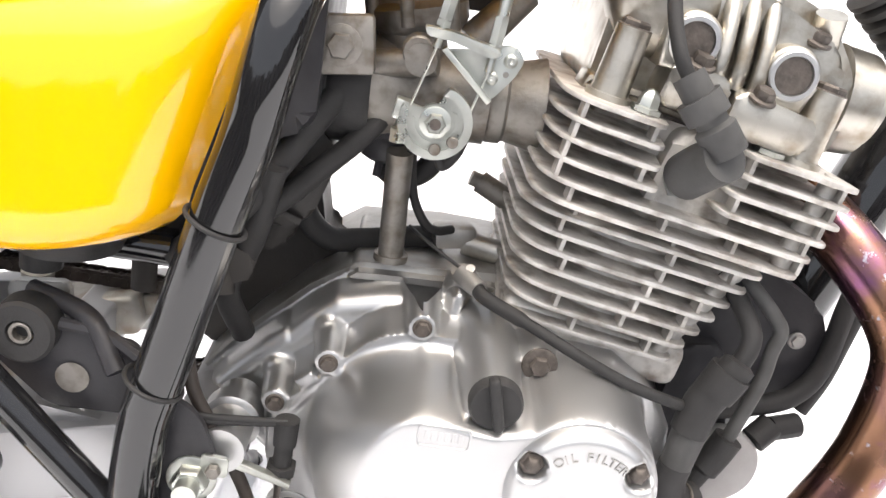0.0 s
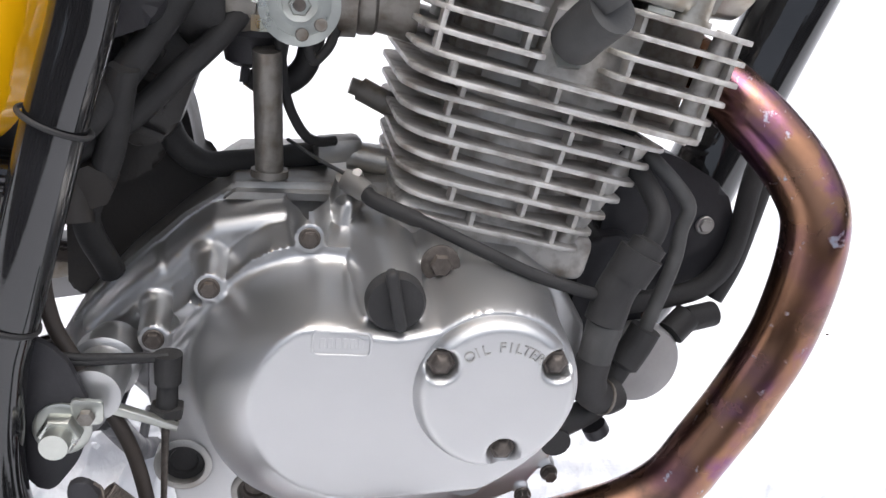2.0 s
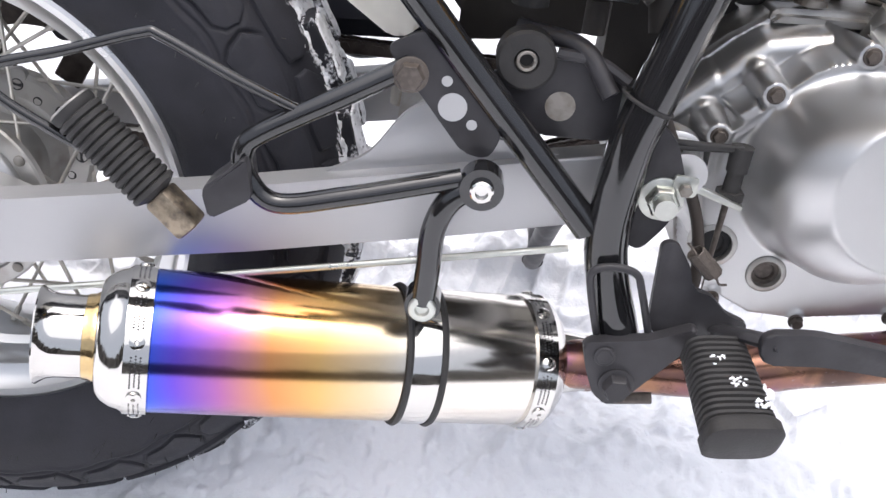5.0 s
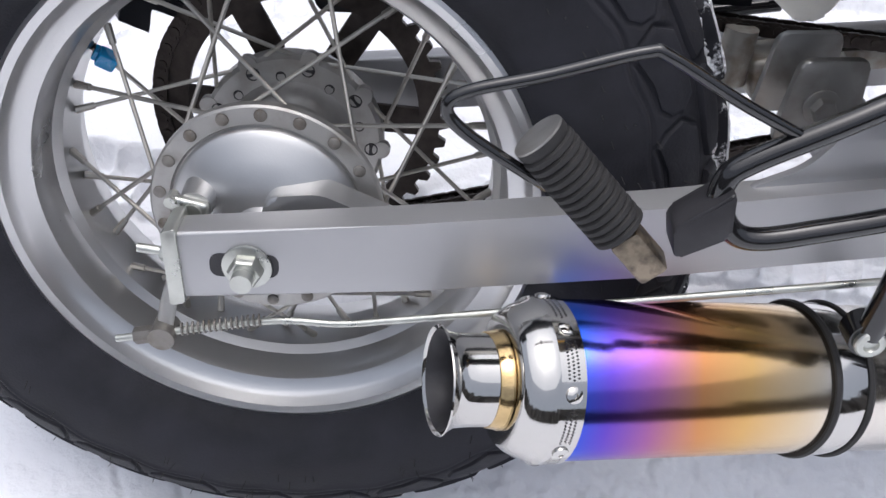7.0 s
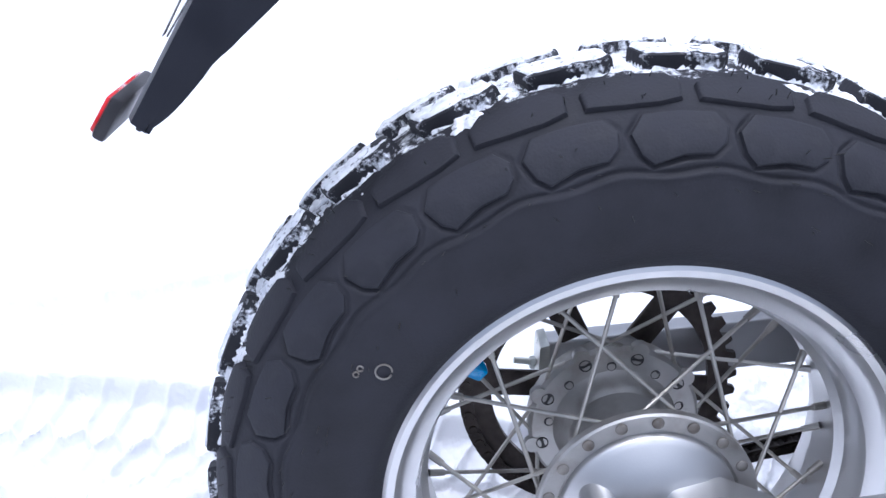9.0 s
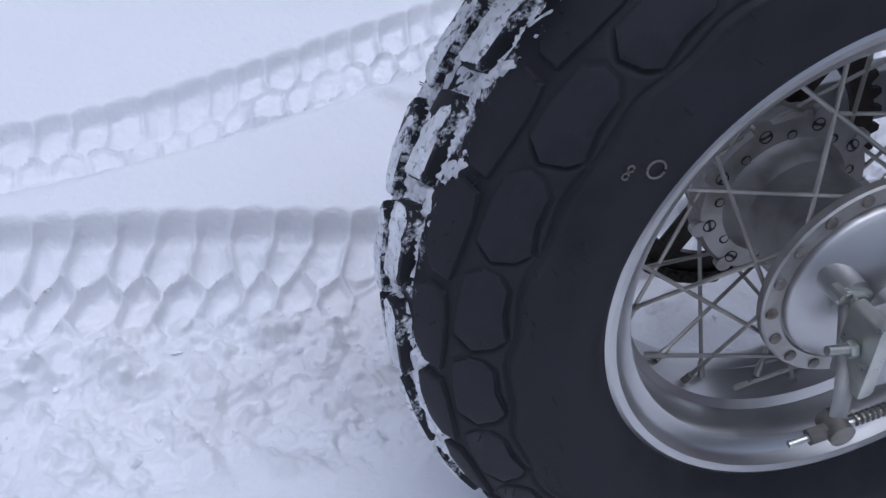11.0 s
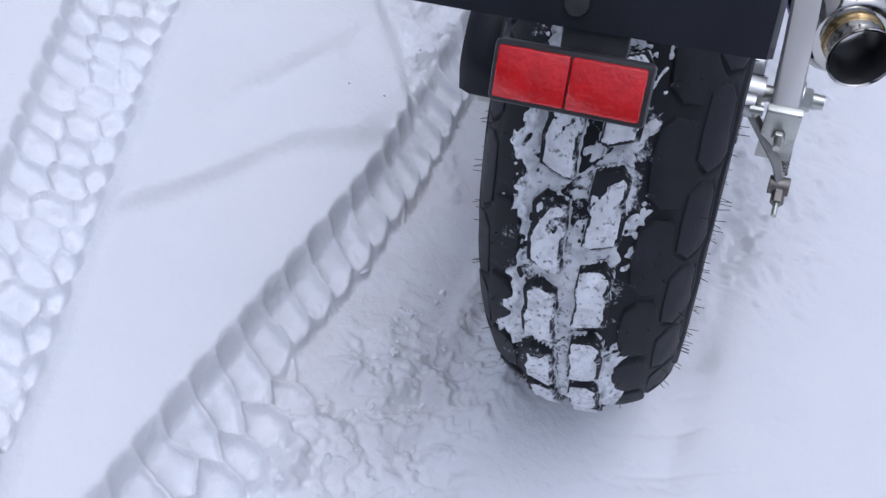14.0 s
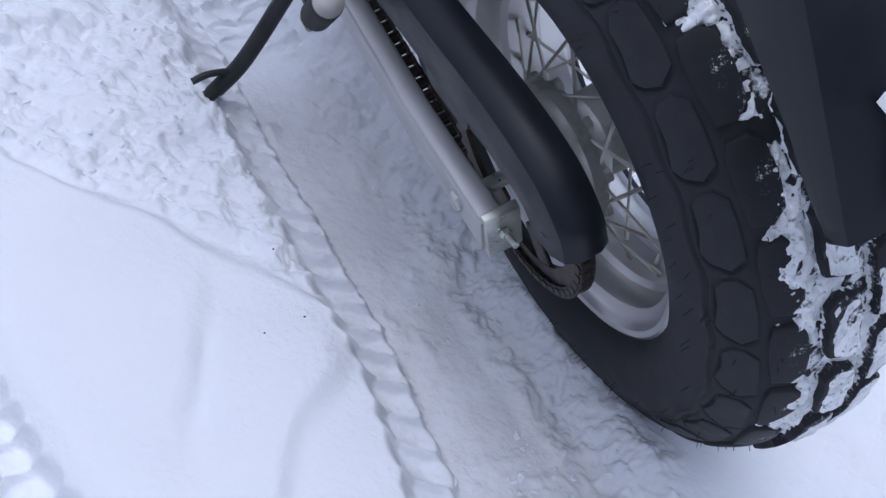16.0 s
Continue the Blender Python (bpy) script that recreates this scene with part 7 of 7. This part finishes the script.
# ---- tail: rear mudguard, painted marks, reflector ----
def tail():
    bm = B()
    spine = smooth_path([(-0.3435, 0, 0.2775), (-0.332, 0, 0.2985), (-0.315, 0, 0.330), (-0.292, 0, 0.372), (-0.265, 0, 0.420), (-0.232, 0, 0.475)], 5)
    rings = []
    for k, p in enumerate(spine):
        d = (spine[min(k + 1, len(spine) - 1)] - spine[max(k - 1, 0)]).normalized()
        out = Vector((-d.z, 0, d.x))
        s = k / (len(spine) - 1)
        w = 0.0965
        deep = 0.009 + 0.015 * min(1, s / 0.35) ** 0.7 + 0.07 * max(0, s - 0.37)
        rings.append([bm.verts.new(p + out * o + Vector((0, y, 0))) for y, o in
                      ((w, -deep), (w + 0.001, -0.012), (w - 0.002, -0.003), (w - 0.009, 0.0), (0.04, 0.003), (0, 0.004), (-0.04, 0.003), (-w + 0.009, 0.0), (-w + 0.002, -0.003), (-w - 0.001, -0.012), (-w, -deep))])
    for a, b in zip(rings, rings[1:]):
        for j in range(10):
            bm.faces.new((a[j], a[j + 1], b[j + 1], b[j]))
    r = bmesh.ops.extrude_face_region(bm, geom=bm.faces[:])
    bmesh.ops.translate(bm, vec=(0.003, 0, -0.001), verts=[v for v in r["geom"] if isinstance(v, bmesh.types.BMVert)])
    return bm


fender = part("rear_mudguard", tail(), PLASTIC, bike, "black plastic rear mudguard with white painted marks")
# painted marks as plain bars; their plane follows the mudguard
TAILM = Matrix.Translation((-0.3235, 0, 0.318)) @ Matrix(((0, 0.48, -0.877, 0), (-1, 0, 0, 0), (0, 0.877, 0.48, 0), (0, 0, 0, 1)))
for cx, cy, w, h, tilt in ((-0.0675, 0.014, 0.006, 0.024, 28), (-0.0675, -0.012, 0.006, 0.024, -20), (-0.02, 0.004, 0.006, 0.034, 35), (0.012, 0.002, 0.006, 0.034, 30), (0.036, 0.008, 0.006, 0.03, 20), (0.06, 0.014, 0.006, 0.032, -12)):
    bm = block(B(), TAILM @ pose(cx, cy, 0.0052, 0, 0, tilt), w, h, 0.0008, 0.0003, 1)
    part("painted_mark", bm, WHITE, fender, "white painted bar")
bm = spin(B(), TAILM @ Vector((0.002, -0.033, 0.003)), TAILM.to_3x3() @ Vector((0, 0, 1)), [(0, 0), (0, 0.0065), (0.002, 0.006), (0.003, 0.003), (0.003, 0)], 20)
part("screw", bm, SATIN, fender)
REFM = Matrix.Translation((-0.3685, -0.007, 0.2635)) @ Matrix(((0, 0.50, -0.866, 0), (-1, 0, 0, 0), (0, 0.866, 0.50, 0), (0, 0, 0, 1)))
bm = block(B(), REFM, 0.080, 0.0315, 0.009, 0.003)
block(bm, REFM @ pose(0.006, 0.014, -0.017), 0.034, 0.034, 0.004, 0.001)
refl = part("reflector_frame", bm, SATIN, bike, "black frame of the rear reflector")
for s in (-1, 1):
    part("lens", block(B(), REFM @ pose(s * 0.0187, 0, 0.004), 0.0368, 0.026, 0.006, 0.0015), RED, refl, "red ribbed reflector lens")
bm = slab(B(), rounded([(-0.022, -0.0072), (0.022, -0.0072), (0.022, 0.0072), (-0.022, 0.0072)], 0.007, 5), -0.001, 0.0042, 0.0008, 1, m=TAILM @ pose(-0.028, 0.050, 0.001) @ pose(0, 0, 0, 90, 0, 0))
slot = part("tail_slot", bm, SATIN, fender, "oval slot moulded into the mudguard")
bm = slab(B(), rounded([(-0.018, -0.004), (0.018, -0.004), (0.018, 0.004), (-0.018, 0.004)], 0.004, 5), 0, 0.0014, 0.0004, 1, m=TAILM @ pose(-0.028, 0.050, 0.0066) @ pose(0, 0, 0, 90, 0, 0))
part("slot_insert", bm, mat("frosted_insert", (0.35, 0.36, 0.37), 0.5, 0.3, 0.4, 160, 0.4, stain=(0.03, 0.03, 0.03), amount=0.8), slot, "frosted metal strip in the slot")
for ob in (fender, refl):
    ob.location += Vector((-0.003, 0.0035, 0.002))

# ---- side stand on the far side ----
bm = tube(B(), [(0.50, 0.08, -0.01), (0.50, 0.172, -0.089), (0.503, 0.25, -0.155), (0.508, 0.30, -0.185)], 0.0115, 14)
tube(bm, [(0.508, 0.296, -0.183), (0.512, 0.325, -0.195), (0.514, 0.345, -0.198)], lambda s: 0.0135 - 0.002 * s, 14, 8, 0.7)
tube(bm, [(0.503, 0.265, -0.165), (0.503, 0.30, -0.152), (0.503, 0.325, -0.152)], 0.005, 10)
part("side_stand", bm, SATIN, bike, "black steel side stand with foot and spur")
bm = spin(B(), (0.6, 0.09, 0.05), (0, 1, 0), [(0, 0), (0, 0.045), (0.03, 0.043), (0.04, 0.036), (0.045, 0.0)], 36)
part("left_case_cover", bm, CAST, bike, "cast left crankcase cover")
